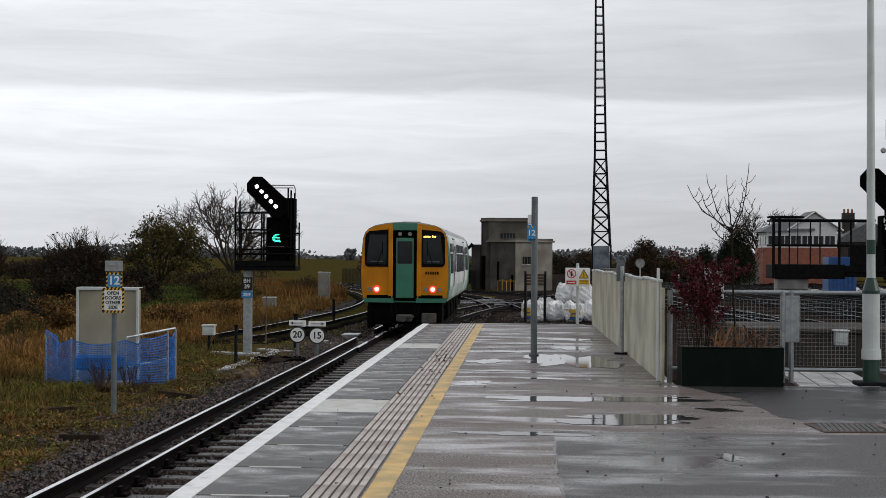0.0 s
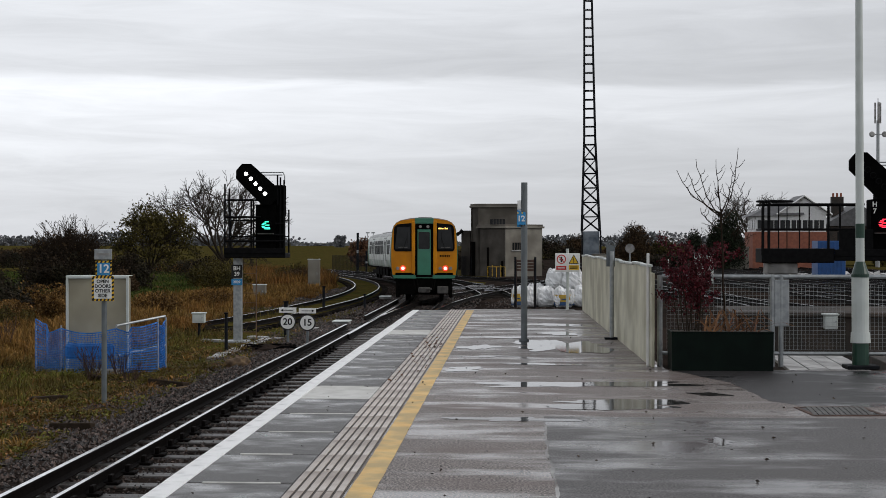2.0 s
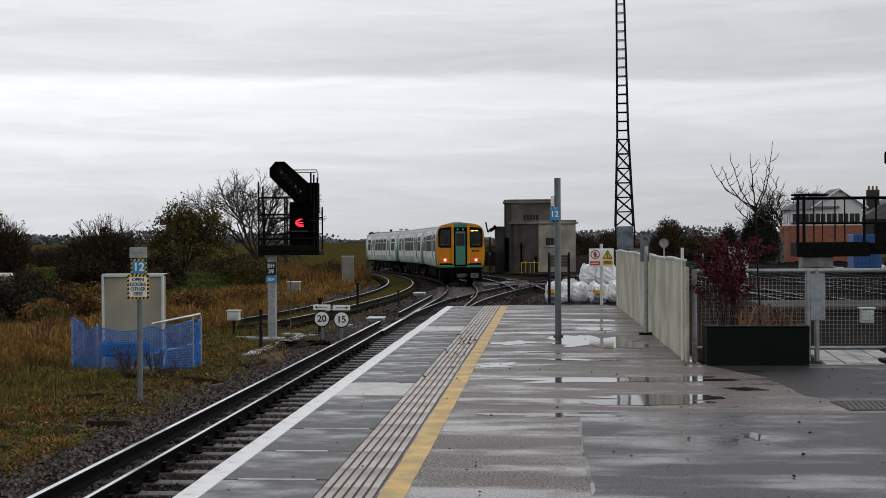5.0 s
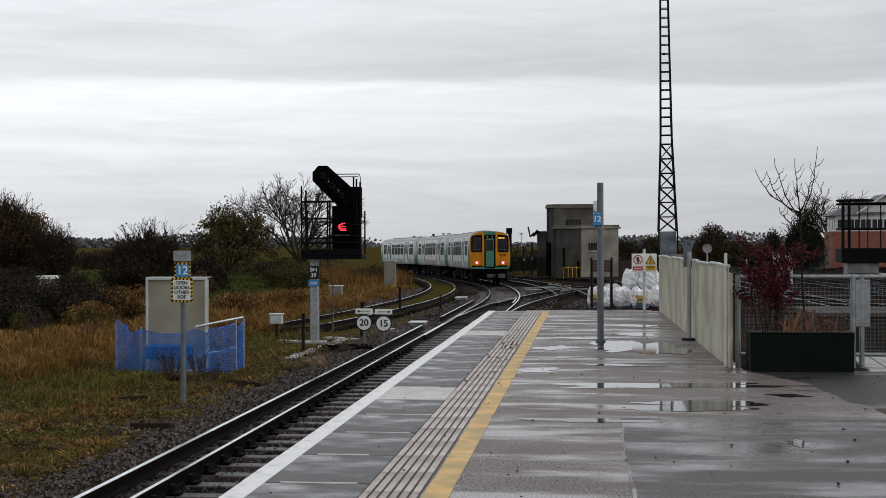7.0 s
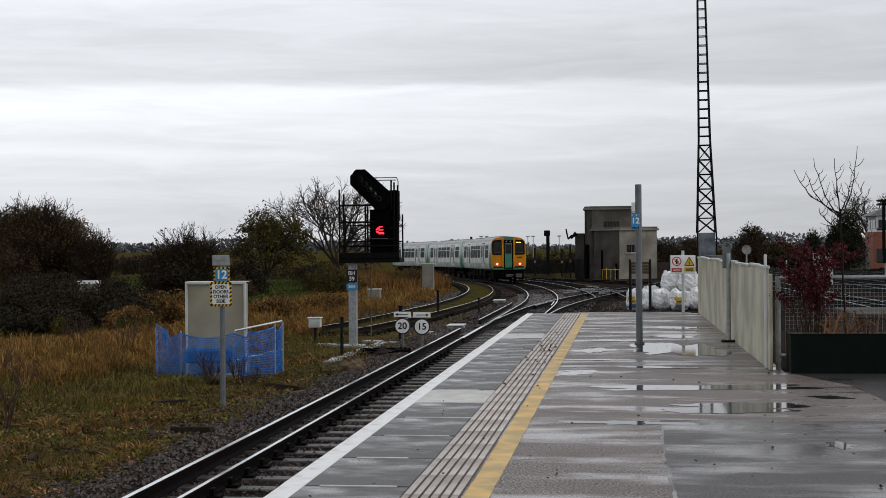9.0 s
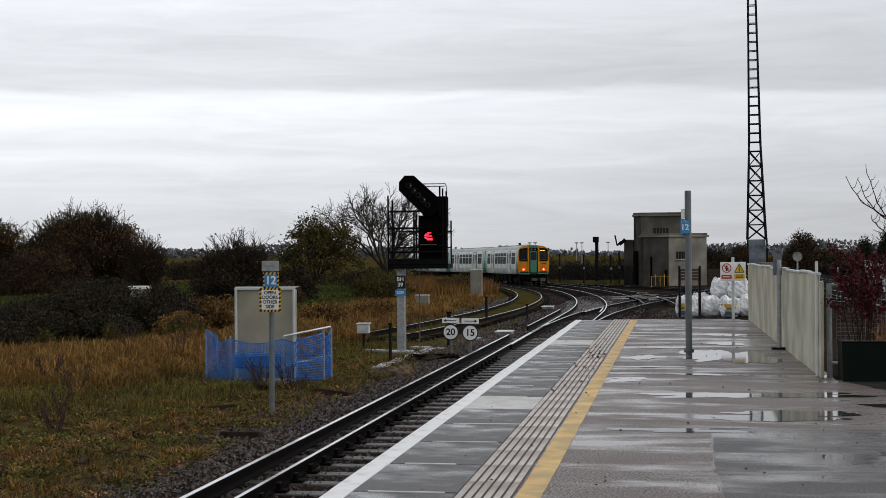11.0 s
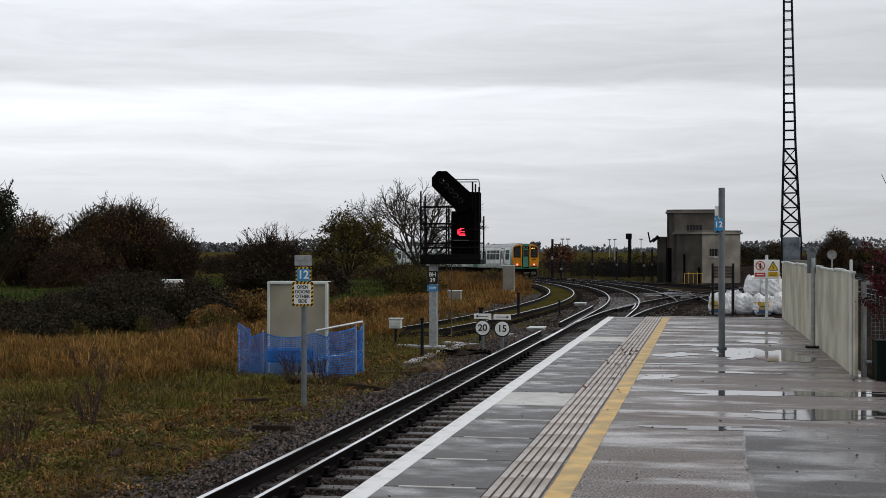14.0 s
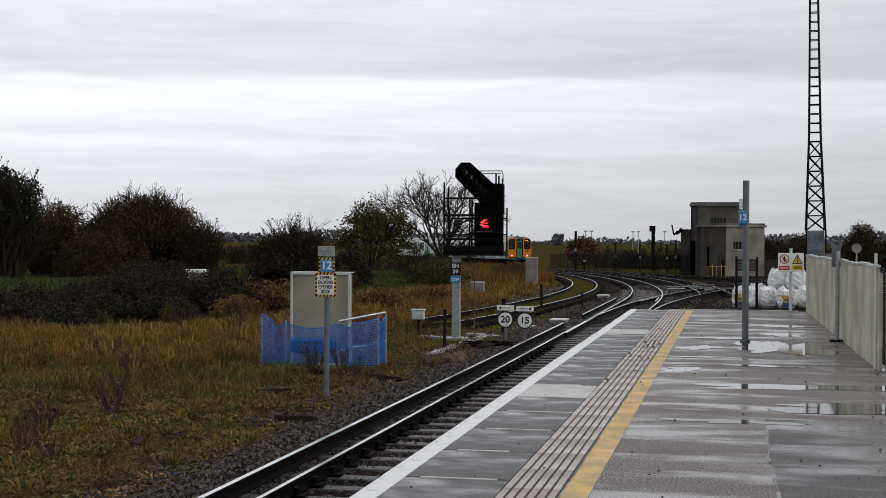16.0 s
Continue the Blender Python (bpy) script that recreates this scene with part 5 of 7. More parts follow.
tuft = thing("dry_grass_tuft", pose(2.72, 18.6, 0.46), "arching straw-coloured dead leaves in the planter", "plant")
r = random.Random(5)
v, f = [], []
for i in range(42):
    a, l, h = r.uniform(0, 6.28), r.uniform(0.15, 0.55), r.uniform(0.06, 0.32)
    bx, by = r.uniform(-0.32, 0.36), r.uniform(-0.18, 0.18)
    pr = None
    for j in range(5):
        u = j / 4
        c = Vector((bx + math.cos(a) * l * u, by + math.sin(a) * l * 0.5 * u, h * math.sin(u * 2.4)))
        w = 0.012 * (1 - u * 0.85)
        o = len(v)
        v += [(c.x - w, c.y, c.z), (c.x + w, c.y, c.z + 0.003)]
        if j:
            f.append((o - 2, o - 1, o + 1, o))
ob = new("blade_tuft", mesh_from("blade_tuft", v, f, M_STRAW))
ob.parent = tuft
tagged(ob, kind="stuff")

sap = thing("young_tree", pose(2.70, 18.75, 0.42), "bare young tree with upswept twigs in the planter", "tree")
limbs = []
r = random.Random(33)
prev = Vector((0, 0, 0))
for i in range(8):
    q = Vector((-0.006 * i + 0.008 * math.sin(i * 2), 0, 0.20 * (i + 1)))
    limbs.append((prev, q, 0.017 - i * 0.0006, 0.017 - (i + 1) * 0.0006))
    prev = q


def upswept(start, tip, radius, twigs):
    """A branch that leaves sideways and curves upwards, with short side shoots."""
    a, c = Vector(start), Vector(tip)
    b = Vector((a.x + (c.x - a.x) * 0.72, a.y + (c.y - a.y) * 0.7, a.z + (c.z - a.z) * 0.30))
    last, n = a, 9
    for k in range(1, n + 1):
        u = k / n
        q = a * (1 - u) ** 2 + b * (2 * u * (1 - u)) + c * u * u + Vector((r.gauss(0, 0.008), r.gauss(0, 0.008), 0))
        limbs.append((last, q, radius * (1 - 0.6 * (u - 1 / n)), radius * (1 - 0.6 * u)))
        if twigs and k in (3, 4, 6, 7):
            w = Vector((r.choice((-1, 1)) * r.uniform(0.05, 0.10), r.uniform(-0.08, 0.08), r.uniform(0.08, 0.20)))
            upswept(q, q + w, radius * 0.55, 0)
        last = q


for dx, dz, z in ((-0.61, 2.10, 1.55), (-0.36, 2.24, 1.52), (-0.47, 2.06, 1.50), (-0.13, 2.22, 1.58), (0.08, 2.08, 1.56), (0.18, 2.38, 1.50), (0.29, 1.95, 1.46), (-0.30, 1.62, 1.35), (-0.10, 1.95, 1.40)):
    upswept((-0.045, 0, z), (dx, r.uniform(-0.3, 0.3), dz), 0.0105, 1)
ob = tagged(new("branching", limbs_mesh("branching", limbs, M_TWIGDARK)), kind="stuff")
ob.parent = sap

# lamp column
lc = thing("lamp_column", pose(4.43, 18.86, 0, 0, -0.4, 0), "pale grey lamp column with green bands", "lamp column")
part("base_plate", box(bmesh.new(), -0.20, 0.20, -0.18, 0.18, 0.0, 0.05, 0.01), M_DARKSTEEL, lc)
part("green_foot", tube(bmesh.new(), (0, 0, 0.05), (0, 0, 0.33), 0.105, seg=20), M_GREENP, lc, "green painted foot")
part("access_door_band", tube(bmesh.new(), (0, 0, 0.33), (0, 0, 0.46), 0.125, 0.118, seg=20), M_OFFWHITE, lc)
part("lower_shaft", tube(bmesh.new(), (0, 0, 0.46), (0, 0, 1.16), 0.108, seg=20), M_OFFWHITE, lc)
part("collar", tube(tube(bmesh.new(), (0, 0, 1.16), (0, 0, 1.20), 0.112, seg=20), (0, 0, 1.20), (0, 0, 1.36), 0.108, 0.058, seg=20), M_GREENP, lc, "green tapering collar")
part("shaft", tube(bmesh.new(), (0, 0, 1.36), (0, 0, 6.2), 0.056, 0.040, seg=16), M_OFFWHITE, lc)
part("band", tube(bmesh.new(), (0, 0, 1.66), (0, 0, 1.84), 0.060, seg=16), M_GREENP, lc, "green band")
part("bracket", tube(bmesh.new(), (0, 0, 6.1), (0, -0.8, 6.5), 0.03, seg=8), M_OFFWHITE, lc)
part("lantern", box(bmesh.new(), -0.14, 0.14, -1.35, -0.75, 6.42, 6.58, 0.04), M_STEEL, lc)

# no-entry and danger notice at the platform end
ws = thing("warning_sign", pose(1.33, 34.85, 0), "white trespass and electric danger notice on a pale post", "sign")
part("post", tube(bmesh.new(), (0, 0.03, 0), (0, 0.03, 1.45), 0.035, seg=8), M_OFFWHITE, ws)
bd = part("board", box(bmesh.new(), -0.29, 0.29, -0.02, 0.01, 0.90, 1.34, 0.006), M_SIGNWHITE, ws)
bm = bmesh.new()
n = 24
vs = [[bm.verts.new((-0.145 + rr * math.cos(6.2832 * i / n), -0.024, 1.20 + rr * math.sin(6.2832 * i / n))) for i in range(n)] for rr in (0.11, 0.088)]
for i in range(n):
    bm.faces.new((vs[0][i], vs[0][(i + 1) % n], vs[1][(i + 1) % n], vs[1][i]))
part("prohibition_ring", bm, M_SIGNRED, bd)
part("slash", box(bmesh.new(), -0.10, 0.10, -0.0245, -0.022, -0.009, 0.009, 0, pose(-0.145, 0, 1.20, 0, 45, 0)), M_SIGNRED, bd)
bm = box(bmesh.new(), -0.165, -0.125, -0.0225, -0.0215, 1.13, 1.26)
box(bm, -0.19, -0.10, -0.0226, -0.0216, 1.185, 1.205)
part("pictogram", bm, M_INK, bd)
bm = bmesh.new()
bm.faces.new([bm.verts.new(c) for c in ((0.035, -0.022, 1.10), (0.255, -0.022, 1.10), (0.145, -0.022, 1.30))])
part("warning_triangle", bm, M_SIGNYELLOW, bd)
bm = bmesh.new()
for a, b in (((0.035, 1.10), (0.255, 1.10)), ((0.255, 1.10), (0.145, 1.30)), ((0.145, 1.30), (0.035, 1.10)), ((0.15, 1.24), (0.135, 1.18)), ((0.135, 1.18), (0.155, 1.17)), ((0.155, 1.17), (0.14, 1.12))):
    tube(bm, (a[0], -0.024, a[1]), (b[0], -0.024, b[1]), 0.008, seg=4)
part("triangle_edge", bm, M_INK, bd)
part("red_caption", box(bmesh.new(), -0.265, -0.03, -0.024, -0.02, 0.95, 1.04), M_SIGNRED, bd)
part("yellow_caption", box(bmesh.new(), 0.03, 0.265, -0.024, -0.02, 0.95, 1.06), M_SIGNYELLOW, bd)
for z in (0.975, 1.005, 1.03):
    part("caption_bars", box(bmesh.new(), 0.06, 0.235, -0.0265, -0.0235, z, z + 0.012), M_INK, bd)
part("caption_bars", box(bmesh.new(), -0.235, -0.06, -0.0265, -0.0235, 0.985, 1.005), M_SIGNWHITE, bd)

# bulk bags of ballast beyond the platform end
M_BAG = mat("white_woven_bag", (0.90, 0.91, 0.92), (0.80, 0.81, 0.82), 3, 0.6, bump=1.0, bscale=9, c3=(0.66, 0.66, 0.66), s3=1.8, spec=0.2)
M_BAGPRINT = mat("printed_bag_band", (0.62, 0.40, 0.05), (0.50, 0.33, 0.05), 4, 0.6)
M_BAGBLUE = mat("printed_bag_blue", (0.03, 0.09, 0.22), (0.03, 0.07, 0.16), 4, 0.6)


def bulk_bag(x, y, z, w, h, seed, printed):
    w, h, z = w * 0.80, h * 0.84, BZ + (z - BZ) * 0.80
    b = thing("bulk_bag", pose(x, y, z, 0, 0, seed * 37 % 40 - 20), "slumped white woven bulk bag" + (" with a yellow and blue print" if printed else " with loose loops"), "bulk bag", "bulk bags")
    bm = bmesh.new()
    bmesh.ops.create_cube(bm, size=2.0)
    bmesh.ops.subdivide_edges(bm, edges=bm.edges[:], cuts=9, use_grid_fill=True)
    for v in bm.verts:
        c = v.co.copy()
        k = 1 / max(1e-6, (abs(c.x) ** 5 + abs(c.y) ** 5 + abs(c.z) ** 5) ** 0.2)
        c *= k
        n = noise.noise(c * 1.6 + Vector((seed, 0, 0)))
        n2 = 2.2 * noise.noise(c * 3.6 + Vector((0, seed, 0)))
        n3 = noise.noise(c * 7.5 + Vector((seed, seed, 0)))
        bul = 1 + 0.07 * n3 - 0.16 * abs(noise.noise(c * 4.2 + Vector((0, 0, seed)))) + 0.10 * (1 - c.z * c.z) + 0.14 * n + 0.07 * n2 - 0.12 * max(0, c.z)
        v.co = Vector((c.x * w / 2 * bul, c.y * w / 2 * bul, (c.z + 1) * h / 2 * (1 + 0.18 * n * (c.z > 0.2)) + (0.05 * n2 + 0.06 * n3) * (c.z > 0)))
    part("sack", bm, M_BAG, b)
    for sx in (-1, 1):
        bm = bmesh.new()
        pts = [(sx * w * 0.36, -w * 0.3, h * 0.86), (sx * w * 0.30, -w * 0.2, h * 1.10), (sx * w * 0.16, -w * 0.2, h * 1.02)]
        for p, q in zip(pts, pts[1:]):
            strip(bm, Vector(p), Vector(q), 0.06)
        part("lifting_loop", bm, M_BAG, b)
    if printed:
        for z0, z1, m_ in ((0.32, 0.70, M_BAGPRINT), (0.14, 0.32, M_BAGBLUE)):
            bm = bmesh.new()
            n = 12
            cols = []
            for i in range(n + 1):
                a = math.pi * (1.1 + 0.8 * i / n)
                rr = w / 2 * 1.17
                cols.append([bm.verts.new((rr * 1.02 * math.cos(a), rr * math.sin(a) * 1.02 + dd, zz * h)) for dd, zz in ((0, z0), (0, z1), (0.03, z1), (0.03, z0))])
            for p, q in zip(cols, cols[1:]):
                for j in range(4):
                    bm.faces.new((p[j], p[(j + 1) % 4], q[(j + 1) % 4], q[j]))
            part("print_band", bm, m_, b)
        part("print_bars", box(bmesh.new(), -w * 0.2, w * 0.2, -w * 0.62, -w * 0.585, h * 0.44, h * 0.50), M_BAGBLUE, b)
    return b


BZ = GROUND
for i, (x, y, z, w, h, pr) in enumerate(((0.42, 62.5, BZ, 0.85, 1.0, False), (1.15, 62.8, BZ, 0.9, 0.95, False), (1.92, 62.2, BZ, 0.95, 0.95, True), (3.35, 61.8, BZ, 0.95, 1.0, True), (2.72, 63.0, BZ, 0.9, 1.0, False),
                                         (0.0, 62.3, BZ, 0.65, 1.0, True), (2.35, 63.6, BZ + 0.92, 1.0, 1.0, False), (1.62, 63.9, BZ + 0.90, 0.9, 1.0, False), (3.1, 63.6, BZ + 0.92, 0.75, 0.8, True), (0.75, 64.0, BZ, 0.9, 1.05, False),
                                         (4.2, 62.6, BZ, 0.95, 1.0, False), (1.9, 64.2, BZ, 0.9, 0.95, False), (2.9, 64.3, BZ, 0.9, 0.95, False))):
    bulk_bag(x + 0.30, y, z, w, h, i + 3, pr)
for x, h in ((0.17, 2.15), (1.00, 2.15)):
    mk = thing("marker_post", pose(x, 61.2, GROUND), "thin dark post beside the bulk bags", "post", "marker posts")
    part("shaft", tube(bmesh.new(), (0, 0, -0.05), (0, 0, h), 0.05, 0.045, seg=8), M_DARKSTEEL, mk)
M_RUST = mat("rusty_sheet", (0.10, 0.055, 0.04), (0.06, 0.036, 0.028), 4, 0.8, bump=0.3)
gt = thing("rusty_gate", pose(0.585, 61.27, GROUND), "rust-brown slatted hurdle between two posts by the bulk bags", "gate")
for i in range(4):
    part("board", box(bmesh.new(), -0.40, 0.40, -0.02, 0.02, 1.56 + i * 0.125, 1.66 + i * 0.125, 0.006), M_RUST, gt)
for x in (-0.37, 0.37):
    part("upright", box(bmesh.new(), x - 0.025, x + 0.025, 0.02, 0.05, 0, 2.05, 0.006), M_RUST, gt)

# ---- radio mast ----
mast = thing("lattice_mast", pose(5.0, 92, GROUND, 0, -0.75, 0), "tall dark lattice steel mast on a blue-grey panelled base", "mast")
MH, W0, W1 = 24.0, 0.56, 0.16
bp = part("base_panel", box(bmesh.new(), -0.50, 0.50, -0.50, 0.50, 0.0, 3.45, 0.02), M_PLATE, mast, "weathered blue-grey base panel")
for i, sx in enumerate((-1, 1)):
    part("leg_stub", box(bmesh.new(), sx * 0.57 - 0.05, sx * 0.57 + 0.05, -0.62, -0.52, 0, 3.5, 0.01), M_DARKSTEEL, mast)


def mw(z):
    return W0 - (W0 - 0.34) * min(1, (z - 3.45) / 5.9) - (0.34 - W1) * max(0, (z - 9.35) / (MH - 9.35))


for sx in (-1, 1):
    for sy in (-1, 1):
        bm = bmesh.new()
        zs = [3.45, 6, 9.35, 16, MH]
        for a, b in zip(zs, zs[1:]):
            tube(bm, (sx * mw(a), sy * mw(a), a), (sx * mw(b), sy * mw(b), b), 0.055, 0.05, seg=5)
        part("leg", bm, M_DARKSTEEL, mast)
z = 3.45
i = 0
while z < MH - 0.5:
    st = 0.9 if z < 8.0 else 0.56
    a, b = mw(z), mw(z + st)
    for quarter in range(4):
        rot = pose(0, 0, 0, 0, 0, 90 * quarter)
        if z < 8.0:
            for p, q in (((-a, -a, z), (b, -b, z + st)), ((a, -a, z), (-b, -b, z + st))):
                part("diagonal", tube(bmesh.new(), rot @ Vector(p), rot @ Vector(q), 0.030, seg=4, caps=False), M_DARKSTEEL, mast)
        part("cross_bar", tube(bmesh.new(), rot @ Vector((-b, -b, z + st)), rot @ Vector((b, -b, z + st)), 0.030, seg=4, caps=False), M_DARKSTEEL, mast)
    z += st

# ---- relay building ----
bl = thing("relay_building", pose(0, 0, GROUND + fall(139)), "small flat-roofed two-level building in dirty grey render", "building")


def wall_with_hole(bm, x0, x1, z0, z1, hx0, hx1, hz0, hz1, y, th):
    for b_ in ((x0, hx0, z0, z1), (hx1, x1, z0, z1), (hx0, hx1, z0, hz0), (hx0, hx1, hz1, z1)):
        if b_[1] - b_[0] > 0.01 and b_[3] - b_[2] > 0.01:
            box(bm, b_[0], b_[1], y, y + th, b_[2], b_[3])


def face(x0, y0, x1, y1):
    """A frame along a wall seen from outside: x runs along it, y into it."""
    return pose(x0, y0, 0, 0, 0, math.degrees(math.atan2(y1 - y0, x1 - x0))), math.hypot(x1 - x0, y1 - y0)


BH = GROUND + fall(139)
TOWER = [(-3.95, 143.6), (-3.2, 142.6), (0.62, 142.6), (0.62, 147.5), (-3.95, 147.5)]
FRONT = [(-3.2, 141.4), (-0.53, 138.0), (2.94, 140.2), (2.94, 142.6), (-3.2, 142.6)]
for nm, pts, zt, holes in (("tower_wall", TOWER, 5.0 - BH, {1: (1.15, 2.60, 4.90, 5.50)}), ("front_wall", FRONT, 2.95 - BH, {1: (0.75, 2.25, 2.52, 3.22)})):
    for i in range(len(pts)):
        (xa, ya), (xb, yb) = pts[i], pts[(i + 1) % len(pts)]
        fm, ln = face(xa, ya, xb, yb)
        bm = bmesh.new()
        hole = holes.get(i)
        if hole:
            wall_with_hole(bm, 0, ln, 0, zt, *hole, 0.0, 0.3)
        else:
            box(bm, 0.34, ln - 0.03, 0.012, 0.3, 0, zt - 0.01)
        # left-facing walls take the darkest render, the tower's others a middle tone
        ob = part(nm, bm, M_DARKWALL if i in (0, 4) else (M_TOWERWALL if nm == "tower_wall" else M_RENDERWALL), bl)
        ob.matrix_basis = fm
        if hole:
            hx0, hx1, hz0, hz1 = hole
            w = part("window", box(bmesh.new(), hx0, hx1, 0.14, 0.18, hz0, hz1), M_WINDARK, bl, "dark window in a deep reveal")
            w.matrix_basis = fm
            for k in range(1, 5):
                xx = hx0 + (hx1 - hx0) * k / 5
                part("bar", box(bmesh.new(), xx - 0.03, xx + 0.03, 0.08, 0.14, hz0, hz1), M_TOWERWALL, w)
            part("sill", box(bmesh.new(), hx0 - 0.12, hx1 + 0.12, -0.10, 0.1, hz0 - 0.12, hz0, 0.01), M_PALE, w)
    cx = sum(x for x, _ in pts) / len(pts)
    cy = sum(y for _, y in pts) / len(pts)
    for nm2, gr, z0, z1 in (("roof_slab", 1.07, zt, zt + 0.16), ("parapet", 1.02, zt + 0.16, zt + 0.34)):
        t = bmesh.new()
        lo = [t.verts.new((cx + (x - cx) * gr, cy + (y - cy) * gr, z0)) for x, y in pts]
        hi = [t.verts.new((cx + (x - cx) * gr, cy + (y - cy) * gr, z1)) for x, y in pts]
        t.faces.new(lo[::-1])
        t.faces.new(hi)
        for k in range(len(pts)):
            t.faces.new((lo[k], lo[(k + 1) % len(pts)], hi[(k + 1) % len(pts)], hi[k]))
        part(nm2, t, M_TOWERWALL if nm2 == "parapet" else M_RENDERWALL, bl)
fm, ln = face(*FRONT[0], *FRONT[1])
for x0, x1, z1, m_ in ((1.55, 1.72, 2.75, M_UNDER), (3.75, 3.95, 1.5, M_UNDER)):
    d = part("downpipe", box(bmesh.new(), x0, x1, -0.12, -0.01, 0, z1, 0.01), m_, bl)
    d.matrix_basis = fm
d = part("side_door", box(bmesh.new(), -3.9, -3.3, 143.0, 143.5, 0, 3.3, 0.02), M_UNDER, bl)
d = part("side_store", box(bmesh.new(), -4.9, -4.0, 144.2, 147, 0, 4.4, 0.03), M_DARKWALL, bl)
hn = thing("wall_horn", pose(-5.0, 143.6, GROUND + 3.6), "bent black bracket with a horn on the building", "bracket")
part("arm", tube(tube(tube(bmesh.new(), (0.7, 1.5, 0.2), (-0.2, 0, 0.1), 0.08), (-0.2, 0, 0.1), (-0.55, 0, -0.25), 0.09), (-0.55, 0, -0.25), (-0.75, 0, 0.75), 0.07), M_BLACK, hn)
part("horn", tube(bmesh.new(), (-0.3, 0, -0.2), (0.25, 0, 0.35), 0.10, 0.20, seg=10), M_BLACK, hn)

yb_ = thing("yellow_barrier", pose(0.0, 136.6, GROUND + fall(137)), "low yellow hooped barrier before the relay building", "barrier")
for k in range(5):
    part("hoop_post", tube(bmesh.new(), (-2.17 + k * 0.40, 0, -0.05), (-2.17 + k * 0.40, 0, 0.98 + 0.14 * (k % 2)), 0.018, seg=6), M_SIGNYELLOW, yb_)
part("hoop_rail", tube(bmesh.new(), (-2.17, 0, 0.95), (-0.57, 0, 0.95), 0.018, seg=6), M_SIGNYELLOW, yb_)

# palisade and posts beside the far line
pal = thing("palisade_fence", Matrix.Identity(4), "dark far palisade fence beside the line", "fence")
bm = box(bmesh.new(), -0.025, 0.025, 0, 0.03, 0, 1.86)
prism(bm, [(-0.025, 1.86), (0.025, 1.86), (0.0, 1.95)], 0, 0.03)
pale_bar = bpy.data.meshes.new("pale")
bm.to_mesh(pale_bar)
bm.free()
pale_bar.materials.append(M_DARKSTEEL)
for i in range(150):
    x, y = -21 + i * 0.115, 172 - i * 0.2
    shared("pale", pale_bar, pal, pose(x, y, GROUND + fall(y) + 0.03 * (i % 2)))
for x, y, h, r in ((-17.6, 168, 4.5, 0.14), (-12.8, 165, 3.2, 0.10), (-9.8, 160, 3.1, 0.10), (-6.8, 158, 3.0, 0.12), (-5.6, 150, 3.3, 0.10), (-14.8, 150, 2.4, 0.09)):
    mk = thing("fence_post", pose(x, y, GROUND + fall(y)), "tall dark post beside the far fence", "post", "far posts")
    part("shaft", tube(bmesh.new(), (0, 0, -0.05), (0, 0, h), r, seg=8), M_DARKSTEEL, mk)
    part("plate", box(bmesh.new(), -0.10, 0.10, -r - 0.04, -r, h * 0.48, h * 0.56), M_STEEL, mk)
fs = thing("far_signal", pose(-8.7, 166, GROUND - 0.3), "distant black signal post with a small head", "railway signal")
part("post", tube(bmesh.new(), (0, 0, -0.25), (0, 0, 4.4), 0.20, seg=8), M_BLACK, fs)
part("head", box(bmesh.new(), -0.42, 0.24, -0.3, 0.3, 4.1, 4.75, 0.05), M_BLACK, fs)
for x, y in ((-23.5, 240), (-22.6, 240), (-16.5, 250), (-15.6, 250), (-11.0, 246)):
    lp = thing("far_lamp_post", pose(x, y, GROUND - 0.3), "thin distant lamp post", "lamp column", "far lamp posts")
    part("column", tube(bmesh.new(), (0, 0, -0.05), (0, 0, 4.6), 0.06, seg=6), M_STEEL, lp)
    part("lantern", box(bmesh.new(), -0.3, 0.3, -0.1, 0.1, 4.5, 4.7, 0.03), M_STEEL, lp)
dm = thing("disc_marker", pose(6.1, 76, GROUND), "round white marker on a thin post", "sign")
part("post", tube(bmesh.new(), (0, 0.03, 0), (0, 0.03, 2.6), 0.04, seg=8), M_STEEL, dm)
part("face", disc(bmesh.new(), 0, 0, 2.45, 0.24, 0.02, 20), M_PALE, dm)
cabinet("relay_cabinet", 5.2, 84, 1.2, 0.6, GROUND, 0.95, M_RENDERWALL, "grey relay cabinet near the mast")
cabinet("relay_cabinet", 13.0, 100, 1.2, 0.8, GROUND, 0.9, M_OFFWHITE, "pale relay cabinet beside the yard tracks")
cabinet("relay_cabinet", 20.5, 118, 0.8, 0.6, GROUND, 0.7, M_PALE, "small pale cabinet beside the yard tracks")
for i, (x, y) in enumerate(((8.9, 130), (12, 150), (7.5, 118), (17, 160))):
    mk = thing("marker_post", pose(x, y, GROUND + fall(y)), "white-topped post in the far yard", "post", "marker posts")
    part("shaft", tube(bmesh.new(), (0, 0, -0.05), (0, 0, 1.6), 0.06, seg=8), M_OFFWHITE, mk)

# white-painted loose timber by the switch, point motor and lids
for x, y, a, l in ((-2.6, 88, -62, 2.6), (-1.9, 92, -50, 2.2), (-0.9, 85, -70, 3.0), (-2.2, 97, -20, 1.8)):
    t_ = thing("cut_rail", pose(x, y, GROUND + 0.12 + fall(y), 0, 0, a), "spare rail lying between the tracks", "rail", "spare rails")
    part("bar", prism(bmesh.new(), [(px_ * 1.2, pz + 0.15) for px_, pz in RAIL_SECTION], -l / 2, l / 2), M_RAILTOP, t_)
for x, y in ((-5.55, 48.0), (-6.0, 70.0), (-2.0, 50.5)):
    cabinet("point_motor", x, y, 0.50, 0.9, GROUND + 0.05, GROUND + 0.19, M_PALE, "low pale point machine beside the switch", door=False, lidmat=M_OFFWHITE)

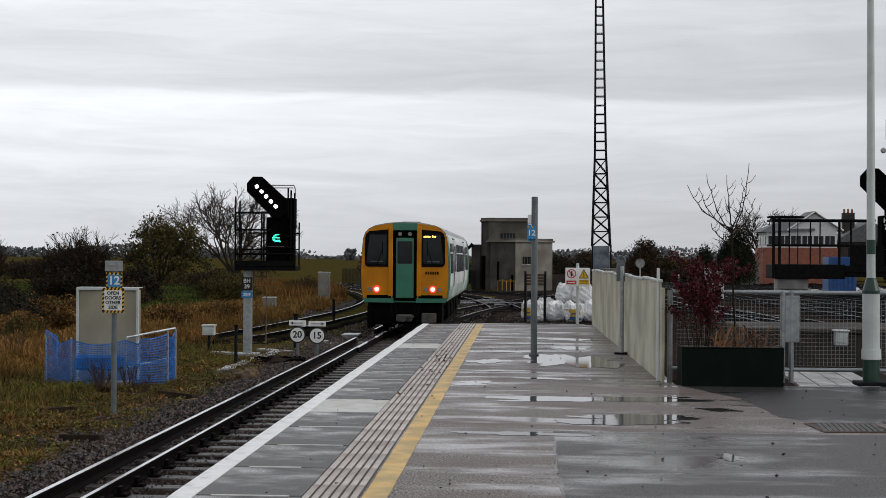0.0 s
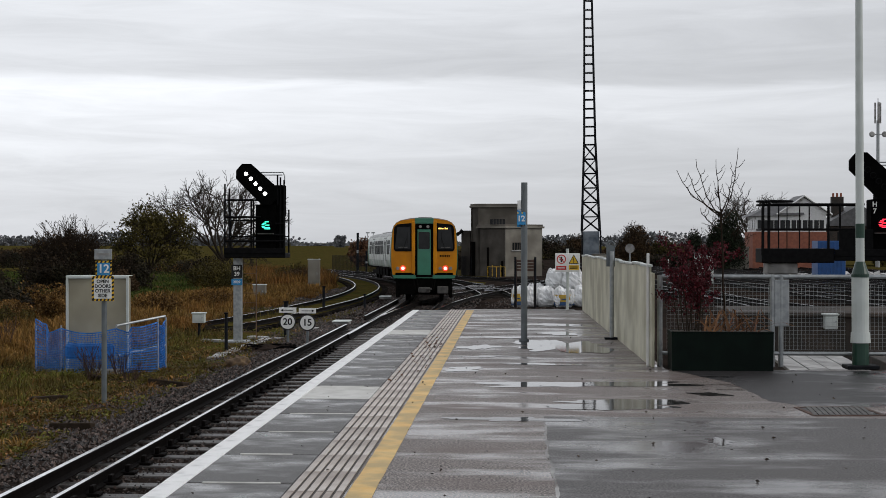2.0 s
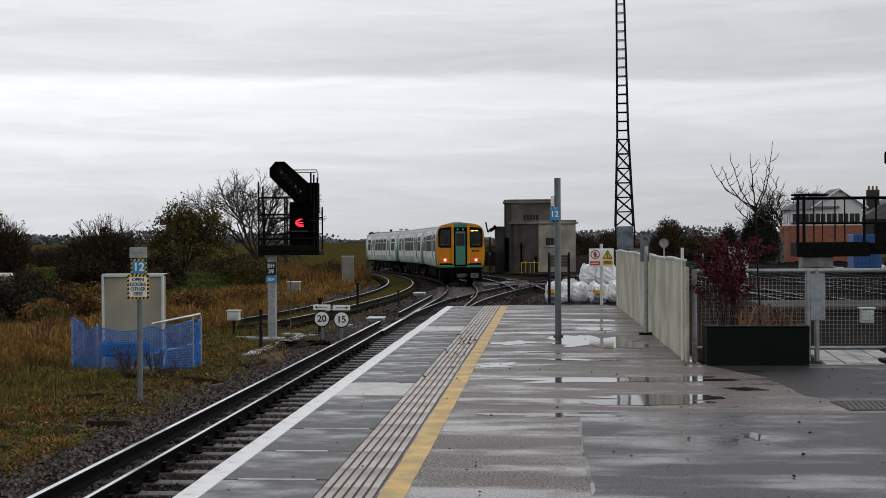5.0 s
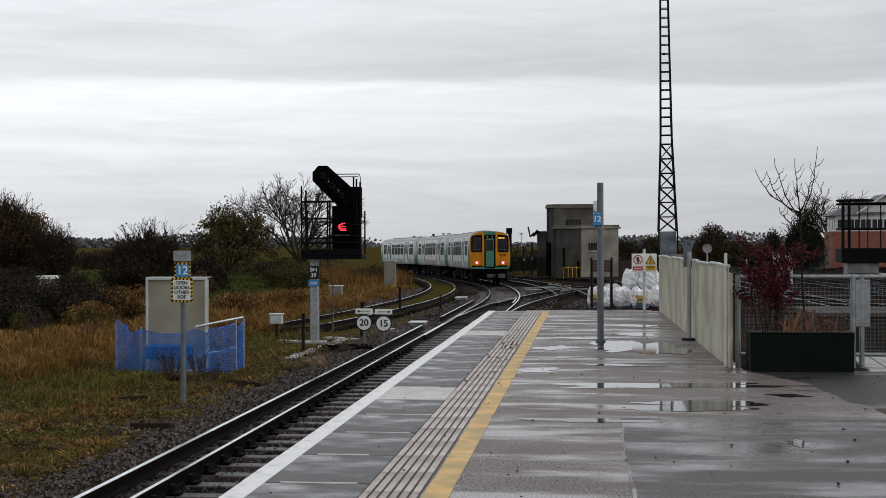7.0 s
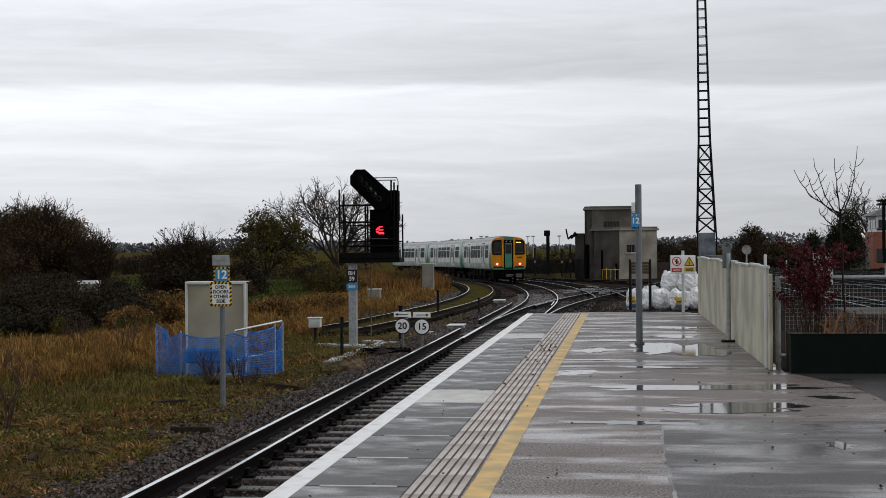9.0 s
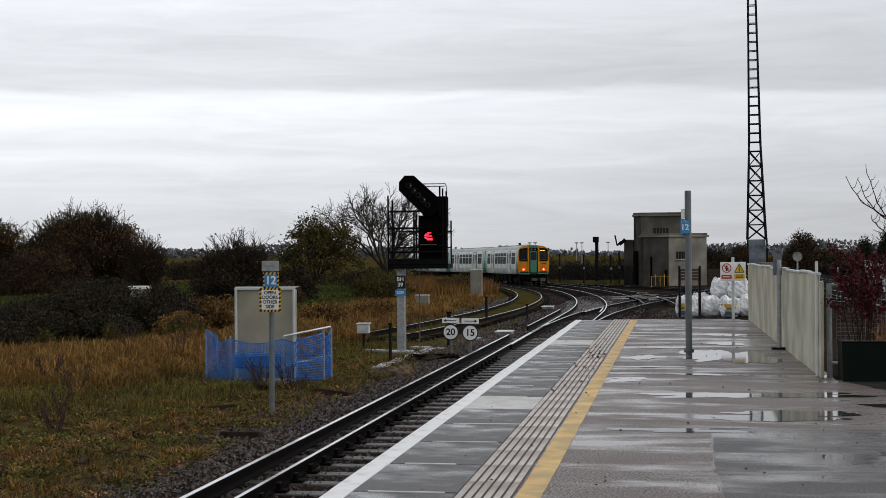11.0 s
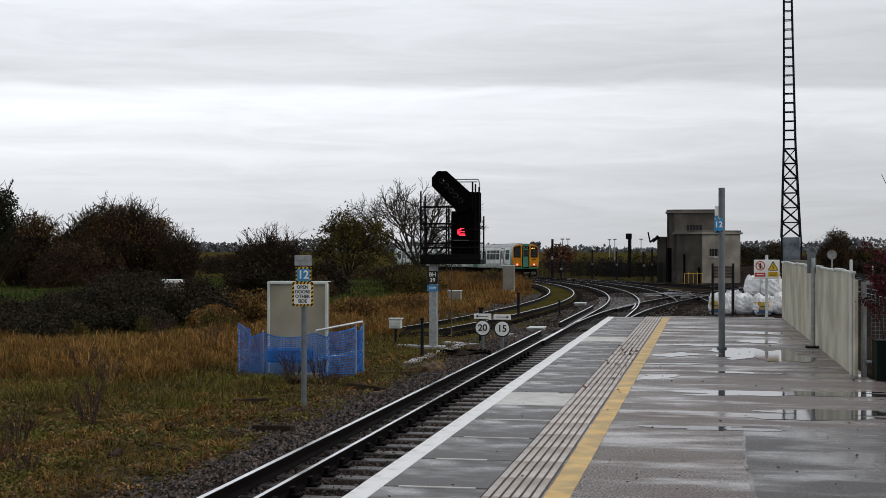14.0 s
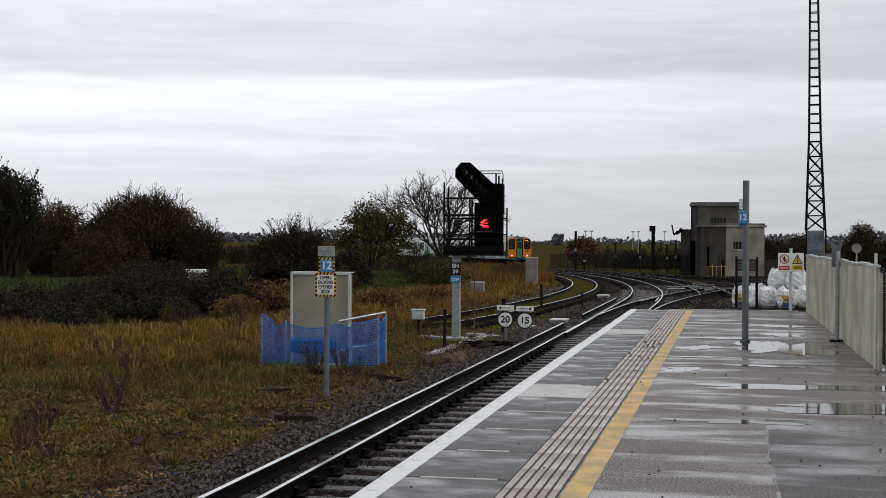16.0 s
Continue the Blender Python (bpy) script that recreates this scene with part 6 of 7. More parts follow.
# ---- yard side ----
M_BRICK = mat("brown_brick", (0.060, 0.042, 0.032), (0.036, 0.027, 0.022), 5, 0.8, bump=0.5, bscale=14, c3=(0.022, 0.020, 0.017), s3=0.7)
M_REDBRICK = mat("red_brick", (0.30, 0.105, 0.062), (0.23, 0.08, 0.05), 2.5, 0.8, bump=0.4, bscale=9)
M_SLATE = mat("grey_slate", (0.12, 0.12, 0.125), (0.085, 0.085, 0.09), 2.0, 0.55, bump=0.3, bscale=8)
bay = thing("bay_wall", Matrix.Identity(4), "low brown brick end wall of the bay with a concrete coping", "wall", kind="structure")
part("brickwork", box(bmesh.new(), 4.7, 12.5, 30.6, 33.6, GROUND - 0.1, 0.06, 0.02), M_BRICK, bay)
part("coping", box(bmesh.new(), 4.62, 12.6, 30.5, 33.7, 0.06, 0.16, 0.02), M_BRICK, bay)
cabinet("wall_cabinet", 6.52, 30.38, 0.26, 0.20, -0.17, 0.15, M_OFFWHITE, "small pale cabinet fixed to the brick wall")
part_ = thing("boardwalk", pose(4.73, 22.4, -0.30, 0, 0, -4), "pale timber boards laid beyond the railing", "boards", kind="structure")
for i in range(4):
    part("plank", box(bmesh.new(), -0.55 + i * 0.30, -0.27 + i * 0.30, -2.0, 2.7, -0.05, 0.0 + 0.004 * (i % 2), 0.006), M_PALE, part_)
part("bearer", box(bmesh.new(), -0.5, 0.6, -2.0, 2.6, GROUND + 0.25, -0.05), M_BRICK, part_)
part("deck_edge", box(bmesh.new(), 1.0, 1.3, -3.0, 2.5, GROUND + 0.25, 0.05, 0.01), M_BRICK, part_)

# signal box
sb = thing("signal_box", pose(37.8, 205, GROUND + 0.6), "old signal box of red brick with a white glazed upper floor", "building")
part("brick_base", box(bmesh.new(), -5.0, 5.0, -3.5, 3.5, -1.6, 3.6, 0.02), M_REDBRICK, sb, "red brick lower storey")
part("upper_floor", box(bmesh.new(), -4.6, 4.9, -3.3, 3.3, 3.6, 6.0, 0.02), M_WHITE, sb, "white boarded upper floor")
for i in range(6):
    x = -4.3 + i * 1.52
    w = part("window", box(bmesh.new(), x, x + 1.3, -3.36, -3.28, 3.95, 5.2, 0.01), M_WINDARK, sb)
    part("mullion", box(bmesh.new(), x + 0.62, x + 0.68, -3.40, -3.35, 3.95, 5.2), M_WHITE, w)
    part("sill", box(bmesh.new(), x - 0.05, x + 1.35, -3.44, -3.28, 3.87, 3.95), M_WHITE, w)
for i in range(3):
    y = -2.9 + i * 2.0
    part("window", box(bmesh.new(), -4.66, -4.58, y, y + 1.6, 3.95, 5.2, 0.01), M_WINDARK, sb)
bm = bmesh.new()
prism(bm, [(-1.6, 6.0), (5.4, 6.0), (1.9, 8.3)], -3.3, 3.3)
part("gable", bm, M_WHITE, sb, "white boarded gable")
bm = bmesh.new()
prism(bm, [(-1.9, 5.85), (1.9, 8.35), (5.7, 5.85), (5.7, 6.1), (1.9, 8.6), (-1.9, 6.1)], -3.7, 3.7)
part("gable_roof", bm, M_SLATE, sb, "grey slate roof")
bm = bmesh.new()
v = [bm.verts.new(c) for c in ((-5.6, -3.8, 5.7), (1.9, -3.8, 5.95), (1.9, 3.8, 5.95), (-5.6, 3.8, 5.7), (-1.0, -0.5, 7.9), (1.9, -0.5, 7.9), (1.9, 0.5, 7.9), (-1.0, 0.5, 7.9))]
for q in ((0, 1, 5, 4), (2, 3, 7, 6), (3, 0, 4, 7), (4, 5, 6, 7), (3, 2, 1, 0), (1, 2, 6, 5)):
    bm.faces.new([v[k] for k in q])
part("hip_roof", bm, M_SLATE, sb)
for sx in (-1, 1):
    bm = tube(bmesh.new(), (1.9 + sx * 3.75, -3.75, 5.95), (1.9, -3.75, 8.5), 0.12, seg=4)
    part("bargeboard", bm, M_WHITE, sb)

ho = thing("house", pose(52.5, 232, GROUND), "brown brick house with a dark roof and tall chimney", "house")
part("wall", box(bmesh.new(), -4.5, 6, -4, 4, 0, 5.4, 0.02), M_BRICK, ho)
bm = prism(bmesh.new(), [(-4.9, 5.3), (6.4, 5.3), (0.8, 8.6)], -4.3, 4.3)
part("roof", bm, M_SLATE, ho)
ch = part("chimney", box(bmesh.new(), -2.6, -0.8, -0.6, 0.6, 6.5, 9.9, 0.03), M_BRICK, ho)
for i in range(3):
    part("chimney_pot", tube(bmesh.new(), (-2.3 + i * 0.6, 0, 9.9), (-2.3 + i * 0.6, 0, 10.5), 0.18, 0.15, seg=8), M_REDBRICK, ch)
for x in (-2.5, 1.5):
    part("window", box(bmesh.new(), x, x + 1.2, -4.05, -3.95, 3.0, 4.4), M_WINDARK, ho)

M_BLUE = mat("blue_container_paint", (0.015, 0.085, 0.28), (0.012, 0.07, 0.22), 2, 0.45)
for x, y, w, z1, nm in ((25.6, 120, 2.2, 2.9, "blue"),):
    ct = thing("storage_container", pose(x, y, GROUND), "blue steel storage container in the yard", "container", "containers")
    part("box", box(bmesh.new(), -w / 2, w / 2, -1.2, 1.2, 0, z1, 0.03), M_BLUE, ct)
    for i in range(int(w / 0.3)):
        part("rib", box(bmesh.new(), -w / 2 + 0.1 + i * 0.3, -w / 2 + 0.22 + i * 0.3, -1.25, -1.2, 0.1, z1 - 0.1), M_BLUE, ct)
M_DEBRIS = mat("white_rubble", (0.62, 0.62, 0.62), (0.42, 0.42, 0.42), 3, 0.7, bump=0.6)
rs = random.Random(77)
for i in range(14):
    x, y = 25 + rs.uniform(0, 11), 140 + rs.uniform(-4, 4)
    d = thing("rubble_heap", pose(x, y, GROUND + fall(y), 0, 0, rs.uniform(0, 180)), "heap of pale broken rubble in the yard", "rubble", "rubble heaps")
    bm = bmesh.new()
    bmesh.ops.create_icosphere(bm, subdivisions=2, radius=1.0)
    s = rs.uniform(0.4, 1.0)
    for v in bm.verts:
        n = noise.noise(v.co * 1.8 + Vector((i * 3.1, 0, 0)))
        v.co = Vector((v.co.x * s * (1.2 + n), v.co.y * s * (1 + n), max(-0.05, v.co.z * s * 0.55 * (1 + n))))
    part("stones", bm, M_DEBRIS if i % 3 else M_PALE, d)
sh = thing("green_shed", pose(27.0, 200, GROUND + fall(200)), "dark green metal shed at the yard's edge", "shed")
part("shed_body", box(bmesh.new(), -1.3, 1.6, -1.5, 1.5, 0, 3.2, 0.03), M_GREENP, sh)
part("shed_roof", prism(bmesh.new(), [(-1.5, 3.2), (1.8, 3.2), (0.15, 3.75)], -1.6, 1.6), M_SLATE, sh)
for k in range(4):
    hd = thing("grey_hoarding", pose(28.2 + k * 0.62, 189.5, GROUND + fall(190)), "weathered grey hoarding panel in the yard", "panel", "hoarding panels")
    part("panel", box(bmesh.new(), -0.29, 0.29, -0.04, 0.04, 0.0, 2.9 + 0.15 * (k % 2), 0.01), M_RENDERWALL, hd)
tm = thing("phone_mast", pose(52.9, 215, GROUND + 1.4), "grey telecom pole with panel aerials and dishes", "mast")
part("pole", tube(bmesh.new(), (0, 0, -2.4), (0, 0, 19), 0.32, 0.22, seg=10), M_STEEL, tm)
for a in (0, 120, 240):
    part("aerial", box(bmesh.new(), -0.18, 0.18, -0.5, -0.32, 18.6, 21.6, 0.03, pose(0, 0, 0, 0, 0, a)), M_PALE, tm)
part("spike", tube(bmesh.new(), (0, 0, 19), (0, 0, 22.2), 0.06, seg=6), M_STEEL, tm)
for sx in (-1, 1):
    part("dish", tube(bmesh.new(), (sx * 0.9, -0.2, 17.0), (sx * 0.9, -0.45, 17.0), 0.42, 0.30, seg=14), M_PALE, tm)
part("cross_arm", tube(bmesh.new(), (-0.95, 0, 17.0), (0.95, 0, 17.0), 0.07, seg=6), M_STEEL, tm)

# seams, covers and stains set in the tarmac
def seam_x(y):
    return 0.285 + 0.010 * math.sin(y * 2.1) + 0.005 * math.sin(y * 6.1)


v, f = [], []
for i in range(40):
    y = 4.0 + i * 0.244
    v += [(seam_x(y) + 0.012, y, 0.0014), (14.0, y, 0.0014)]
    if i:
        o = len(v)
        f.append((o - 4, o - 3, o - 1, o - 2))
tagged(new("tarmac_patch", mesh_from("tarmac_patch", v, f, M_PATCH)), "darker newer patch of tarmac", "tarmac", kind="structure")
seam = thing("tarmac_seam", Matrix.Identity(4), "pale worn seam across the tarmac", "seam", kind="structure")
rs = random.Random(3)
v, f = [], []
for i in range(60):
    y = 8.0 + i * 0.092
    x = seam_x(y) + rs.uniform(-0.006, 0.006)
    w = 0.004 + 0.012 * rs.random() ** 2
    v += [(x - w, y, 0.0028), (x + w, y, 0.0028)]
    if i:
        o = len(v)
        f.append((o - 4, o - 3, o - 1, o - 2))
ob = new("seam_line", mesh_from("seam_line", v, f, M_PALE))
ob.parent = seam
soaked = [(1.98, 18.55), (2.30, 17.5), (2.50, 16.9), (2.56, 15.9), (2.60, 14.95), (2.86, 14.5), (3.6, 14.46), (5.2, 14.7), (9.0, 15.1), (14.0, 15.6), (14.0, 18.55)]
rs = random.Random(41)
edge = []
for (xa, ya), (xb, yb) in zip(soaked, soaked[1:]):
    for k in range(8):
        u = k / 8
        edge.append((xa + (xb - xa) * u + rs.uniform(-0.02, 0.02), ya + (yb - ya) * u + rs.uniform(-0.03, 0.03), 0.0018))
edge += [(14.0, 18.55, 0.0018), (5.0, 16.9, 0.0018)]
tagged(new("soaked_tarmac", mesh_from("soaked_tarmac", edge, [(i, (i + 1) % (len(edge) - 1), len(edge) - 1) for i in range(len(edge) - 1)], M_DARKWET)),
       "smooth dark soaked tarmac by the railing", "tarmac", kind="structure")
cv = thing("drain_grating", pose(3.10, 14.05, 0.0, 0, 0, 4), "rusty slotted iron drain grating in the tarmac", "grating", kind="structure")
part("frame", box(box(box(box(bmesh.new(), -0.34, 0.34, -0.36, -0.32, -0.05, 0.008), -0.34, 0.34, 0.32, 0.36, -0.05, 0.008), -0.34, -0.30, -0.32, 0.32, -0.05, 0.008), 0.30, 0.34, -0.32, 0.32, -0.05, 0.008), M_RUST, cv)
part("pit", box(bmesh.new(), -0.30, 0.30, -0.32, 0.32, -0.05, 0.0035), M_DARKWET, cv)
for k in range(11):
    part("slat", box(bmesh.new(), -0.019, 0.019, -0.32, 0.32, 0.0035, 0.010, 0, pose(-0.26 + k * 0.052, 0, 0, 0, 0, -9)), M_BUFFER, cv)


# ---- vegetation ----
M_OLIVE = mat("olive_leaves", (0.085, 0.068, 0.016), (0.050, 0.044, 0.013), 1.0, 0.7, island=0.5, spec=0.15)
M_BROWNLEAF = mat("brown_autumn_leaves", (0.076, 0.045, 0.022), (0.044, 0.030, 0.016), 0.8, 0.75, island=0.5, spec=0.15)
M_STRAWLEAF = mat("yellowed_bramble_leaves", (0.200, 0.112, 0.036), (0.105, 0.060, 0.021), 0.9, 0.75, island=0.6, spec=0.1)
M_RUSSET = mat("russet_leaves_and_shoots", (0.110, 0.066, 0.026), (0.066, 0.048, 0.021), 0.35, 0.75, island=0.6, spec=0.1)
M_BRAMBLE = mat("bramble_leaves", (0.032, 0.022, 0.014), (0.020, 0.019, 0.009), 0.5, 0.65, island=0.75, spec=0.15)
M_EVERGREEN = mat("evergreen_leaves", (0.018, 0.025, 0.012), (0.012, 0.017, 0.009), 0.6, 0.7, island=0.5, spec=0.15)
M_ORANGELEAF = mat("rusty_leaves", (0.14, 0.060, 0.022), (0.10, 0.045, 0.020), 0.6, 0.75, island=0.5)
# distance haze is painted into this pale blue-grey foliage colour
M_FARWOOD = mat("haze_tinted_far_foliage", (0.150, 0.155, 0.165), (0.115, 0.120, 0.128), 0.02, 0.9, island=0.12)


def bush(x, y, w, d, h, leaves, size, mtl, seed, label, twigs=40, tuft=0.25, base=0.0, name="bush", reach=1.0):
    """A rounded bush: stems from the foot, small leaves in uneven clumps, bare shoots beyond the outline."""
    r = random.Random(seed)
    z0 = ground_z(x, y)
    b = thing(name, pose(x, y, z0), label, name.replace("_", " "))
    limbs, tips = [], []
    for i in range(twigs):
        a, u = r.uniform(0, 6.283), r.random() ** 0.6
        px_, py_ = math.cos(a) * u, math.sin(a) * u
        top = h * (1 - 0.55 * u * u) * r.uniform(0.8, 1.12) * reach
        foot = Vector((px_ * w * 0.18, py_ * d * 0.18, -0.1))
        way = Vector((px_ * w * 0.5, py_ * d * 0.5, top)) - foot
        grow(r, foot, way, way.length * 0.60, 0.0085 * h, 2, limbs, 0.46, -0.02, 0.46, 3, 0.0016 * h, tips)
    ob = tagged(new("stem_tangle", limbs_mesh("stem_tangle", limbs, M_TWIGDARK)), kind="stuff")
    ob.parent = b
    clumps = [(r.uniform(0, 6.283), r.random() ** 0.5, r.uniform(0.15, 1.0)) for _ in range(46)]
    cs = []
    per = leaves // len(clumps)
    for a, u, v in clumps:
        c = Vector((math.cos(a) * u * w * 0.46, math.sin(a) * u * d * 0.46, base * h + (1 - base) * h * v * (1 - 0.5 * u * u) * 0.92))
        s = Vector((w * 0.10, d * 0.10, h * 0.11)) * r.uniform(0.7, 1.5)
        for _ in range(per):
            q = Vector((c.x + r.gauss(0, s.x), c.y + r.gauss(0, s.y), max(0.0, c.z + r.gauss(0, s.z))))
            rim = 0.94 + 0.22 * noise.noise(Vector((q.x, q.y, q.z)) * (3.2 / h) + Vector((seed, 0, 0)))
            if (2 * q.x / w) ** 2 + (2 * q.y / d) ** 2 + (q.z / h) ** 2 < rim * rim:
                cs.append(tuple(q))
    for t in tips:
        if r.random() < tuft:
            for _ in range(2):
                cs.append((t[0] + r.gauss(0, size * 0.15), t[1] + r.gauss(0, size * 0.15), max(0, t[2] + r.gauss(0, size * 0.15))))
    ob = new("leaves", leaf_mesh("leaves", cs, size, mtl, seed))
    ob.parent = b
    tagged(ob, kind="stuff")
    return b


def bare_tree(x, y, h, trunk, seed, label, leaves=0, mtl=None, lean=(0, 0), depth=4, spread=0.6, first=0.28, size=0.1, kids=3, name="tree", minr=0.011):
    r = random.Random(seed)
    b = thing(name, pose(x, y, ground_z(x, y)), label, "tree")
    limbs, tips = [], []
    top = Vector((lean[0], lean[1], h * first))
    mid = top * 0.5 + Vector((0.06, 0, 0))
    part("trunk", tube(tube(bmesh.new(), (0, 0, -0.1), mid, trunk, trunk * 0.85, seg=9), mid, top, trunk * 0.85, trunk * 0.7, seg=9), M_TWIG, b)
    for i in range(6):
        a = i * 1.05 + r.uniform(-0.3, 0.3)
        grow(r, top * r.uniform(0.75, 1.0), (math.cos(a) * 0.75 + lean[0] * 0.4, math.sin(a) * 0.75, r.uniform(0.55, 1.3)), h * 0.34, trunk * 0.5, depth - 1, limbs, spread, 0.0, 0.66, kids, minr, tips)
    zmax = max(q.z for _, q, _, _ in limbs)
    k = h / zmax
    limbs = [(Vector((p.x, p.y, p.z if p.z < top.z else top.z + (p.z - top.z) * k)), Vector((q.x, q.y, q.z if q.z < top.z else top.z + (q.z - top.z) * k)), ra, rb) for p, q, ra, rb in limbs]
    ob = tagged(new("branching", limbs_mesh("branching", limbs, M_TWIG)), kind="stuff")
    ob.parent = b
    if leaves:
        ends = [q for _, q, _, rb in limbs if rb < trunk * 0.2]
        cs = []
        for _ in range(leaves):
            e = r.choice(ends)
            cs.append((e.x + r.gauss(0, 0.16), e.y + r.gauss(0, 0.16), e.z + r.gauss(0, 0.14)))
        ob = new("crown_leaves", leaf_mesh("crown_leaves", cs, size, mtl, seed))
        ob.parent = b
        tagged(ob, kind="stuff")
    return b


# bushes and trees beyond the grass, from the far left inwards
bush(-52.6, 100, 7.0, 5, 8.8, 20000, 0.13, M_EVERGREEN, 1, "dark ivy-covered tree among bare twigs", 70, 0.10, 0.48, "ivy_tree")
bush(-54.6, 112, 9.8, 5, 6.4, 18000, 0.11, M_RUSSET, 2, "thin russet bush with bare stems showing", 150, 0.35, 0.20)
bush(-45.2, 108, 12.2, 8, 7.1, 42000, 0.095, M_RUSSET, 3, "large rounded dark brown bush with feathery tips", 300, 0.30, 0.10)
bush(-46.5, 104, 9.0, 6, 4.0, 16000, 0.10, M_BROWNLEAF, 13, "dark undergrowth at the foot of a large bush", 60, 0.2)
bush(-39.4, 106, 4.2, 3.5, 4.6, 500, 0.09, M_BROWNLEAF, 4, "bare twiggy bush beside a larger one", 110, 0.25)
bush(-38.8, 95, 6.5, 4, 1.8, 7000, 0.09, M_BRAMBLE, 14, "low dark thicket before the large bush", 40, 0.3)
bush(-69.3, 200, 5.4, 4, 2.6, 4000, 0.16, M_BRAMBLE, 15, "far dark mound of scrub in the field", 20, 0.3)
bush(-25.9, 85, 6.4, 4, 4.3, 600, 0.09, M_BROWNLEAF, 5, "bare windswept hawthorn bush", 170, 0.12)
bush(-26.0, 84, 6.0, 4, 2.7, 14000, 0.085, M_BRAMBLE, 6, "dense dark thicket under a hawthorn", 60, 0.3)
bush(-22.6, 86, 3.4, 3, 2.3, 6000, 0.085, M_BRAMBLE, 16, "dark thicket at the foot of a leaning tree", 40, 0.3)
bare_tree(-23.4, 90, 5.6, 0.17, 7, "leaning tree with an olive wind-thinned crown", 9000, M_OLIVE, (1.15, 0), 4, 0.75, 0.24, 0.095)
bare_tree(-22.6, 115, 9.0, 0.24, 8, "bare winter tree with a fan of fine twigs", 250, M_BROWNLEAF, (0, 0), 5, 0.56, 0.17, kids=3, size=0.07, minr=0.011)
for i, (x, y, w, h, mt) in enumerate(((-18.2, 92, 4, 1.7, M_OLIVE), (-19.6, 96, 4, 2.0, M_OLIVE), (-15.0, 104, 4, 1.3, M_BROWNLEAF), (-16.5, 112, 4, 1.6, M_OLIVE), (-24.5, 120, 6, 2.2, M_BRAMBLE),
                                      (-34.5, 150, 9, 1.8, M_BRAMBLE), (-21.3, 79, 2.2, 1.3, M_BROWNLEAF))):
    bush(x, y, w, 3.5, h, 6500, 0.08, mt, 30 + i, "low scrubby bush on the bank", 26, 0.4)
rb = random.Random(9)
# a bramble bank with a humped top, low at its ends
for i, (x, y, w, h) in enumerate(((-22.2, 49, 3.6, 1.25), (-20.8, 50, 3.8, 1.6), (-19.3, 49, 3.8, 1.7), (-18.0, 50, 3.4, 1.65), (-17.1, 49.6, 2.0, 1.1),
                                  (-23.4, 46, 3.4, 1.0), (-21.6, 45.5, 3.4, 1.15), (-19.8, 45, 3.0, 0.95), (-18.4, 45.6, 2.6, 0.9), (-20.8, 41.5, 2.8, 0.95), (-19.7, 41, 2.4, 0.7), (-22.4, 42, 3.0, 1.1))):
    bush(x, y + rb.uniform(-0.6, 0.6), w, 3.6, h, 8500, 0.058, M_BRAMBLE, 60 + i, "tangled dark bramble thicket", 34, 0.6, name="bramble")
for i, (x, y, w, h) in enumerate(((-16.6, 50.5, 2.2, 1.25), (-15.8, 51.5, 2.2, 1.2), (-15.0, 50.5, 2.0, 1.05), (-14.3, 51.5, 1.8, 0.9), (-16.4, 47.5, 2.0, 0.85), (-13.6, 56, 2.4, 1.0), (-12.6, 62, 2.6, 0.9))):
    bush(x, y, w, 3.0, h, 5500, 0.055, M_STRAWLEAF, 110 + i, "humped mound of yellowed dying brambles", 30, 0.5, name="bramble")
for i, (x, y, w, h) in enumerate(((-15.6, 44.5, 0.8, 0.85), (-15.1, 45.2, 0.7, 0.75), (-17.1, 43.0, 0.7, 0.8), (-18.6, 41.5, 0.6, 0.6))):
    bush(x, y, w, 0.8, h, 1200, 0.04, M_OLIVE, 90 + i, "small olive seedling bush in the dry grass", 8, 0.6, name="seedling_bush")

# right-hand trees behind the yard
bush(18.6, 220, 6.4, 5, 6.6, 14000, 0.16, M_BROWNLEAF, 101, "rounded dark brown tree behind the yard", 40, 0.3)
bush(23.2, 222, 7, 5, 4.4, 6500, 0.16, M_OLIVE, 102, "olive hedge tree with bare tips", 70, 0.3)
bush(24.6, 200, 2.8, 2.8, 6.0, 5000, 0.15, M_EVERGREEN, 103, "narrow dark conifer behind the yard", 14, 0.1, name="conifer")
bush(27.6, 190, 5.6, 5, 8.4, 26000, 0.15, M_EVERGREEN, 104, "dense dark evergreen tree beside the signal box", 26, 0.03, 0.05, "evergreen_tree")
bare_tree(37.5, 232, 12.0, 0.3, 105, "bare broad tree behind the signal box", 0, None, (0, 0), 4, 0.6, 0.35, minr=0.02)
bush(46.0, 245, 5.5, 4, 10.6, 4200, 0.2, M_EVERGREEN, 106, "dark pine crown behind the roofs", 12, 0.05, 0.86, "pine_tree")
bush(56, 222, 5, 4, 6.0, 3500, 0.25, M_OLIVE, 107, "yellow-green shrub before the house", 16, 0.2)
for i, (x, y, w, h) in enumerate(((8, 300, 12, 4.2), (14, 310, 7, 5.6), (2, 290, 9, 3.4), (22, 300, 10, 3.2), (27, 230, 8, 3.0), (34, 216, 9, 2.8), (22, 212, 8, 2.2))):
    bush(x, y, w, 6, h, 6000, 0.22, M_BROWNLEAF if i % 2 else M_BRAMBLE, 120 + i, "dull brown thicket along the yard's edge", 20, 0.4)
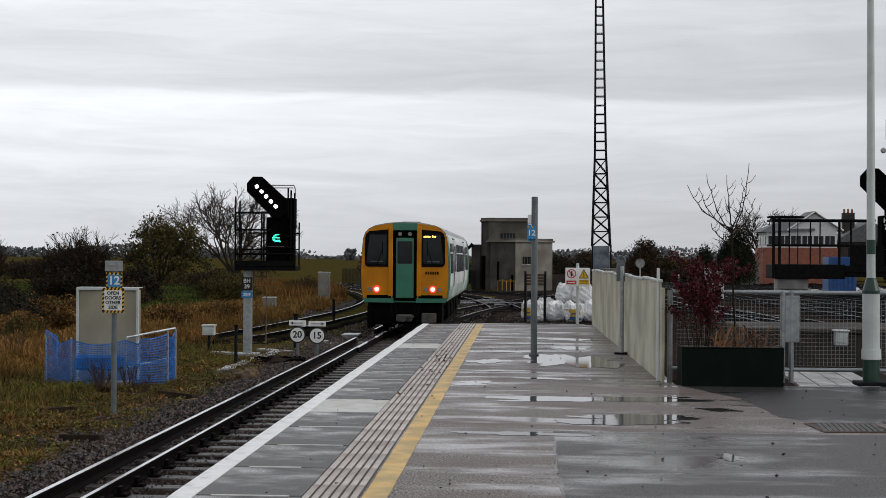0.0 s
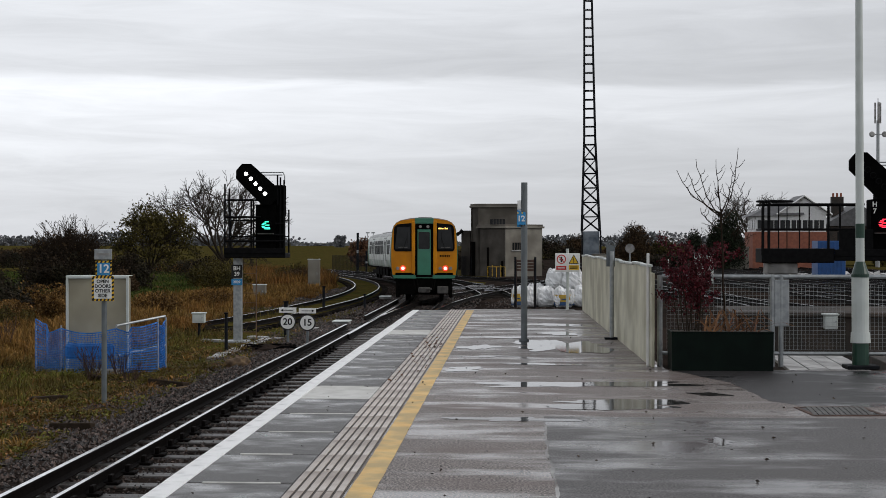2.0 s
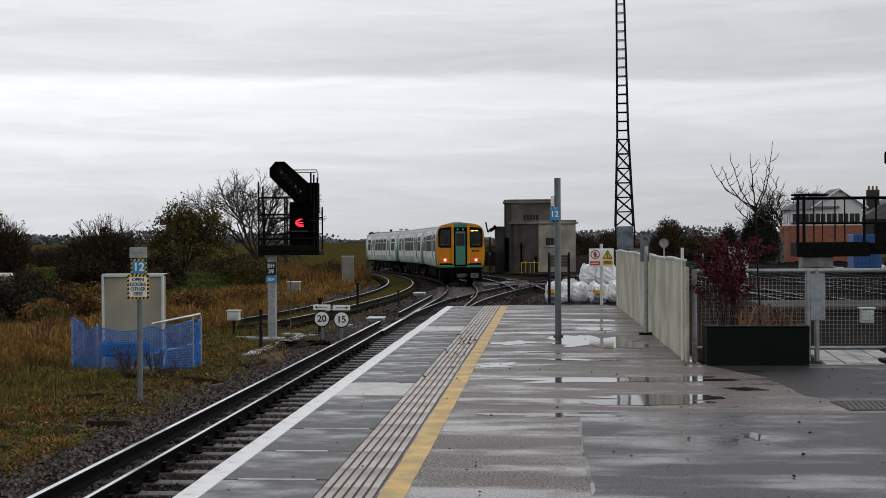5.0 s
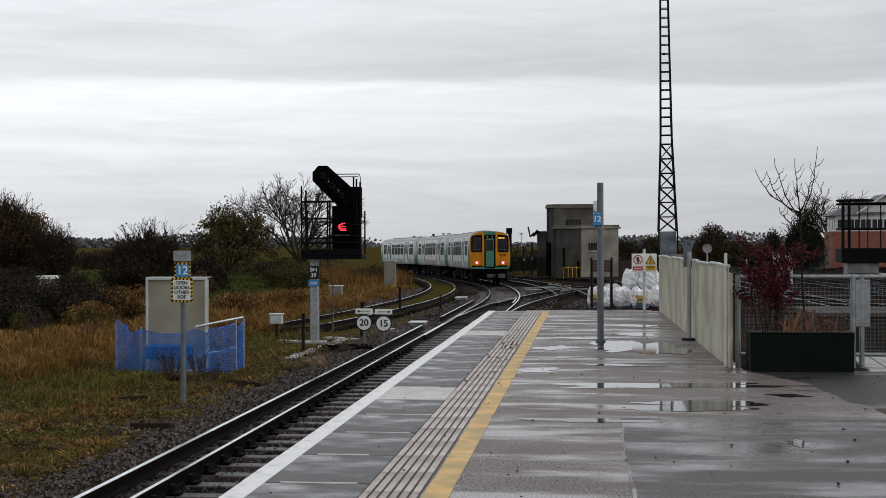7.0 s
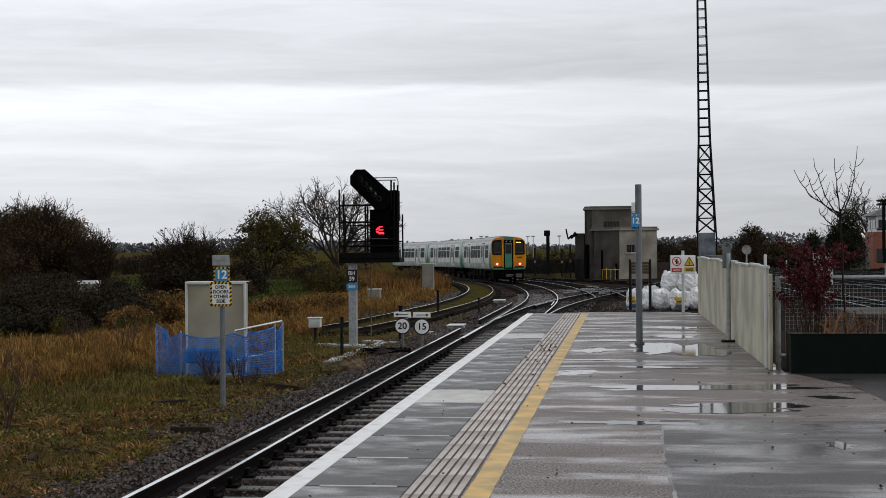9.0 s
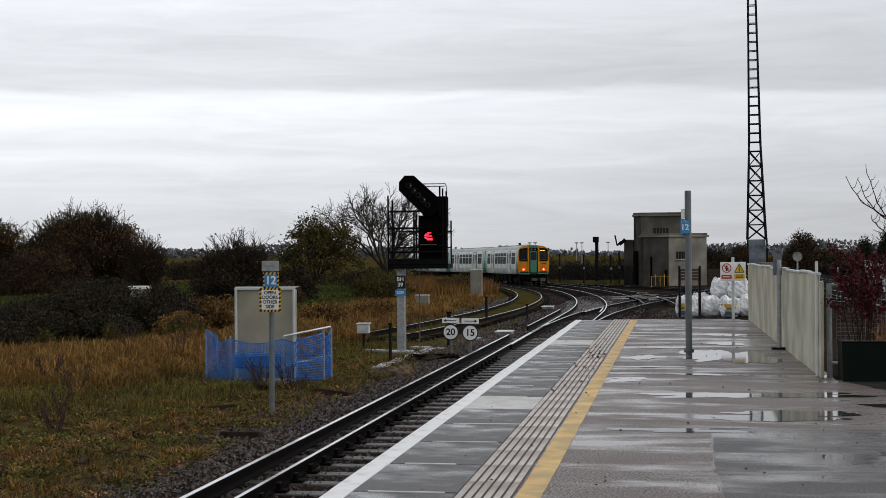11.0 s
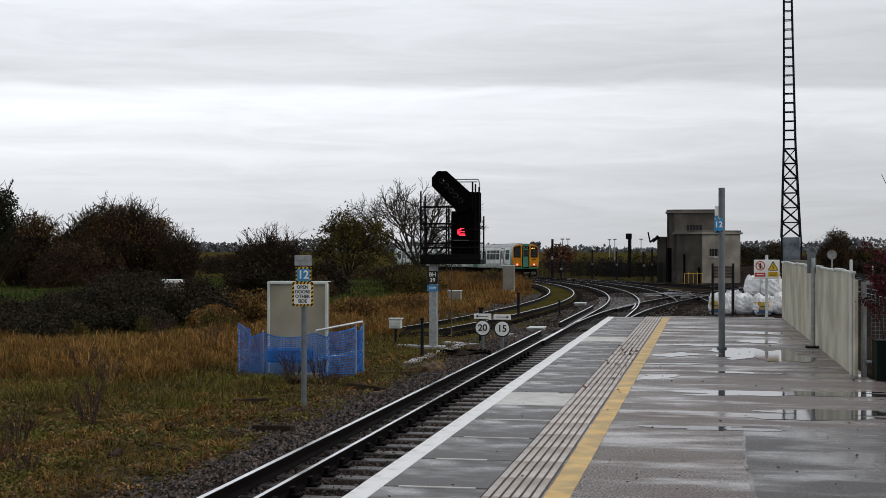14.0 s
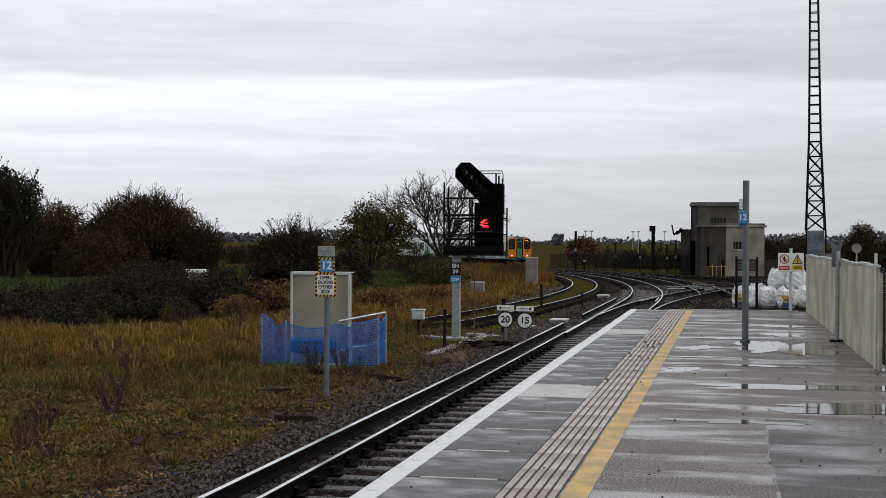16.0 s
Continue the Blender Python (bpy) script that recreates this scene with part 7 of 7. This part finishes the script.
# scrub behind the far line
bush(-21.5, 215, 6, 5, 4.6, 2600, 0.22, M_ORANGELEAF, 140, "rust-orange autumn shrub beyond the curve", 60, 0.5)
for i in range(9):
    x = -15.5 + i * 2.2
    bush(x, 188 + rb.uniform(-6, 8), 5, 5, 2.7 + rb.uniform(-0.3, 0.8), 3600, 0.16, M_BRAMBLE if i % 3 else M_OLIVE, 150 + i, "dark scrub behind the palisade", 16, 0.4)
for i in range(8):
    bush(-95 - i * 17 + rb.uniform(-3, 3), 290 + rb.uniform(-15, 40), 17, 7, 2.6 + rb.uniform(-0.5, 0.8), 4500, 0.3, M_BRAMBLE if i % 2 else M_BROWNLEAF, 170 + i, "field hedge of dark scrub", 18, 0.4)

# far woods on the skyline
r = np.random.RandomState(5)
cs = []
for k in range(900):
    u = r.uniform(-900, 900)
    hh = 7 + 3.5 * math.sin(u * 0.013) + 2.0 * math.sin(u * 0.05 + 1) + r.uniform(-2, 2)
    for _ in range(34):
        cs.append((u + r.normal() * 7, 1350 + r.normal() * 12, GROUND - 6 + (hh + 5) * r.uniform(0, 1.0)))
for k in range(60):
    for _ in range(10):
        cs.append(((-118.5 if k % 2 else -115) + r.normal() * 0.45, 1000 + r.normal() * 1, GROUND - 4 + 10.0 * r.uniform(0, 1) ** 0.8))
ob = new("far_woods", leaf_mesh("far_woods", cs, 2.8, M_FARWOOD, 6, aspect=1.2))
tagged(ob, "low woods along the skyline with haze painted into their grey", "woods", kind="stuff")


# grass
def blades(name, n, place, h0, h1, w, mtl, seed, label, lean=0.35):
    r = random.Random(seed)
    v, f = [], []
    while n:
        x, y, k = place(r)
        if k <= 0:
            continue
        n -= 1
        z = ground_z(x, y) - 0.02
        h = r.uniform(h0, h1) * k
        a = r.uniform(0, 6.283)
        dx, dy = math.cos(a) * w / 2, math.sin(a) * w / 2
        lx, ly = r.gauss(0, lean) * h, r.gauss(0, lean) * h
        o = len(v)
        v += [(x - dx, y - dy, z), (x + dx, y + dy, z), (x + lx * 0.4 + dx * 0.7, y + ly * 0.4 + dy * 0.7, z + h * 0.55), (x + lx * 0.4 - dx * 0.7, y + ly * 0.4 - dy * 0.7, z + h * 0.55), (x + lx, y + ly, z + h)]
        f += [(o, o + 1, o + 2, o + 3), (o + 3, o + 2, o + 4)]
    ob = new(name, mesh_from(name, v, f, mtl))
    return tagged(ob, label, "grass", kind="stuff")


def clump(x, y, s):
    return noise.noise(Vector((x * s, y * s, 7.0)))


def near_place(r):
    y = 14 + 24 * r.random() ** 1.3
    lim = -6.15 - 0.35 * noise.noise(Vector((y * 0.4, 1, 0)))
    x = lim - (0.52 * y + 1 - 6) * r.random() ** 1.2
    c = clump(x, y, 0.8)
    return x, y, (0.9 + c) if c > -0.35 + 0.5 * max(0, (x + 7.4)) else 0


def dry_place(r):
    y = 27 + 72 * r.random() ** 1.25
    edge = -9.6 if y < 45 else -9.9
    x = edge - max(0.5, (0.53 * y + 2 + edge)) * r.random()
    if y > 66:
        x0, _, _ = siding_line(y)
        x = min(x, x0 - 1.9 - 3 * r.random())
    if y > 40 and x < -15.5 - 0.02 * (y - 40):
        return x, y, 0
    if x > -11.0 and y < 33:
        return x, y, 0
    c = clump(x, y, 0.35) + 0.5 * clump(x, y, 1.3)
    return x, y, (0.62 + 1.15 * c) if c > -0.2 + 0.2 * max(0, 33 - y) / 6 else 0


def bank_place(r):
    s = 95 + 85 * r.random()
    x, y, _ = siding_line(s, -2.0 - 9 * r.random() ** 1.2)
    return x, y, 0.9 + 0.4 * clump(x, y, 0.3)


def field_place(r):
    y = 55 + 110 * r.random() ** 0.9
    x = -17 - 0.05 * (y - 55) - (0.56 * y - 14) * r.random()
    return x, y, 0.8 + clump(x, y, 0.2)


def tussocks(name, n, place, h0, h1, mtl, seed, label):
    """Humped clumps whose blades arch outwards from the middle."""
    r = random.Random(seed)
    v, f = [], []
    while n:
        cx, cy, k = place(r)
        if k <= 0:
            continue
        n -= 1
        h, rad = r.uniform(h0, h1), r.uniform(0.10, 0.30)
        for _ in range(r.randint(18, 34)):
            a, u = r.uniform(0, 6.283), r.random() ** 0.7
            x, y = cx + math.cos(a) * rad * u * 0.5, cy + math.sin(a) * rad * u * 0.5
            z = ground_z(x, y) - 0.02
            hh, out = h * (1.05 - 0.6 * u) * r.uniform(0.7, 1.1), rad * (0.4 + 1.3 * u)
            b = a + r.gauss(0, 0.4)
            dx, dy = math.cos(b) * out, math.sin(b) * out
            c = r.uniform(0, 6.283)
            wx_, wy_ = 0.007 * math.cos(c) * (1 + y / 40), 0.007 * math.sin(c) * (1 + y / 40)
            o = len(v)
            v += [(x - wx_, y - wy_, z), (x + wx_, y + wy_, z), (x + dx * 0.45 + wx_, y + dy * 0.45 + wy_, z + hh * 0.75), (x + dx * 0.45 - wx_, y + dy * 0.45 - wy_, z + hh * 0.75), (x + dx, y + dy, z + hh * r.uniform(0.7, 1.0))]
            f += [(o, o + 1, o + 2, o + 3), (o + 3, o + 2, o + 4)]
    return tagged(new(name, mesh_from(name, v, f, mtl)), label, "grass", kind="stuff")


tussocks("straw_tussocks", 2600, dry_place, 0.25, 0.62, M_STRAWCLUMP, 71, "bleached straw tussocks among the dry grass")
tussocks("green_tussocks", 1500, near_place, 0.06, 0.20, M_GREENGRASS, 72, "small green and yellow tussocks by the line")
tussocks("short_straw_tussocks", 260, near_place, 0.08, 0.26, M_STRAWCLUMP, 73, "small bleached tussocks by the line")
blades("grass_short", 60000, near_place, 0.02, 0.075, 0.010, M_GREENGRASS, 1, "short green and straw-coloured grass by the line", 0.5)
blades("grass_straw", 16000, near_place, 0.04, 0.17, 0.009, M_DRYGRASS, 2, "straw-coloured stems in the short grass", 0.5)
blades("grass_dry", 46000, dry_place, 0.12, 0.58, 0.017, M_DRYGRASS, 3, "tall dry orange-brown grass", 0.28)
blades("grass_bank", 26000, bank_place, 0.4, 1.25, 0.05, M_DRYGRASS, 4, "dry grass on the bank inside the curve", 0.25)
def mixed_place(r):
    y = 24 + 36 * r.random()
    x = -8.2 - (0.5 * y - 6) * r.random()
    return x, y, 0.8 + 0.9 * clump(x, y, 0.5)


blades("grass_mixed", 30000, mixed_place, 0.10, 0.34, 0.022, M_GREENGRASS, 6, "green tussocks among the dry grass", 0.45)
blades("grass_field", 46000, field_place, 0.10, 0.30, 0.09, M_MEADOW, 5, "rough green grass of the field", 0.4)

# broad-leaved weeds and fallen leaves low in the short grass
M_DOCK = mat("dead_dock_stems", (0.060, 0.028, 0.018), (0.04, 0.020, 0.014), 8, 0.8)
M_WEEDLEAF = mat("weed_leaves", (0.135, 0.130, 0.024), (0.085, 0.070, 0.018), 1.6, 0.7, island=0.5, spec=0.2)
M_DEADLEAF = mat("dead_leaves_in_grass", (0.30, 0.165, 0.065), (0.09, 0.046, 0.024), 1.4, 0.7, island=0.6, spec=0.2)


def low_leaves(name, n, seed, size, mtl, label, cut, shift, height):
    """Leaves lying in patches over the short grass."""
    r = random.Random(seed)
    cs = []
    while len(cs) < n:
        y = 14 + 32 * r.random() ** 1.2
        x = -6.3 - (0.52 * y - 4.5) * r.random() ** 1.15
        if clump(x + shift, y - shift, 0.9) + 0.5 * clump(x, y + shift, 2.7) < cut:
            continue
        cs.append((x, y, ground_z(x, y) + 0.01 + height * r.random()))
    tagged(new(name, leaf_mesh(name, cs, size, mtl, seed, flat=0.5)), label, "weeds", kind="stuff")


low_leaves("weed_patch", 15000, 51, 0.034, M_WEEDLEAF, "low green broad-leaved weeds in the grass", 0.12, 31.0, 0.10)
low_leaves("dead_leaf_patch", 12000, 52, 0.030, M_DEADLEAF, "brown dead leaves caught in the grass", 0.02, 77.0, 0.07)
r = random.Random(61)
limbs = []
for i in range(150):
    y = 15 + 15 * r.random()
    x = -6.5 - 1.1 * abs(r.gauss(0, 1)) - 0.03 * (y - 15)
    a = r.uniform(0, 6.283)
    w = r.uniform(0.06, 0.26)
    p = Vector((x, y, ground_z(x, y) + 0.03))
    q = p + Vector((w * math.cos(a), w * math.sin(a), r.uniform(0.0, 0.07)))
    limbs.append((p, q, 0.012, 0.006))
tagged(new("broken_sticks", limbs_mesh("broken_sticks", limbs, M_DOCK)), "dark broken sticks along the ballast edge", "sticks", kind="stuff")

# dead docks and thistles standing in the grass
for i, (x, y, h, n) in enumerate(((-9.35, 21.2, 0.62, 9), (-9.5, 19.2, 0.5, 8), (-8.35, 28.9, 0.75, 10), (-7.3, 27.9, 0.45, 7), (-8.9, 17.4, 0.45, 5), (-11.5, 27, 0.7, 6), (-13.4, 30, 0.8, 8), (-10.6, 24.3, 0.5, 6),
                                  (-8.1, 16.6, 0.35, 5), (-12.6, 36, 0.9, 8), (-15.5, 40, 0.9, 8), (-7.9, 29.4, 0.6, 8))):
    dk = thing("dead_dock", pose(x, y, ground_z(x, y)), "dead reddish-brown dock stems in the grass", "weed", "dead docks")
    r = random.Random(200 + i)
    limbs = []
    for k in range(n * 2):
        a = r.uniform(0, 6.283)
        grow(r, (0.06 * math.cos(a), 0.06 * math.sin(a), 0), (0.35 * math.cos(a), 0.35 * math.sin(a), 1), h * r.uniform(0.45, 0.75), 0.007, 1, limbs, 0.25, 0, 0.5, 2, 0.0045)
    ob = tagged(new("stalk_tangle", limbs_mesh("stalk_tangle", limbs, M_DOCK)), kind="stuff")
    ob.parent = dk
    cs = [tuple(p.lerp(q, r.random())) for p, q, ra, rb in limbs if rb < 0.009 for _ in range(4)]
    ob = new("seed_head", leaf_mesh("seed_head", cs, 0.016, M_DOCK, i))
    ob.parent = dk
    tagged(ob, kind="stuff")

# ballast stones over the nearest length of line
r = np.random.RandomState(11)
N = 44000
sy = 11 + 85 * r.random_sample(N) ** 1.7
sx = np.where(r.random_sample(N) < 0.6, r.uniform(-7.0, -4.7, N), r.uniform(-4.7, -2.45, N))
sx = sx + 0.25 * r.normal(size=N) * (sx < -6)
far = sy > 50
sx = np.where(far, r.uniform(-11.0, 2.0, N), sx)
sz = np.where((sx < TX + 2.3) & (sx > TX - 2.3), GROUND + 0.072, GROUND + 0.02) - 0.0062 * np.clip(sy - 60, 0, 130)
size = r.uniform(0.012, 0.032, N) * (1 + np.maximum(0, sy - 40) / 50)
dirs = np.array([(1, 0, 0), (-1, 0, 0), (0, 1, 0), (0, -1, 0), (0, 0, 1), (0, 0, -1)], float)
off = dirs[None] * size[:, None, None] * r.uniform(0.6, 1.4, (N, 6, 1)) + r.normal(size=(N, 6, 3)) * size[:, None, None] * 0.25
v = (np.stack([sx, sy, sz], 1)[:, None] + off).reshape(-1, 3)
tri = [(0, 2, 4), (2, 1, 4), (1, 3, 4), (3, 0, 4), (2, 0, 5), (1, 2, 5), (3, 1, 5), (0, 3, 5)]
f = [tuple(6 * i + k for k in t) for i in range(N) for t in tri]
tagged(new("ballast_stones", mesh_from("ballast_stones", v.tolist(), f, M_STONE)), "loose grey-brown ballast stones", "ballast", kind="stuff")

# autumn litter in the far tactile ribs, partly painting the tail lamps' reflection
r = np.random.RandomState(23)
n = 110
cy = np.where(r.random_sample(n) < 0.5, r.normal(22.5, 1.3, n), r.uniform(16, 33, n))
cs = np.stack([r.uniform(-1.44, -1.03, n), cy, np.full(n, 0.021)], 1)
ob = new("leaf_litter", leaf_mesh("leaf_litter", cs, 0.022, M_ORANGELEAF, 4, flat=0.9))
tagged(ob, "rusty leaf litter and painted tail-lamp reflection on the tactile paving", "leaves", kind="stuff")

# leaves and grit blown over the platform
M_WETLEAF = mat("wet_fallen_leaves", (0.045, 0.03, 0.018), (0.025, 0.018, 0.012), 20, 0.4, island=0.5)
r = np.random.RandomState(17)
cs = np.stack([r.uniform(-0.8, 3.8, 170), 9 + 20 * r.random_sample(170) ** 1.4, np.full(170, 0.012)], 1)
cs = np.concatenate([cs, np.stack([r.uniform(-2.1, -0.9, 60), r.uniform(9, 32, 60), np.full(60, 0.014)], 1)])
ob = new("fallen_leaves", leaf_mesh("fallen_leaves", cs, 0.018, M_WETLEAF, 2, flat=0.9))
tagged(ob, "small dark wet leaves scattered on the platform", "leaves", kind="stuff")


# ---- what moves ----
def motions():
    times = [i * 0.5 for i in range(33)]
    for k, car in enumerate((tail_car, middle_car, lead_car)):
        walk(car, [(t, car_pose(gone(t) + k * 20.1)) for t in times])
    # the signal falls to danger behind the train: its vanes turn over
    for vane, base in [(vane_left, vane_left.matrix_basis.copy())] + [(f, f.matrix_basis.copy()) for f in feathers]:
        walk(vane, [(0, base), (2.8, base), (2.833, base @ pose(0, 0, 0, 0, 0, 60)), (2.867, base @ pose(0, 0, 0, 0, 0, 120)),
                    (2.9, base @ pose(0, 0, 0, 0, 0, 180)), (16, base @ pose(0, 0, 0, 0, 0, 180))])


motions()
